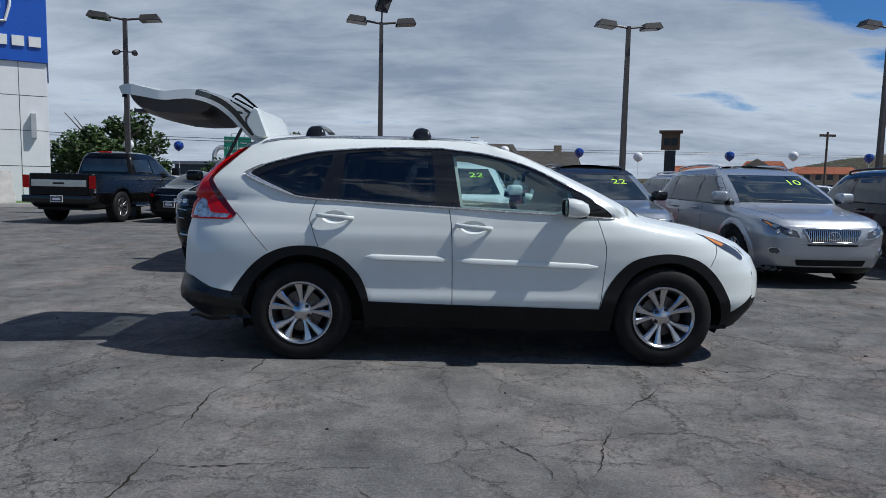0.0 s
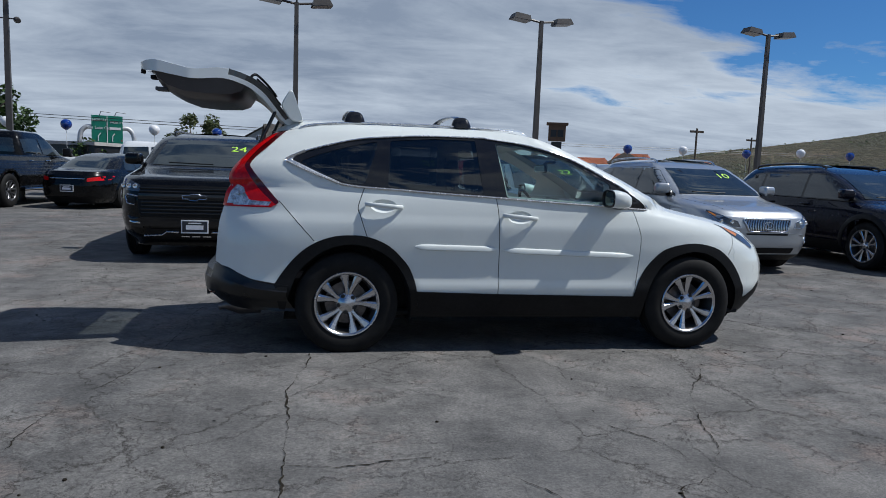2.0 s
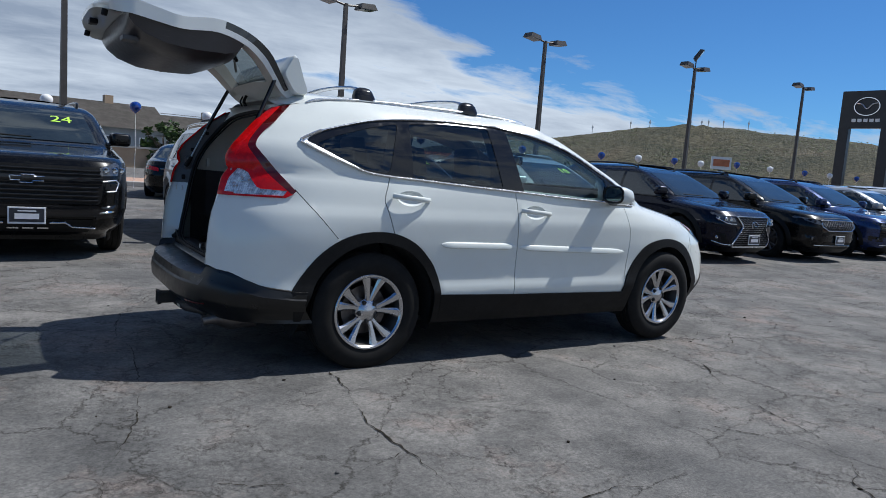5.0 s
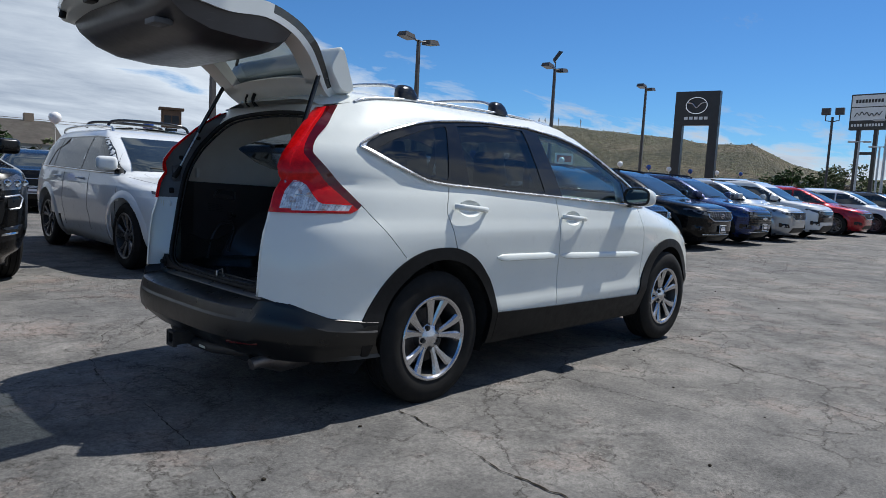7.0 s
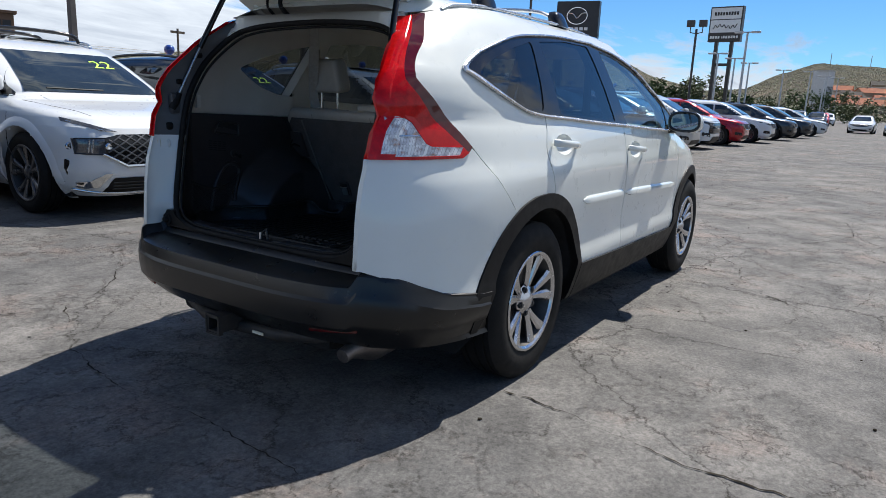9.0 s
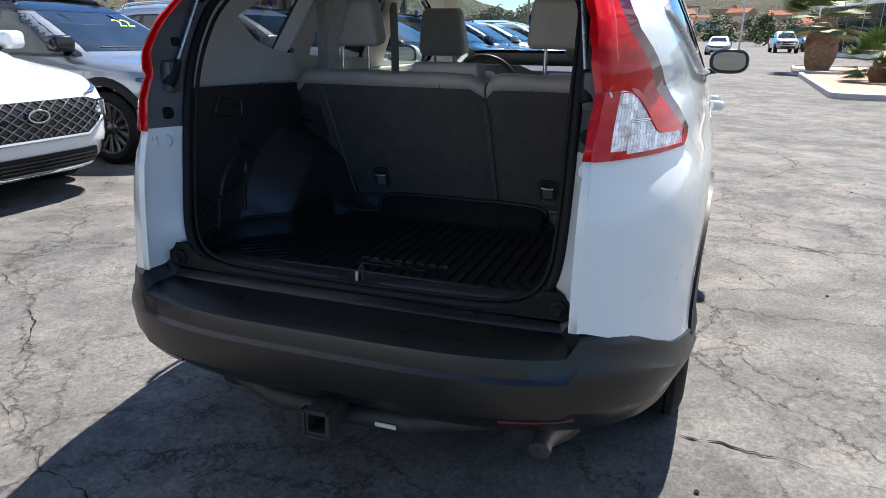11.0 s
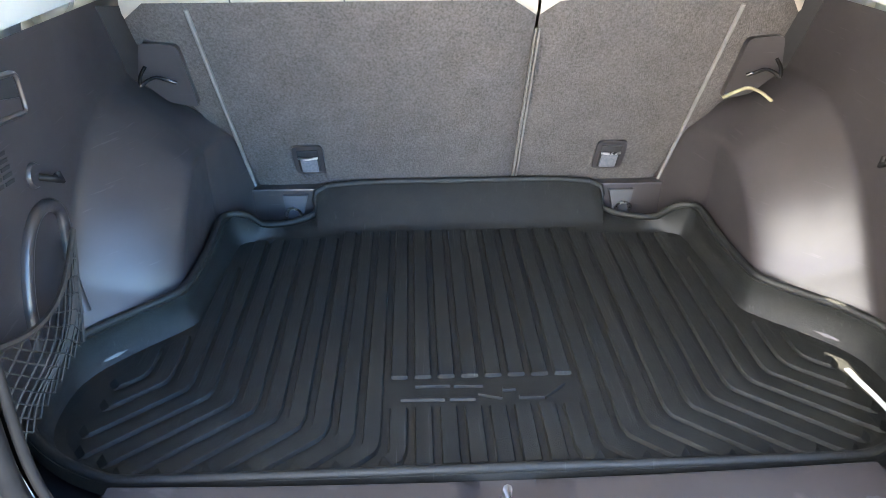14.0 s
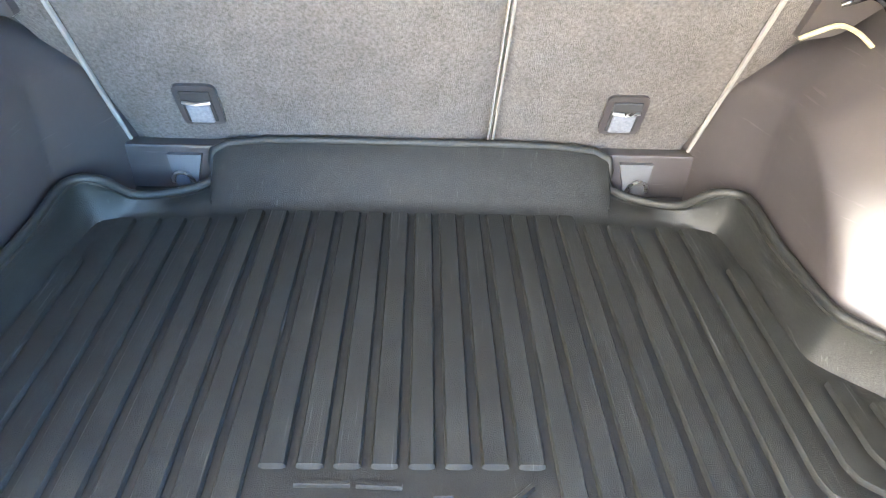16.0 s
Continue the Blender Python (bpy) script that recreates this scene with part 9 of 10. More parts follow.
    part("stop_lamp", bm_tube([(-0.90, -0.18, 1.93), (-0.90, 0.18, 1.93)], 0.02, 6), M["red_lens"], car)
    part("underbody", bm_box(-2.9, 2.5, -0.7, 0.7, 0.36, 0.44), M["well"], car)
    return car


make_pickup("pickup_truck", "black crew-cab pickup truck seen from behind with bright tailgate panel", PAINTS["black"], pose(-9.45, 15.1, 0, 0, 0, 84))
make_pickup("white_pickup", "white crew-cab pickup truck parked further back", PAINTS["white"], pose(-6.9, 20.6, 0, 0, 0, 12), False, False)

make_pickup("silver_pickup", "silver pickup truck facing the lot beyond the palms", PAINTS["silver"], pose(70.0, -8.4, 0, 0, 0, 182), False, False)
make_car("far_dark_suv", "black SUV parked beyond the palms", S1, PAINTS["black"], pose(78.0, -11.6, 0, 0, 0, 184), 2.8, 0.37, 0.25, belt=1.09, roof=1.52, windows=suv_windows(-2.2, 1.28, 1.09, 1.52), fine=False, plate=False, grille="wide")
make_car("far_grey_suv", "grey crossover parked beyond the palms", S3, PAINTS["grey"], pose(79.0, -15.0, 0, 0, 0, 184), 2.8, 0.37, 0.25, belt=1.09, roof=1.52, windows=suv_windows(-2.2, 1.28, 1.09, 1.52), fine=False, plate=False, grille="wide")

# ---- the lot's poles, signs, planting, buildings and hills ----
M["conc"] = surface("kerb_concrete", (0.34, 0.32, 0.30), (0.46, 0.44, 0.41), 5, 0.9, bump=0.4, bump_scale=60, dist=0.004)
M["panel_white"] = surface("white_cladding", (0.74, 0.74, 0.74), (0.80, 0.80, 0.80), 2, 0.45)
M["sign_blue"] = surface("sign_blue", (0.01, 0.08, 0.42), (0.015, 0.10, 0.48), 2, 0.35)
M["sign_green"] = surface("sign_green", (0.0, 0.16, 0.10), (0.005, 0.20, 0.13), 3, 0.5)
M["sign_white"] = surface("sign_white", (0.72, 0.72, 0.70), (0.80, 0.80, 0.78), 3, 0.5)
M["sign_black"] = surface("sign_black", (0.012, 0.012, 0.013), (0.020, 0.020, 0.021), 3, 0.35)
M["galv"] = surface("galvanised", (0.42, 0.43, 0.44), (0.55, 0.56, 0.57), 3, 0.5, metal=0.4)
M["brown"] = surface("brown_sign", (0.10, 0.055, 0.03), (0.16, 0.09, 0.05), 4, 0.7)
M["tile_roof"] = surface("terracotta_roof", (0.42, 0.13, 0.06), (0.55, 0.20, 0.10), 1.2, 0.8)
M["stucco"] = surface("tan_stucco", (0.36, 0.26, 0.17), (0.46, 0.34, 0.24), 0.8, 0.9)
M["siding"] = surface("grey_siding", (0.30, 0.33, 0.34), (0.40, 0.43, 0.44), 0.8, 0.85)
M["shingle"] = surface("brown_shingle", (0.10, 0.09, 0.08), (0.17, 0.155, 0.14), 1.5, 0.9)
M["grass"] = surface("lawn", (0.05, 0.11, 0.02), (0.10, 0.17, 0.04), 2.5, 0.95, bump=0.8, bump_scale=40, dist=0.02)
M["red_gravel"] = surface("red_gravel", (0.30, 0.17, 0.12), (0.52, 0.36, 0.28), 14, 0.95, bump=0.8, bump_scale=30, dist=0.02)
M["bark"] = surface("bark", (0.08, 0.06, 0.045), (0.15, 0.115, 0.085), 8, 0.95, bump=0.7, bump_scale=30, dist=0.02)
M["palm_husk"] = surface("palm_husk", (0.16, 0.09, 0.05), (0.34, 0.21, 0.13), 10, 0.95, bump=0.6, bump_scale=30, dist=0.02)
M["window_far"] = surface("far_window", (0.03, 0.035, 0.04), (0.05, 0.06, 0.07), 2, 0.2)
M["balloon_blue"] = surface("blue_balloon", (0.005, 0.03, 0.20), (0.008, 0.045, 0.26), 3, 0.08, coat=1.0)
M["balloon_white"] = surface("white_balloon", (0.70, 0.70, 0.70), (0.78, 0.78, 0.78), 3, 0.25)


def leaf_mat(name, a, b):
    m, nt, p, N, Lk = node_mat(name)
    g = N("ShaderNodeNewGeometry")
    Lk(ramp_node(nt, g.outputs["Random Per Island"], [(0.0, a), (1.0, b)]).outputs[0], p.inputs["Base Color"])
    p.inputs["Roughness"].default_value = 0.6
    p.inputs["Specular IOR Level"].default_value = 0.3
    return m


M["leaf"] = leaf_mat("leaf_green", (0.018, 0.040, 0.010), (0.058, 0.100, 0.024))
M["leaf_olive"] = leaf_mat("leaf_olive", (0.045, 0.065, 0.025), (0.11, 0.13, 0.05))
M["palm_leaf"] = leaf_mat("palm_leaf", (0.05, 0.10, 0.02), (0.16, 0.22, 0.06))


def hill_mat():
    m, nt, p, N, Lk = node_mat("dry_hillside")
    n1 = noise_node(nt, 0.012, 8, 0.65)
    base = ramp_node(nt, n1.outputs["Fac"], [(0.30, (0.050, 0.056, 0.026)), (0.48, (0.095, 0.088, 0.046)), (0.66, (0.16, 0.125, 0.08))])
    n2 = noise_node(nt, 0.30, 8, 0.85)
    shrub = ramp_node(nt, n2.outputs["Fac"], [(0.44, (0.34, 0.37, 0.30)), (0.58, (1.30, 1.24, 1.14))])
    mul = N("ShaderNodeMix")
    mul.data_type, mul.blend_type = 'RGBA', 'MULTIPLY'
    mul.inputs[0].default_value = 1
    Lk(base.outputs[0], mul.inputs[6]), Lk(shrub.outputs[0], mul.inputs[7])
    Lk(mul.outputs[2], p.inputs["Base Color"])
    p.inputs["Roughness"].default_value = 0.95
    bump_node(nt, n2.outputs["Fac"], 1.0, 4.0, p)
    return m


M["hill"] = hill_mat()


def flood_head(parent, c, yaw, tilt, name="lamp_head"):
    """Shoebox luminaire: housing, hinge and a glass face."""
    h = link(name, None, parent)
    mm = Matrix.Translation(c) @ pose(0, 0, 0, 0, tilt, yaw)
    bm = bmesh.new()
    top = [(-0.22, -0.19, 0.09), (0.26, -0.19, 0.09), (0.26, 0.19, 0.09), (-0.22, 0.19, 0.09)]
    bot = [(-0.28, -0.22, -0.07), (0.34, -0.22, -0.09), (0.34, 0.22, -0.09), (-0.28, 0.22, -0.07)]
    bm_grid([bot, top], bm, True)
    bm.faces.new([v for v in bm.verts if v.co.z > 0])
    part("housing", bm_xf(bm, mm), M["pole"], h)
    part("lamp_glass", bm_xf(bm_box(-0.26, 0.32, -0.20, 0.20, -0.095, -0.078), mm), M["head_lens"], h)
    return h


def light_pole(x, y, h, extra=False, floods=False, turn=8, group="lot light poles"):
    p = thing("light_pole", "dark bronze light pole with two shoebox lamp heads", "light pole", pose(x, y, 0, 0, 0, turn), group)
    bm = bm_grid([[(a * s, b * s, z) for a, b in ((-1, -1), (1, -1), (1, 1), (-1, 1))] for z, s in ((0.0, 0.085), (h * 0.5, 0.072), (h - 0.03, 0.055))], close=True)
    part("shaft", bm, M["pole"], p)
    part("base_block", bm_box(-0.28, 0.28, -0.28, 0.28, 0.0, 0.55, 0.03), M["conc"], p)
    for s in (-1, 1):
        part("arm", bm_tube([(0, 0, h - 0.08), (s * 0.45, 0, h - 0.02)], 0.035, 6), M["pole"], p)
        flood_head(p, (s * 0.72, 0, h), 0 if s > 0 else 180, -6)
    if extra:
        part("arm", bm_tube([(0, 0, h - 0.1), (0.02, 0, h + 0.30)], 0.03, 6), M["pole"], p)
        flood_head(p, (0.05, -0.05, h + 0.55), -60, -55)
    if floods:
        for s in (-1, 1):
            part("arm", bm_tube([(0, 0, h - 1.05), (s * 0.20, 0, h - 1.05)], 0.02, 6), M["pole"], p)
            part("spotlight", bm_xf(lathe([(0.0, -0.12), (0.07, -0.12), (0.09, 0.0), (0.06, 0.10), (0.0, 0.10)], 14), Matrix.Translation((s * 0.26, 0, h - 1.07)) @ pose(0, 0, 0, 20, 0, s * 30)), M["pole"], p, smooth=40)
    return p


light_pole(-9.75, 16.2, 6.15, floods=True)
light_pole(-1.80, 15.9, 6.18, extra=True)
light_pole(5.90, 15.85, 6.25)
light_pole(14.54, 16.3, 6.58)
light_pole(24.5, 16.95, 7.05, extra=True)
light_pole(34.4, 17.25, 7.42)

# balloons tied along the back of the lot
for i, (x, z) in enumerate(((-10.7, 2.33), (-8.98, 2.33), (-6.33, 2.28), (-4.37, 2.27), (-2.05, 2.42), (0.31, 2.48), (2.45, 2.41), (5.11, 2.40), (7.24, 2.30), (10.55, 2.40), (12.88, 2.45), (15.66, 2.43), (18.12, 2.56), (20.45, 2.53), (23.0, 2.59), (25.7, 2.65), (27.85, 2.66), (31.0, 2.80), (34.2, 2.78), (37.9, 2.78), (40.8, 2.79), (44.2, 2.79), (48.9, 2.9), (53.7, 3.0))):
    blue = i % 2 == 1
    b = thing("balloon", "glossy blue balloon on a string" if blue else "white balloon on a string", "balloon", pose(x, 18.5, 0), "balloons along the lot")
    prof = [(0.0, -0.190), (0.018, -0.185), (0.024, -0.170), (0.10, -0.130), (0.155, -0.06), (0.172, 0.02), (0.155, 0.095), (0.10, 0.150), (0.04, 0.172), (0.0, 0.176)]
    bm = lathe([(r, h) for r, h in prof], 18)
    part("balloon_skin", bm_xf(bm, Matrix.Translation((0, 0, z)) @ pose(0, 0, 0, 90, 0, 0) @ Matrix.Scale(-1, 4, (0, 1, 0)) @ pose(0, 0, 0, 180, 0, 0)), M["balloon_blue" if blue else "balloon_white"], b, smooth=60)
    part("string", bm_tube([(0, 0, z - 0.2), (0.02, 0, z * 0.5), (0, 0, 0.0)], 0.006, 4), M["sign_white"], b)


# trees
def make_tree(x, y, h, spread, leafm, seed, n=2600, base=0.32, name="tree", label="leafy green shade tree beside the lot", size=0.20):
    r = random.Random(seed)
    t = thing(name, label, "tree", pose(x, y, 0), "trees round the lot")
    bm = bmesh.new()
    bm_tube([(0, 0, 0), (0.05, 0.02, h * 0.2), (0.0, 0.05, h * 0.42)], [h * 0.035, h * 0.028, h * 0.02], 8, bm)
    tips = []
    for k in range(9):
        a = 2 * math.pi * k / 9 + r.uniform(-0.3, 0.3)
        q = r.uniform(0.45, 0.95) * spread
        e = Vector((math.cos(a) * q, math.sin(a) * q, h * r.uniform(0.5, 0.9)))
        bm_tube([(0, 0, h * r.uniform(0.22, 0.4)), tuple(e * 0.5 + Vector((0, 0, h * 0.2))), tuple(e)], [h * 0.016, h * 0.010, h * 0.004], 5, bm)
        tips.append(e)
    tips += [Vector((0, 0, h * 0.85)), Vector((0, 0, h * 0.65))]
    part("trunk", bm, M["bark"], t, smooth=60)
    clumps = []
    for k in range(34):
        a, q = r.uniform(0, 2 * math.pi), math.sqrt(r.random()) * spread
        zz = h * (base + (1 - base) * (0.08 + 0.86 * r.random() * math.sqrt(max(0.05, 1 - (q / spread) ** 2))))
        clumps.append((Vector((math.cos(a) * q, math.sin(a) * q, zz)), r.uniform(0.16, 0.30) * spread))
    verts, faces = [], []
    for k in range(n):
        c, cr = clumps[k % len(clumps)]
        d = Vector((r.gauss(0, 1), r.gauss(0, 1), r.gauss(0, 0.8))).normalized() * cr * r.random() ** 0.4
        p = c + d
        u = Vector((r.gauss(0, 1), r.gauss(0, 1), r.gauss(0, 0.6))).normalized()
        v = u.cross(Vector((r.gauss(0, 1), r.gauss(0, 1), r.gauss(0, 1)))).normalized()
        s = size * r.uniform(0.6, 1.3)
        i = len(verts)
        verts += [p - u * s, p + v * s * 0.5, p + u * s, p - v * s * 0.5]
        faces.append((i, i + 1, i + 2, i + 3))
    raw("crown", verts, faces, leafm, t, smooth=False)["kind"] = "stuff"
    return t


make_tree(-19.5, 36.2, 5.6, 3.3, M["leaf"], 1, 11000, 0.10, size=0.15)
make_tree(-6.2, 27.0, 3.75, 1.5, M["leaf_olive"], 2, 5200, 0.24, "young_tree", "young leafy tree behind the parked cars", 0.085)
make_tree(-20.0, 60.0, 3.2, 1.9, M["leaf"], 3, 900, 0.1, "roadside_tree", "small tree by the highway sign", 0.22)
make_tree(6.1, 44.7, 3.2, 1.75, M["leaf"], 4, 1700, 0.05, "roadside_tree", "round shrub tree in front of the houses", 0.2)
make_tree(11.9, 53.0, 2.9, 2.2, M["leaf_olive"], 5, 900, 0.05, "roadside_tree", "low olive-green roadside tree with rounded crown", 0.22)
make_tree(34.0, 62.0, 3.0, 3.2, M["leaf"], 6, 900, 0.05, "roadside_tree", "low olive-green roadside tree with rounded crown", 0.25)
make_tree(50.0, 50.0, 3.2, 4.2, M["leaf_olive"], 7, 1000, 0.05, "roadside_tree", "low olive-green roadside tree with rounded crown", 0.28)
for k, (x, y, h, s_) in enumerate(((82.7, 23.5, 5.3, 3.6), (84.5, 19.0, 5.8, 3.8), (95.0, 16.0, 4.6, 3.0), (100.0, 26.0, 5.0, 4.0), (128, 11.0, 6.0, 4.5), (150, 5.0, 6.5, 4.5), (160, -4.0, 6.5, 5.0), (172, -14.0, 7.0, 5.5), (150, -22.0, 7.0, 5.5), (135, 17.0, 5.0, 4.0), (120, -12, 6, 4.5))):
    make_tree(x, y, h, s_, M["leaf_olive"] if k % 2 else M["leaf"], 20 + k, 2600, 0.06, "lot_tree", "tree at the far edge of the lot", 0.24)

# planters with fan palms
for (pts, lbl) in (([(13.6, -3.68), (24.0, -4.25), (26.7, -6.9), (20.0, -8.8), (13.2, -8.2)], "raised kerbed island with red gravel"), ([(24.6, -4.15), (31.5, -4.9), (31.5, -8.5), (27.2, -7.6)], "raised kerbed island around a palm")):
    isl = thing("kerb_island", lbl, "kerb island")
    q = round_poly(pts, 0.5, 4)
    c = np.mean(q, axis=0)
    part("kerb", bm_grid([[(x, y, 0.0) for x, y in q], [(x, y, 0.13) for x, y in q], [(x + (c[0] - x) * 0.01, y + (c[1] - y) * 0.01, 0.15) for x, y in q], [(x + (c[0] - x) * 0.06, y + (c[1] - y) * 0.06, 0.15) for x, y in q], [(x + (c[0] - x) * 0.065, y + (c[1] - y) * 0.065, 0.10) for x, y in q]], close=True), M["conc"], isl)
    bm = bmesh.new()
    bm.faces.new([bm.verts.new((x + (c[0] - x) * 0.062, y + (c[1] - y) * 0.062, 0.11)) for x, y in q])
    part("gravel_bed", bm, M["red_gravel"], isl)


def fan_palm(x, y, th, tr, fr, seed, name="fan_palm", label="fan palm with shaggy brown trunk in a kerbed island"):
    r = random.Random(seed)
    t = thing(name, label, "palm", pose(x, y, 0.10), "fan palms")
    bm = bmesh.new()
    rows = []
    for k in range(13):
        f = k / 12
        rad = tr * (0.75 + 0.35 * math.sin(math.pi * min(1, f * 1.1)))
        rows.append([(rad * math.cos(a) * (1 + 0.06 * math.sin(7 * a + k)), rad * math.sin(a) * (1 + 0.06 * math.cos(5 * a - k)), th * f) for a in [2 * math.pi * i / 16 for i in range(16)]])
    bm_grid(rows, bm, True)
    part("trunk", bm, M["palm_husk"], t)
    vs, fs = [], []
    for k in range(160):
        a, z = r.uniform(0, 2 * math.pi), r.uniform(0.02, 1) * th
        rad = tr * (0.75 + 0.35 * math.sin(math.pi * min(1, z / th * 1.1)))
        d = Vector((math.cos(a), math.sin(a), 0))
        s = Vector((-math.sin(a), math.cos(a), 0)) * 0.06
        b_ = d * rad * 0.95 + Vector((0, 0, z))
        i = len(vs)
        vs += [b_ - s, b_ + s, b_ + d * 0.10 + Vector((0, 0, 0.12))]
        fs.append((i, i + 1, i + 2))
    raw("husk", vs, fs, M["palm_husk"], t, smooth=False)
    vs, fs = [], []
    for k in range(46):
        a, el = r.uniform(0, 2 * math.pi), r.uniform(-0.45, 1.3)
        d = Vector((math.cos(a) * math.cos(el), math.sin(a) * math.cos(el), math.sin(el)))
        root = Vector((0, 0, th)) + d * 0.1
        hub = Vector((0, 0, th)) + d * fr * 0.55 + Vector((0, 0, -0.08))
        side = d.cross(Vector((0, 0, 1))).normalized()
        upv = side.cross(d)
        i = len(vs)
        vs += [root - side * 0.012, root + side * 0.012, hub]
        fs.append((i, i + 1, i + 2))
        for j in range(17):
            b_ = (j / 16 - 0.5) * 2.5
            w = (d * math.cos(b_) + side * math.sin(b_)).normalized()
            tip = hub + w * fr * 0.5 * r.uniform(0.85, 1.05) + Vector((0, 0, -0.05 - 0.05 * abs(b_)))
            pr = w.cross(upv).normalized() * 0.022 * fr
            m_ = hub * 0.5 + tip * 0.5
            i = len(vs)
            vs += [hub, m_ + pr, tip, m_ - pr]
            fs.append((i, i + 1, i + 2, i + 3))
    raw("fronds", vs, fs, M["palm_leaf"], t, smooth=False)["kind"] = "stuff"


fan_palm(26.6, -5.25, 1.9, 0.52, 1.9, 1)
fan_palm(19.2, -5.75, 0.55, 0.26, 1.2, 2)
fan_palm(18.6, -6.45, 0.75, 0.28, 1.2, 3)
fan_palm(18.9, -7.1, 0.6, 0.24, 1.1, 4)
pal = thing("bare_tree", "dark leaning tree trunk rising from the planted island", "tree", pose(21.5, -6.4, 0.1))
part("trunk", bm_tube([(0, 0, 0), (0.1, 0.05, 1.0), (0.3, 0.0, 2.4), (0.6, -0.1, 4.0)], [0.16, 0.13, 0.11, 0.08], 10), M["bark"], pal, smooth=60)

# tall monolith sign with a ring-and-wing emblem
mz = thing("monolith_sign", "tall black monolith sign with silver emblem and open legs", "sign", pose(43.2, 17.9, 0, 0, 0, 8))
part("leg", bm_box(-0.26, 0.26, -1.52, -0.92, 0, 6.2, 0.02), M["sign_black"], mz)
part("leg", bm_box(-0.26, 0.26, 0.92, 1.52, 0, 6.2, 0.02), M["sign_black"], mz)
hd_ = part("sign_head", bm_box(-0.265, 0.265, -1.52, 1.52, 6.0, 8.35, 0.02), M["sign_black"], mz)
for sx in (-1, 1):
    part("emblem_ring", bm_tube([(sx * 0.29, 0.72 * math.cos(a), 7.35 + 0.56 * math.sin(a)) for a in np.linspace(0, 2 * math.pi, 33)], 0.05, 6, cap=False), M["chrome"], hd_, smooth=60)
    part("emblem_wing", bm_tube(smooth_line([(sx * 0.29, -0.62, 7.55), (sx * 0.29, -0.3, 7.50), (sx * 0.29, 0, 7.20), (sx * 0.29, 0.3, 7.50), (sx * 0.29, 0.62, 7.55)], 4), 0.055, 6), M["chrome"], hd_, smooth=60)
    for k in range(5):
        part("letter_bar", bm_box(sx * 0.27 - 0.02, sx * 0.27 + 0.02, -0.80 + k * 0.34, -0.80 + k * 0.34 + 0.24, 6.38, 6.58), M["sign_white"], hd_)

# pylon sign of two white panels over a dark one
cv = thing("pylon_sign", "tall pylon sign with two white panels over a dark strip", "sign", pose(80.3, 15.7, 0, 0, 0, -8))
for s in (-1, 1):
    part("post", bm_box(-0.20, 0.20, s * 0.85 - 0.18, s * 0.85 + 0.18, 0, 9.2, 0.02), M["sign_black"], cv)
part("cross_beam", bm_box(-0.12, 0.12, -0.85, 0.85, 6.3, 6.6), M["sign_black"], cv)
part("sign_case", bm_box(-0.35, 0.35, -1.80, 1.80, 8.95, 12.75, 0.03), M["sign_black"], cv)
for sx in (-1, 1):
    x0 = sx * 0.36
    part("white_panel", bm_box(x0 - 0.02, x0 + 0.02, -1.66, 1.66, 11.40, 12.60), M["sign_white"], cv)
    part("white_panel", bm_box(x0 - 0.02, x0 + 0.02, -1.66, 1.66, 9.95, 11.30), M["sign_white"], cv)
    for k in range(9):
        part("letter_bar", bm_box(x0 + sx * 0.03 - 0.015, x0 + sx * 0.03 + 0.015, -1.36 + k * 0.305, -1.36 + k * 0.305 + 0.22, 11.80, 12.16), M["sign_black"], cv)
    part("script_bar", bm_tube([(x0 + sx * 0.03, y, 10.60 + 0.16 * math.sin(y * 13) + 0.1 * math.sin(y * 3)) for y in np.linspace(-1.35, 1.35, 40)], 0.05, 5), M["sign_black"], cv)
    for k in range(11):
        part("letter_bar", bm_box(x0 + sx * 0.03 - 0.015, x0 + sx * 0.03 + 0.015, -1.55 + k * 0.29, -1.55 + k * 0.29 + (0.20 if k != 6 else 0.05), 9.30, 9.58), M["sign_white"], cv)

# twin flood pole and pale street lamps beyond
tf = thing("flood_pole", "dark pole with two square floodlights", "light pole", pose(63.8, 14.8, 0))
part("shaft", bm_tube([(0, 0, 0), (0, 0, 8.6)], 0.11, 8), M["pole"], tf)
for s in (-1, 1):
    part("bracket", bm_tube([(0, 0, 8.2), (0, s * 0.55, 8.3), (0, s * 0.55, 8.8)], 0.05, 6), M["pole"], tf)
    part("floodlight", bm_box(-0.2, 0.2, s * 0.55 - 0.35, s * 0.55 + 0.35, 8.8, 9.4, 0.04), M["pole"], tf)
for x, y, h in ((55.0, 8.7, 7.3), (69.4, 13.8, 6.8), (74.6, 13.2, 6.7), (84.7, 13.5, 6.9), (98, 11.5, 6.9), (110, 9.5, 7.4), (118, 8.3, 7.2), (126, 8.6, 7.2), (140, 8.0, 8.0), (88, -5.5, 8.5)):
    sl = thing("street_lamp", "pale grey street lamp with flat heads", "street lamp", pose(x, y, 0), "pale street lamps")
    part("shaft", bm_tube([(0, 0, 0), (0, 0, h)], [0.12, 0.08], 8), M["galv"], sl)
    part("head_arm", bm_tube([(0, -0.45, h + 0.05), (0, 0.45, h + 0.05)], 0.05, 6), M["galv"], sl)
    for s in (-1, 1):
        part("lamp_head", bm_box(-0.18, 0.18, s * 0.62 - 0.34, s * 0.62 + 0.34, h - 0.03, h + 0.13, 0.04), M["galv"], sl)

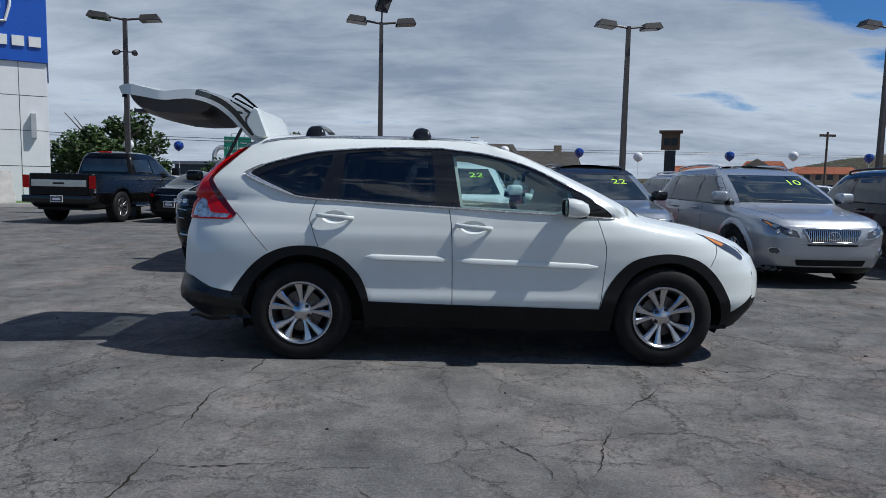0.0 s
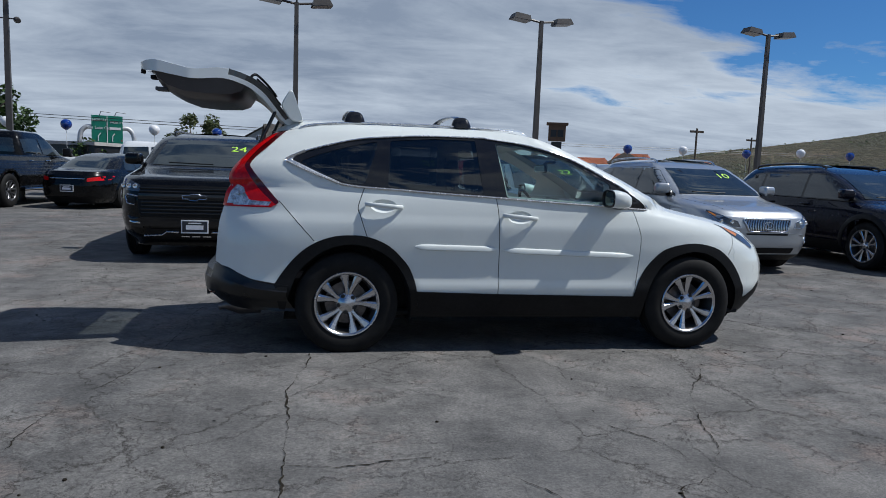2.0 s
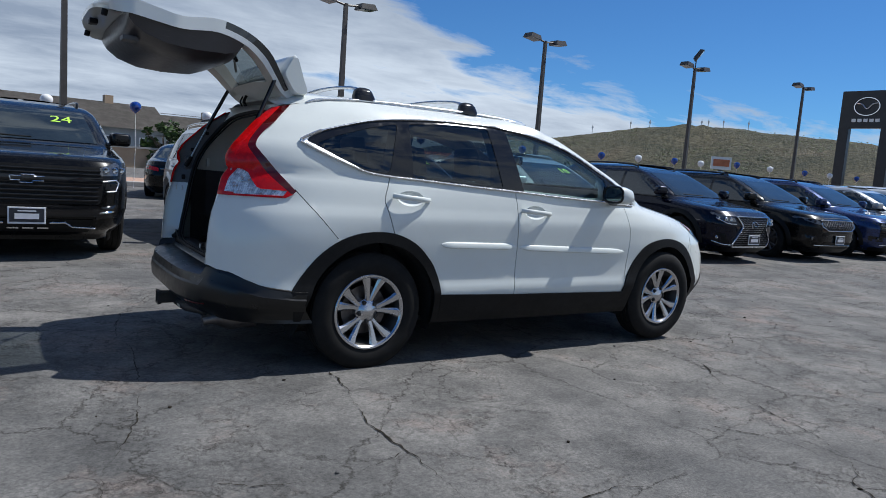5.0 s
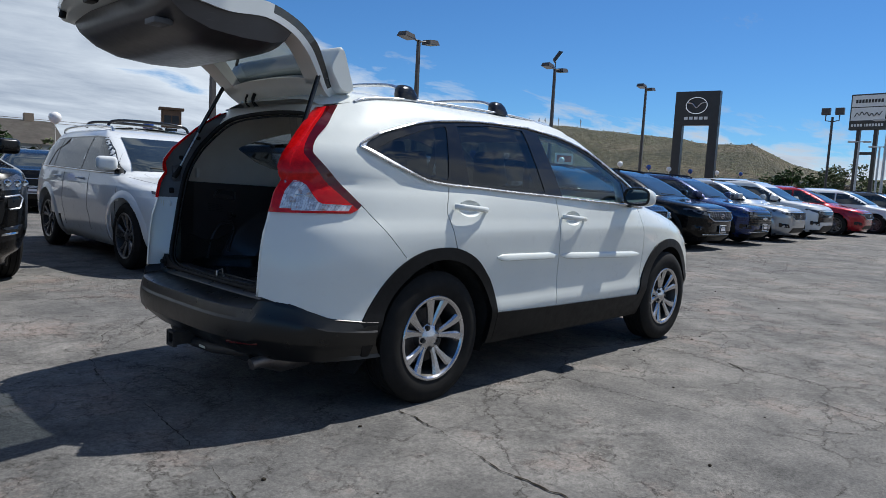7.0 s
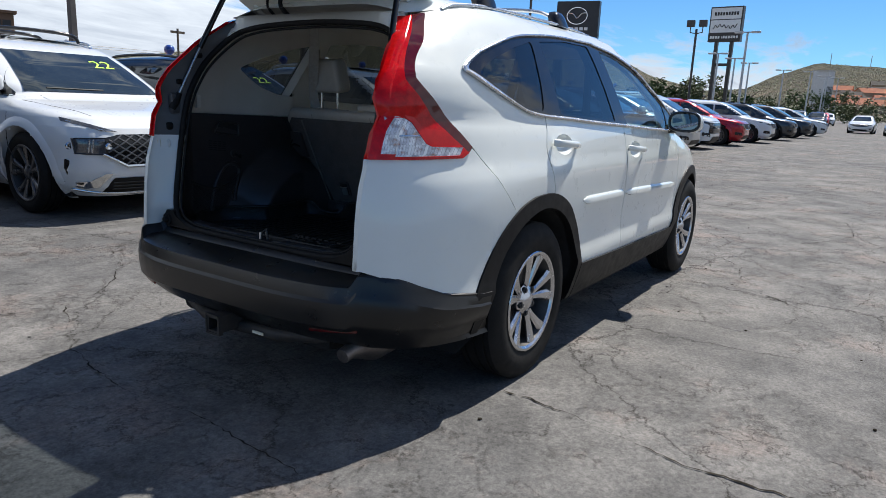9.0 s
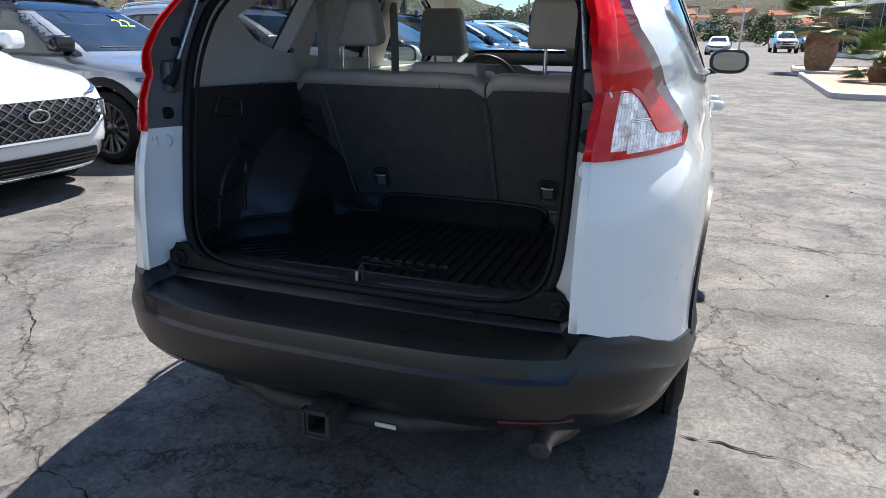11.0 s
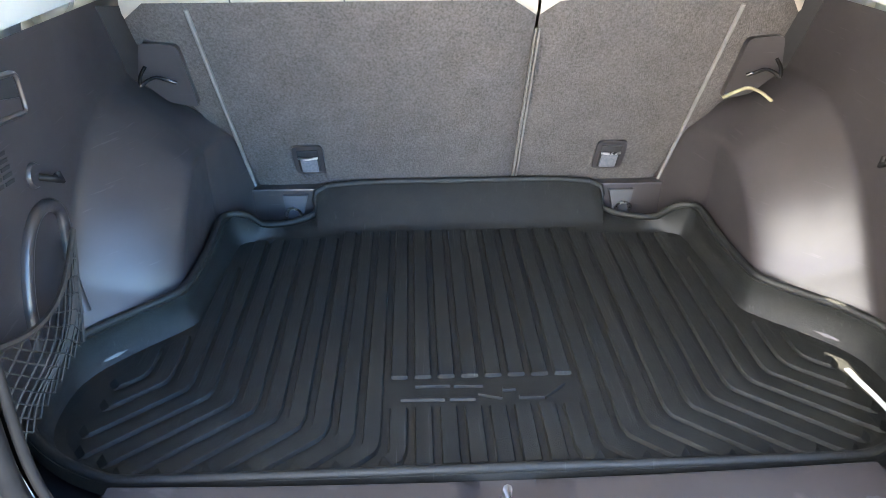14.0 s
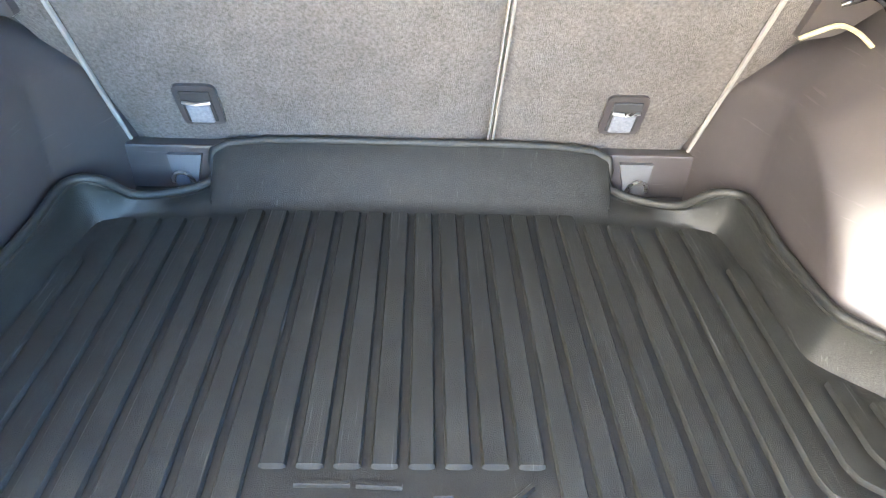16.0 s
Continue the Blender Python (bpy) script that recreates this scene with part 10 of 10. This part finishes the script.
# brown box sign on a post, over the far cars
bs = thing("box_sign", "weathered brown box sign on a thick dark post", "sign", pose(20.6, 51.9, 0, 0, 0, -20))
part("post", bm_box(-0.45, 0.45, -0.2, 0.2, 0, 4.3), M["sign_black"], bs)
part("cabinet", bm_box(-0.75, 0.75, -0.5, 0.5, 4.35, 5.75, 0.04), M["brown"], bs)
part("cabinet_cap", bm_box(-0.95, 0.95, -0.65, 0.65, 5.75, 5.95, 0.03), M["brown"], bs)
for k in range(2):
    part("letter_bar", bm_box(-0.55 + 0.6 * k, -0.05 + 0.6 * k, -0.53, -0.50, 4.7, 5.3), M["sign_black"], bs)

# green highway sign on a curved gantry
hw = thing("highway_sign", "green overhead highway sign on curved steel posts", "road sign", pose(-23.84, 81.56, 0, 0, 0, 13))
part("panel", bm_box(-1.65, 1.65, -0.06, 0.06, 2.95, 6.3, 0.02), M["sign_green"], hw)
part("divider", bm_box(-0.04, 0.04, -0.09, -0.06, 3.0, 6.25), M["sign_white"], hw)
TX = lambda x, z: Matrix.Translation((x, -0.08, z)) @ pose(0, 0, 0, 90, 0, 0)
letters("NORTH", 0.42, M["sign_white"], hw, TX(-0.85, 5.75), 0.01)
letters("Salt Lake City", 0.46, M["sign_white"], hw, TX(-0.82, 4.85), 0.01)
letters("NORTH", 0.38, M["sign_white"], hw, TX(1.0, 5.55), 0.01)
part("street_bar", bm_box(0.25, 1.45, -0.09, -0.06, 4.70, 4.98), M["sign_white"], hw)
for x in (-0.95, 0.55):
    part("arrow", bm_tube([(x, -0.08, 3.3), (x, -0.08, 3.9), (x + 0.25, -0.08, 4.25)], 0.06, 6), M["sign_white"], hw)
for s in (-1, 1):
    part("gantry_post", bm_tube(smooth_line([(s * 2.9, 0.3, 0), (s * 2.9, 0.3, 3.0), (s * 2.75, 0.3, 4.3), (s * 2.2, 0.3, 4.9), (s * 1.5, 0.2, 4.9)], 4), 0.28, 10), M["galv"], hw, smooth=60)
for x in (-0.8, 0.8):
    part("sign_lamp", bm_tube([(x, 0, 6.3), (x + 0.2, -1.2, 6.7), (x + 1.2, -1.2, 6.6)], 0.05, 5), M["galv"], hw)

# white-clad showroom tower with a blue sign box
tw = thing("showroom_tower", "white panelled showroom tower with a blue sign on top", "building", pose(-15.95, 23.2, 0, 0, 0, 28))
part("wall", bm_box(-9.0, 0.0, 0.0, 7.0, 0.0, 5.75), M["panel_white"], tw)
sb_ = part("sign_box", bm_box(-9.05, 0.06, -0.10, 7.0, 5.75, 9.6, 0.02), M["sign_blue"], tw, "blue illuminated sign box")
for z in (1.55, 3.0, 4.4):
    part("panel_joint", bm_box(-9.0, 0.003, -0.003, 0.0, z, z + 0.025), M["gap"], tw)
for x in (-1.0, -2.6, -4.2):
    part("panel_joint", bm_box(x, x + 0.025, -0.003, 0.0, 0, 5.75), M["gap"], tw)
for k in range(5):
    part("letter_bar", bm_box(-2.9 + k * 0.58, -2.9 + k * 0.58 + 0.42, -0.16, -0.10, 6.35, 6.75), M["sign_white"], sb_)
part("emblem_frame", bm_tube([(-1.9 + 0.75 * sx * k, -0.14, 7.9 + 0.62 * sz) for sx, sz, k in ((-1, 1, 1.0), (-1, 0, 0.95), (-0.8, -1, 0.9), (0, -1.1, 1), (0.8, -1, 0.9), (1, 0, 0.95), (1, 1, 1.0))], 0.06, 6), M["sign_white"], sb_)
part("emblem_bar", bm_box(-2.3, -1.5, -0.16, -0.10, 7.75, 7.95), M["sign_white"], sb_)
part("wall_lamp", bm_box(-0.62, -0.42, -0.22, 0.0, 2.7, 3.7, 0.02), M["galv"], tw)
part("slanted_panel", bm_xf(bm_box(-0.45, 0.45, -0.1, 0.1, 0.0, 1.3, 0.02), Matrix.Translation((-1.6, -2.2, 0.1)) @ pose(0, 0, 0, -20, 0, 20)), M["conc"], tw)
lawn = thing("lawn_strip", "green lawn strip behind a concrete kerb", "lawn", pose(-17.5, 20.6, 0, 0, 0, 28), kind="structure")
part("kerb", bm_box(-9, 3.6, -1.5, -1.3, 0.0, 0.16, 0.02), M["conc"], lawn)
part("turf", bm_box(-9, 3.6, -1.3, 2.9, 0.0, 0.14), M["grass"], lawn)

# low retaining wall and dry bank along the road behind
wl_ = thing("retaining_wall", "long tan retaining wall along the road", "wall", kind="structure")
part("wall_face", bm_box(-60, 120, 44.0, 44.4, 0.0, 1.25), M["stucco"], wl_)
part("wall_cap", bm_box(-60, 120, 43.9, 44.5, 1.25, 1.38), M["conc"], wl_)
bk_ = thing("kerb_bed", "gravel bed with a pale kerb behind the lot", "kerb", kind="structure")
part("kerb", bm_box(-6.0, 60, 19.6, 19.85, 0.0, 0.16, 0.02), M["conc"], bk_)
part("gravel_bed", bm_box(-6.0, 60, 19.85, 24.0, 0.0, 0.12), M["red_gravel"], bk_)


def gable_house(name, label, m, w, d, eave, ridge, wallm, roofm, wins=3, storeys=1, group=""):
    h = thing(name, label, "house", m, group)
    part("wall", bm_box(-w / 2, w / 2, -d / 2, d / 2, 0, eave), wallm, h)
    part("gable", bm_prism([(-d / 2, eave), (d / 2, eave), (0, ridge)], -w / 2, w / 2, "x"), wallm, h)
    for s in (-1, 1):
        rows = [[(-w / 2 - 0.4, s * (d / 2 + 0.5), eave - 0.15), (w / 2 + 0.4, s * (d / 2 + 0.5), eave - 0.15)], [(-w / 2 - 0.4, 0, ridge + 0.12), (w / 2 + 0.4, 0, ridge + 0.12)]]
        bm = bm_grid(rows)
        bmesh.ops.solidify(bm, geom=bm.faces[:], thickness=0.15)
        part("roof", bm, roofm, h)
    for st in range(storeys):
        for k in range(wins):
            x = -w / 2 + (k + 0.5) * w / wins
            z0 = 0.9 + st * 2.8
            wn = part("window", bm_box(x - 0.65, x + 0.65, -d / 2 - 0.06, -d / 2 - 0.003, z0, z0 + 1.3), M["sign_white"], h)
            part("pane", bm_box(x - 0.55, x + 0.55, -d / 2 - 0.09, -d / 2 - 0.06, z0 + 0.1, z0 + 1.2), M["window_far"], wn)
    part("chimney", bm_box(w * 0.2, w * 0.2 + 0.7, -0.3, 0.4, eave + 0.5, ridge + 0.7), M["stucco"], h)
    return h


for x, y, rz, w, e, r_ in ((1.8, 62, 8, 13, 3.0, 5.0), (11.6, 63, -4, 6, 2.6, 4.4), (-4.0, 74, 80, 9, 3.0, 5.6)):
    gable_house("grey_house", "grey-sided house with brown shingle roof", pose(x, y, 0, 0, 0, rz), w, 9, e, r_, M["siding"], M["shingle"], 4, group="houses along the road")
# motel with terracotta roofs
mt = thing("motel", "long tan motel with terracotta tile roofs", "hotel", pose(83.5, 163.0, 0, 0, 0, -27))
for x0, x1, e, r_ in ((-21, -4, 5.0, 6.6), (-4, 7, 5.4, 7.9), (7, 22, 5.0, 6.6)):
    part("wing", bm_box(x0, x1, -6, 6, 0, e), M["stucco"], mt)
    for s in (-1, 1):
        bm = bm_grid([[(x0 - 0.3, s * 7, e - 0.2), (x1 + 0.3, s * 7, e - 0.2)], [(x0 + 1.5, 0, r_), (x1 - 1.5, 0, r_)]])
        bmesh.ops.solidify(bm, geom=bm.faces[:], thickness=0.2)
        part("roof", bm, M["tile_roof"], mt)
    for xe, xr in ((x0, x0 + 1.5), (x1, x1 - 1.5)):
        bm = bmesh.new()
        bm.faces.new([bm.verts.new(p) for p in ((xe, -7, e - 0.2), (xe, 7, e - 0.2), (xr, 0, r_))])
        part("roof_hip", bm, M["tile_roof"], mt)
    for k in range(int((x1 - x0) / 2.4)):
        for st in range(2):
            part("window", bm_box(x0 + 0.9 + k * 2.4, x0 + 2.1 + k * 2.4, -6.08, -6.0, 1.0 + st * 2.4, 2.2 + st * 2.4), M["window_far"], mt)
bm = bm_prism([(-5, 5.2), (5, 5.2), (0, 8.3)], -7.2, -6.6, "y")
part("entrance_gable", bm, M["stucco"], mt)
part("sign_bar", bm_box(-2.2, 2.2, -7.35, -7.2, 5.9, 6.5), M["brown"], mt)
# distant low buildings and a board on the slope
for x, y, w, d, h, mm in ((94.5, 66, 12, 3, 3.2, "stucco"), (207, 16.2, 3, 4.2, 12.8, "galv"), (-21, 62, 6, 4, 2.4, "sign_black"), (130, 40, 26, 8, 4.0, "stucco"), (160, 60, 30, 8, 4.0, "siding")):
    b_ = thing("low_building", "plain low building in the distance", "building", pose(x, y, 0, 0, 0, -25), "distant buildings")
    part("wall", bm_box(-w / 2, w / 2, -d / 2, d / 2, 0, h), M[mm], b_)
    part("parapet", bm_box(-w / 2 - 0.15, w / 2 + 0.15, -d / 2 - 0.15, d / 2 + 0.15, h, h + 0.3), M["conc"], b_)
    for k in range(5):
        part("window", bm_box(-w / 2 + w * (k + 0.25) / 5, -w / 2 + w * (k + 0.7) / 5, -d / 2 - 0.05, -d / 2, h * 0.35, h * 0.7), M["window_far"], b_)
ob_ = thing("orange_board", "small orange and white roadside board", "sign", pose(94.5, 64.0, 0, 0, 0, -35))
part("board", bm_box(-1.6, 1.6, -0.1, 0.1, 5.0, 7.0), M["sign_white"], ob_)
part("board_bar", bm_box(-1.3, 1.3, -0.15, -0.1, 5.5, 6.6), M["tile_roof"], ob_)
part("post", bm_box(-0.4, 0.4, -0.1, 0.1, 0, 4.9), M["sign_black"], ob_)
# glazed showroom at the far side
sr = thing("glass_showroom", "low showroom with dark glazing and pale fascia", "building", pose(52, -17, 0, 0, 0, 12))
part("wall", bm_box(-11, 11, -5, 5, 0, 5.2), M["panel_white"], sr)
for k in range(8):
    part("glazing", bm_box(-10.6 + k * 2.65, -8.2 + k * 2.65, 5.0, 5.08, 0.3, 3.6), M["car_glass"], sr)
    part("glazing", bm_box(-11.08, -11.0, -4.6 + k * 1.15, -3.6 + k * 1.15, 0.3, 3.6), M["car_glass"], sr)
part("fascia", bm_box(-11.3, 11.3, -5.3, 5.3, 4.2, 5.4), M["galv"], sr)


# overhead line poles
for x, y, h in ((30, 45, 9), (-12, 75, 9), (5, 80, 9), (46, 60, 10)):
    up_ = thing("utility_pole", "brown wooden utility pole with a cross-arm", "utility pole", pose(x, y, 0), "utility poles")
    part("shaft", bm_tube([(0, 0, 0), (0, 0, h * 0.62)], 0.08, 6), M["bark"], up_)
    part("cross_arm", bm_box(-0.6, 0.6, -0.05, 0.05, h * 0.58, h * 0.60), M["bark"], up_)
for z in (5.2, 5.5):
    w_ = thing("power_line", "thin overhead power line", "cable")
    part("wire", bm_tube([(-80, 70, z + 0.8), (-12, 75, z), (5, 80, z), (90, 95, z + 1)], 0.03, 4), M["sign_black"], w_)

# hills round the horizon
RIDGE = lerp_tab(((-40, 1.2), (-25, 2.0), (-12, 2.6), (-4, 3.1), (0.6, 3.45), (5.2, 3.75), (7.5, 2.9), (10, 1.8), (13, 1.6), (17, 2.6), (20, 4.05), (23.3, 3.95), (25, 4.3), (28.5, 4.55), (34.3, 5.0), (41.5, 4.62), (47.7, 3.6), (58, 2.2), (64, 0.9), (75, 0.5), (110, 0.3), (125, 0.2)))
vs, fs = [], []
azs = np.linspace(-40, 125, 331)
rad = [260, 300, 340, 380, 430, 480, 520, 560, 600, 700]
up_f = [0.0, 0.06, 0.16, 0.30, 0.50, 0.70, 0.86, 0.97, 1.0, 0.6]
for a in azs:
    el = float(RIDGE(a))
    for j, (r_, f_) in enumerate(zip(rad, up_f)):
        h = math.tan(radians(el)) * 600 * f_
        nz_ = noise.fractal(Vector((a * 0.12, r_ * 0.008, 2.0)), 0.8, 2.1, 6) * (0.16 if 0 < j < 7 else 0.03) * h
        fine_ = noise.noise(Vector((a * 1.6, r_ * 0.05, 0))) * 0.02 * h
        vs.append((r_ * math.cos(radians(a)), r_ * math.sin(radians(a)), max(-0.5, h + nz_ + fine_) if j else -0.5))
k_ = len(rad)
for i in range(len(azs) - 1):
    for j in range(k_ - 1):
        fs.append((i * k_ + j, i * k_ + j + 1, (i + 1) * k_ + j + 1, (i + 1) * k_ + j))
hills = raw("hills", vs, fs, M["hill"])
tagged(hills, "dry green-brown desert hills round the lot", "hill", kind="structure")
rh = random.Random(9)
vs, fs = [], []
for k in range(5200):
    a = rh.uniform(-35, 60)
    f_ = rh.uniform(0.05, 0.98)
    r_ = float(np.interp(f_, up_f[:9], rad[:9]))
    h = math.tan(radians(float(RIDGE(a)))) * 600 * f_
    c = Vector((r_ * math.cos(radians(a)), r_ * math.sin(radians(a)), h + 0.1))
    s = rh.uniform(0.35, 1.0)
    i = len(vs)
    vs += [c + Vector((s * math.cos(q) * rh.uniform(0.7, 1.2), s * math.sin(q) * rh.uniform(0.7, 1.2), rh.uniform(-0.3, 0.15))) for q in (0.2, 1.45, 2.7, 3.9, 5.2)] + [c + Vector((rh.uniform(-0.3, 0.3), rh.uniform(-0.3, 0.3), s * 0.55))]
    fs += [(i + q, i + (q + 1) % 5, i + 5) for q in range(5)]
sh = raw("shrubs", vs, fs, M["leaf_olive"], smooth=False)
tagged(sh, "scattered dark shrubs on the dry hillside", "shrub", kind="stuff")
for a in (33.2, 35.0, 36.1, 36.6, 37.4, 40.5, 42.0, 45.0, 4.5, 2.0):
    mast = thing("radio_mast", "thin radio mast on the ridge", "mast", pose(598 * math.cos(radians(a)), 598 * math.sin(radians(a)), math.tan(radians(float(RIDGE(a)))) * 598), "radio masts")
    part("mast", bm_tube([(0, 0, -2), (0, 0, 9)], 0.25, 5), M["galv"], mast)
    part("mast_arm", bm_box(-0.9, 0.9, -0.2, 0.2, 6.0, 7.5), M["galv"], mast)
for k in range(26):
    a = rh.uniform(-14, 4)
    f_ = rh.uniform(0.10, 0.42)
    r_ = float(np.interp(f_, up_f[:9], rad[:9]))
    h = math.tan(radians(float(RIDGE(a)))) * 600 * f_
    gable_house("hillside_house", "pale hillside house with tiled roof", pose(r_ * math.cos(radians(a)), r_ * math.sin(radians(a)), h - 1.5, 0, 0, a + 90 + rh.uniform(-30, 30)), rh.uniform(9, 15), 8, 4.2, 6.2, M["stucco" if k % 3 else "panel_white"], M["tile_roof" if k % 2 else "shingle"], 3, group="hillside houses")
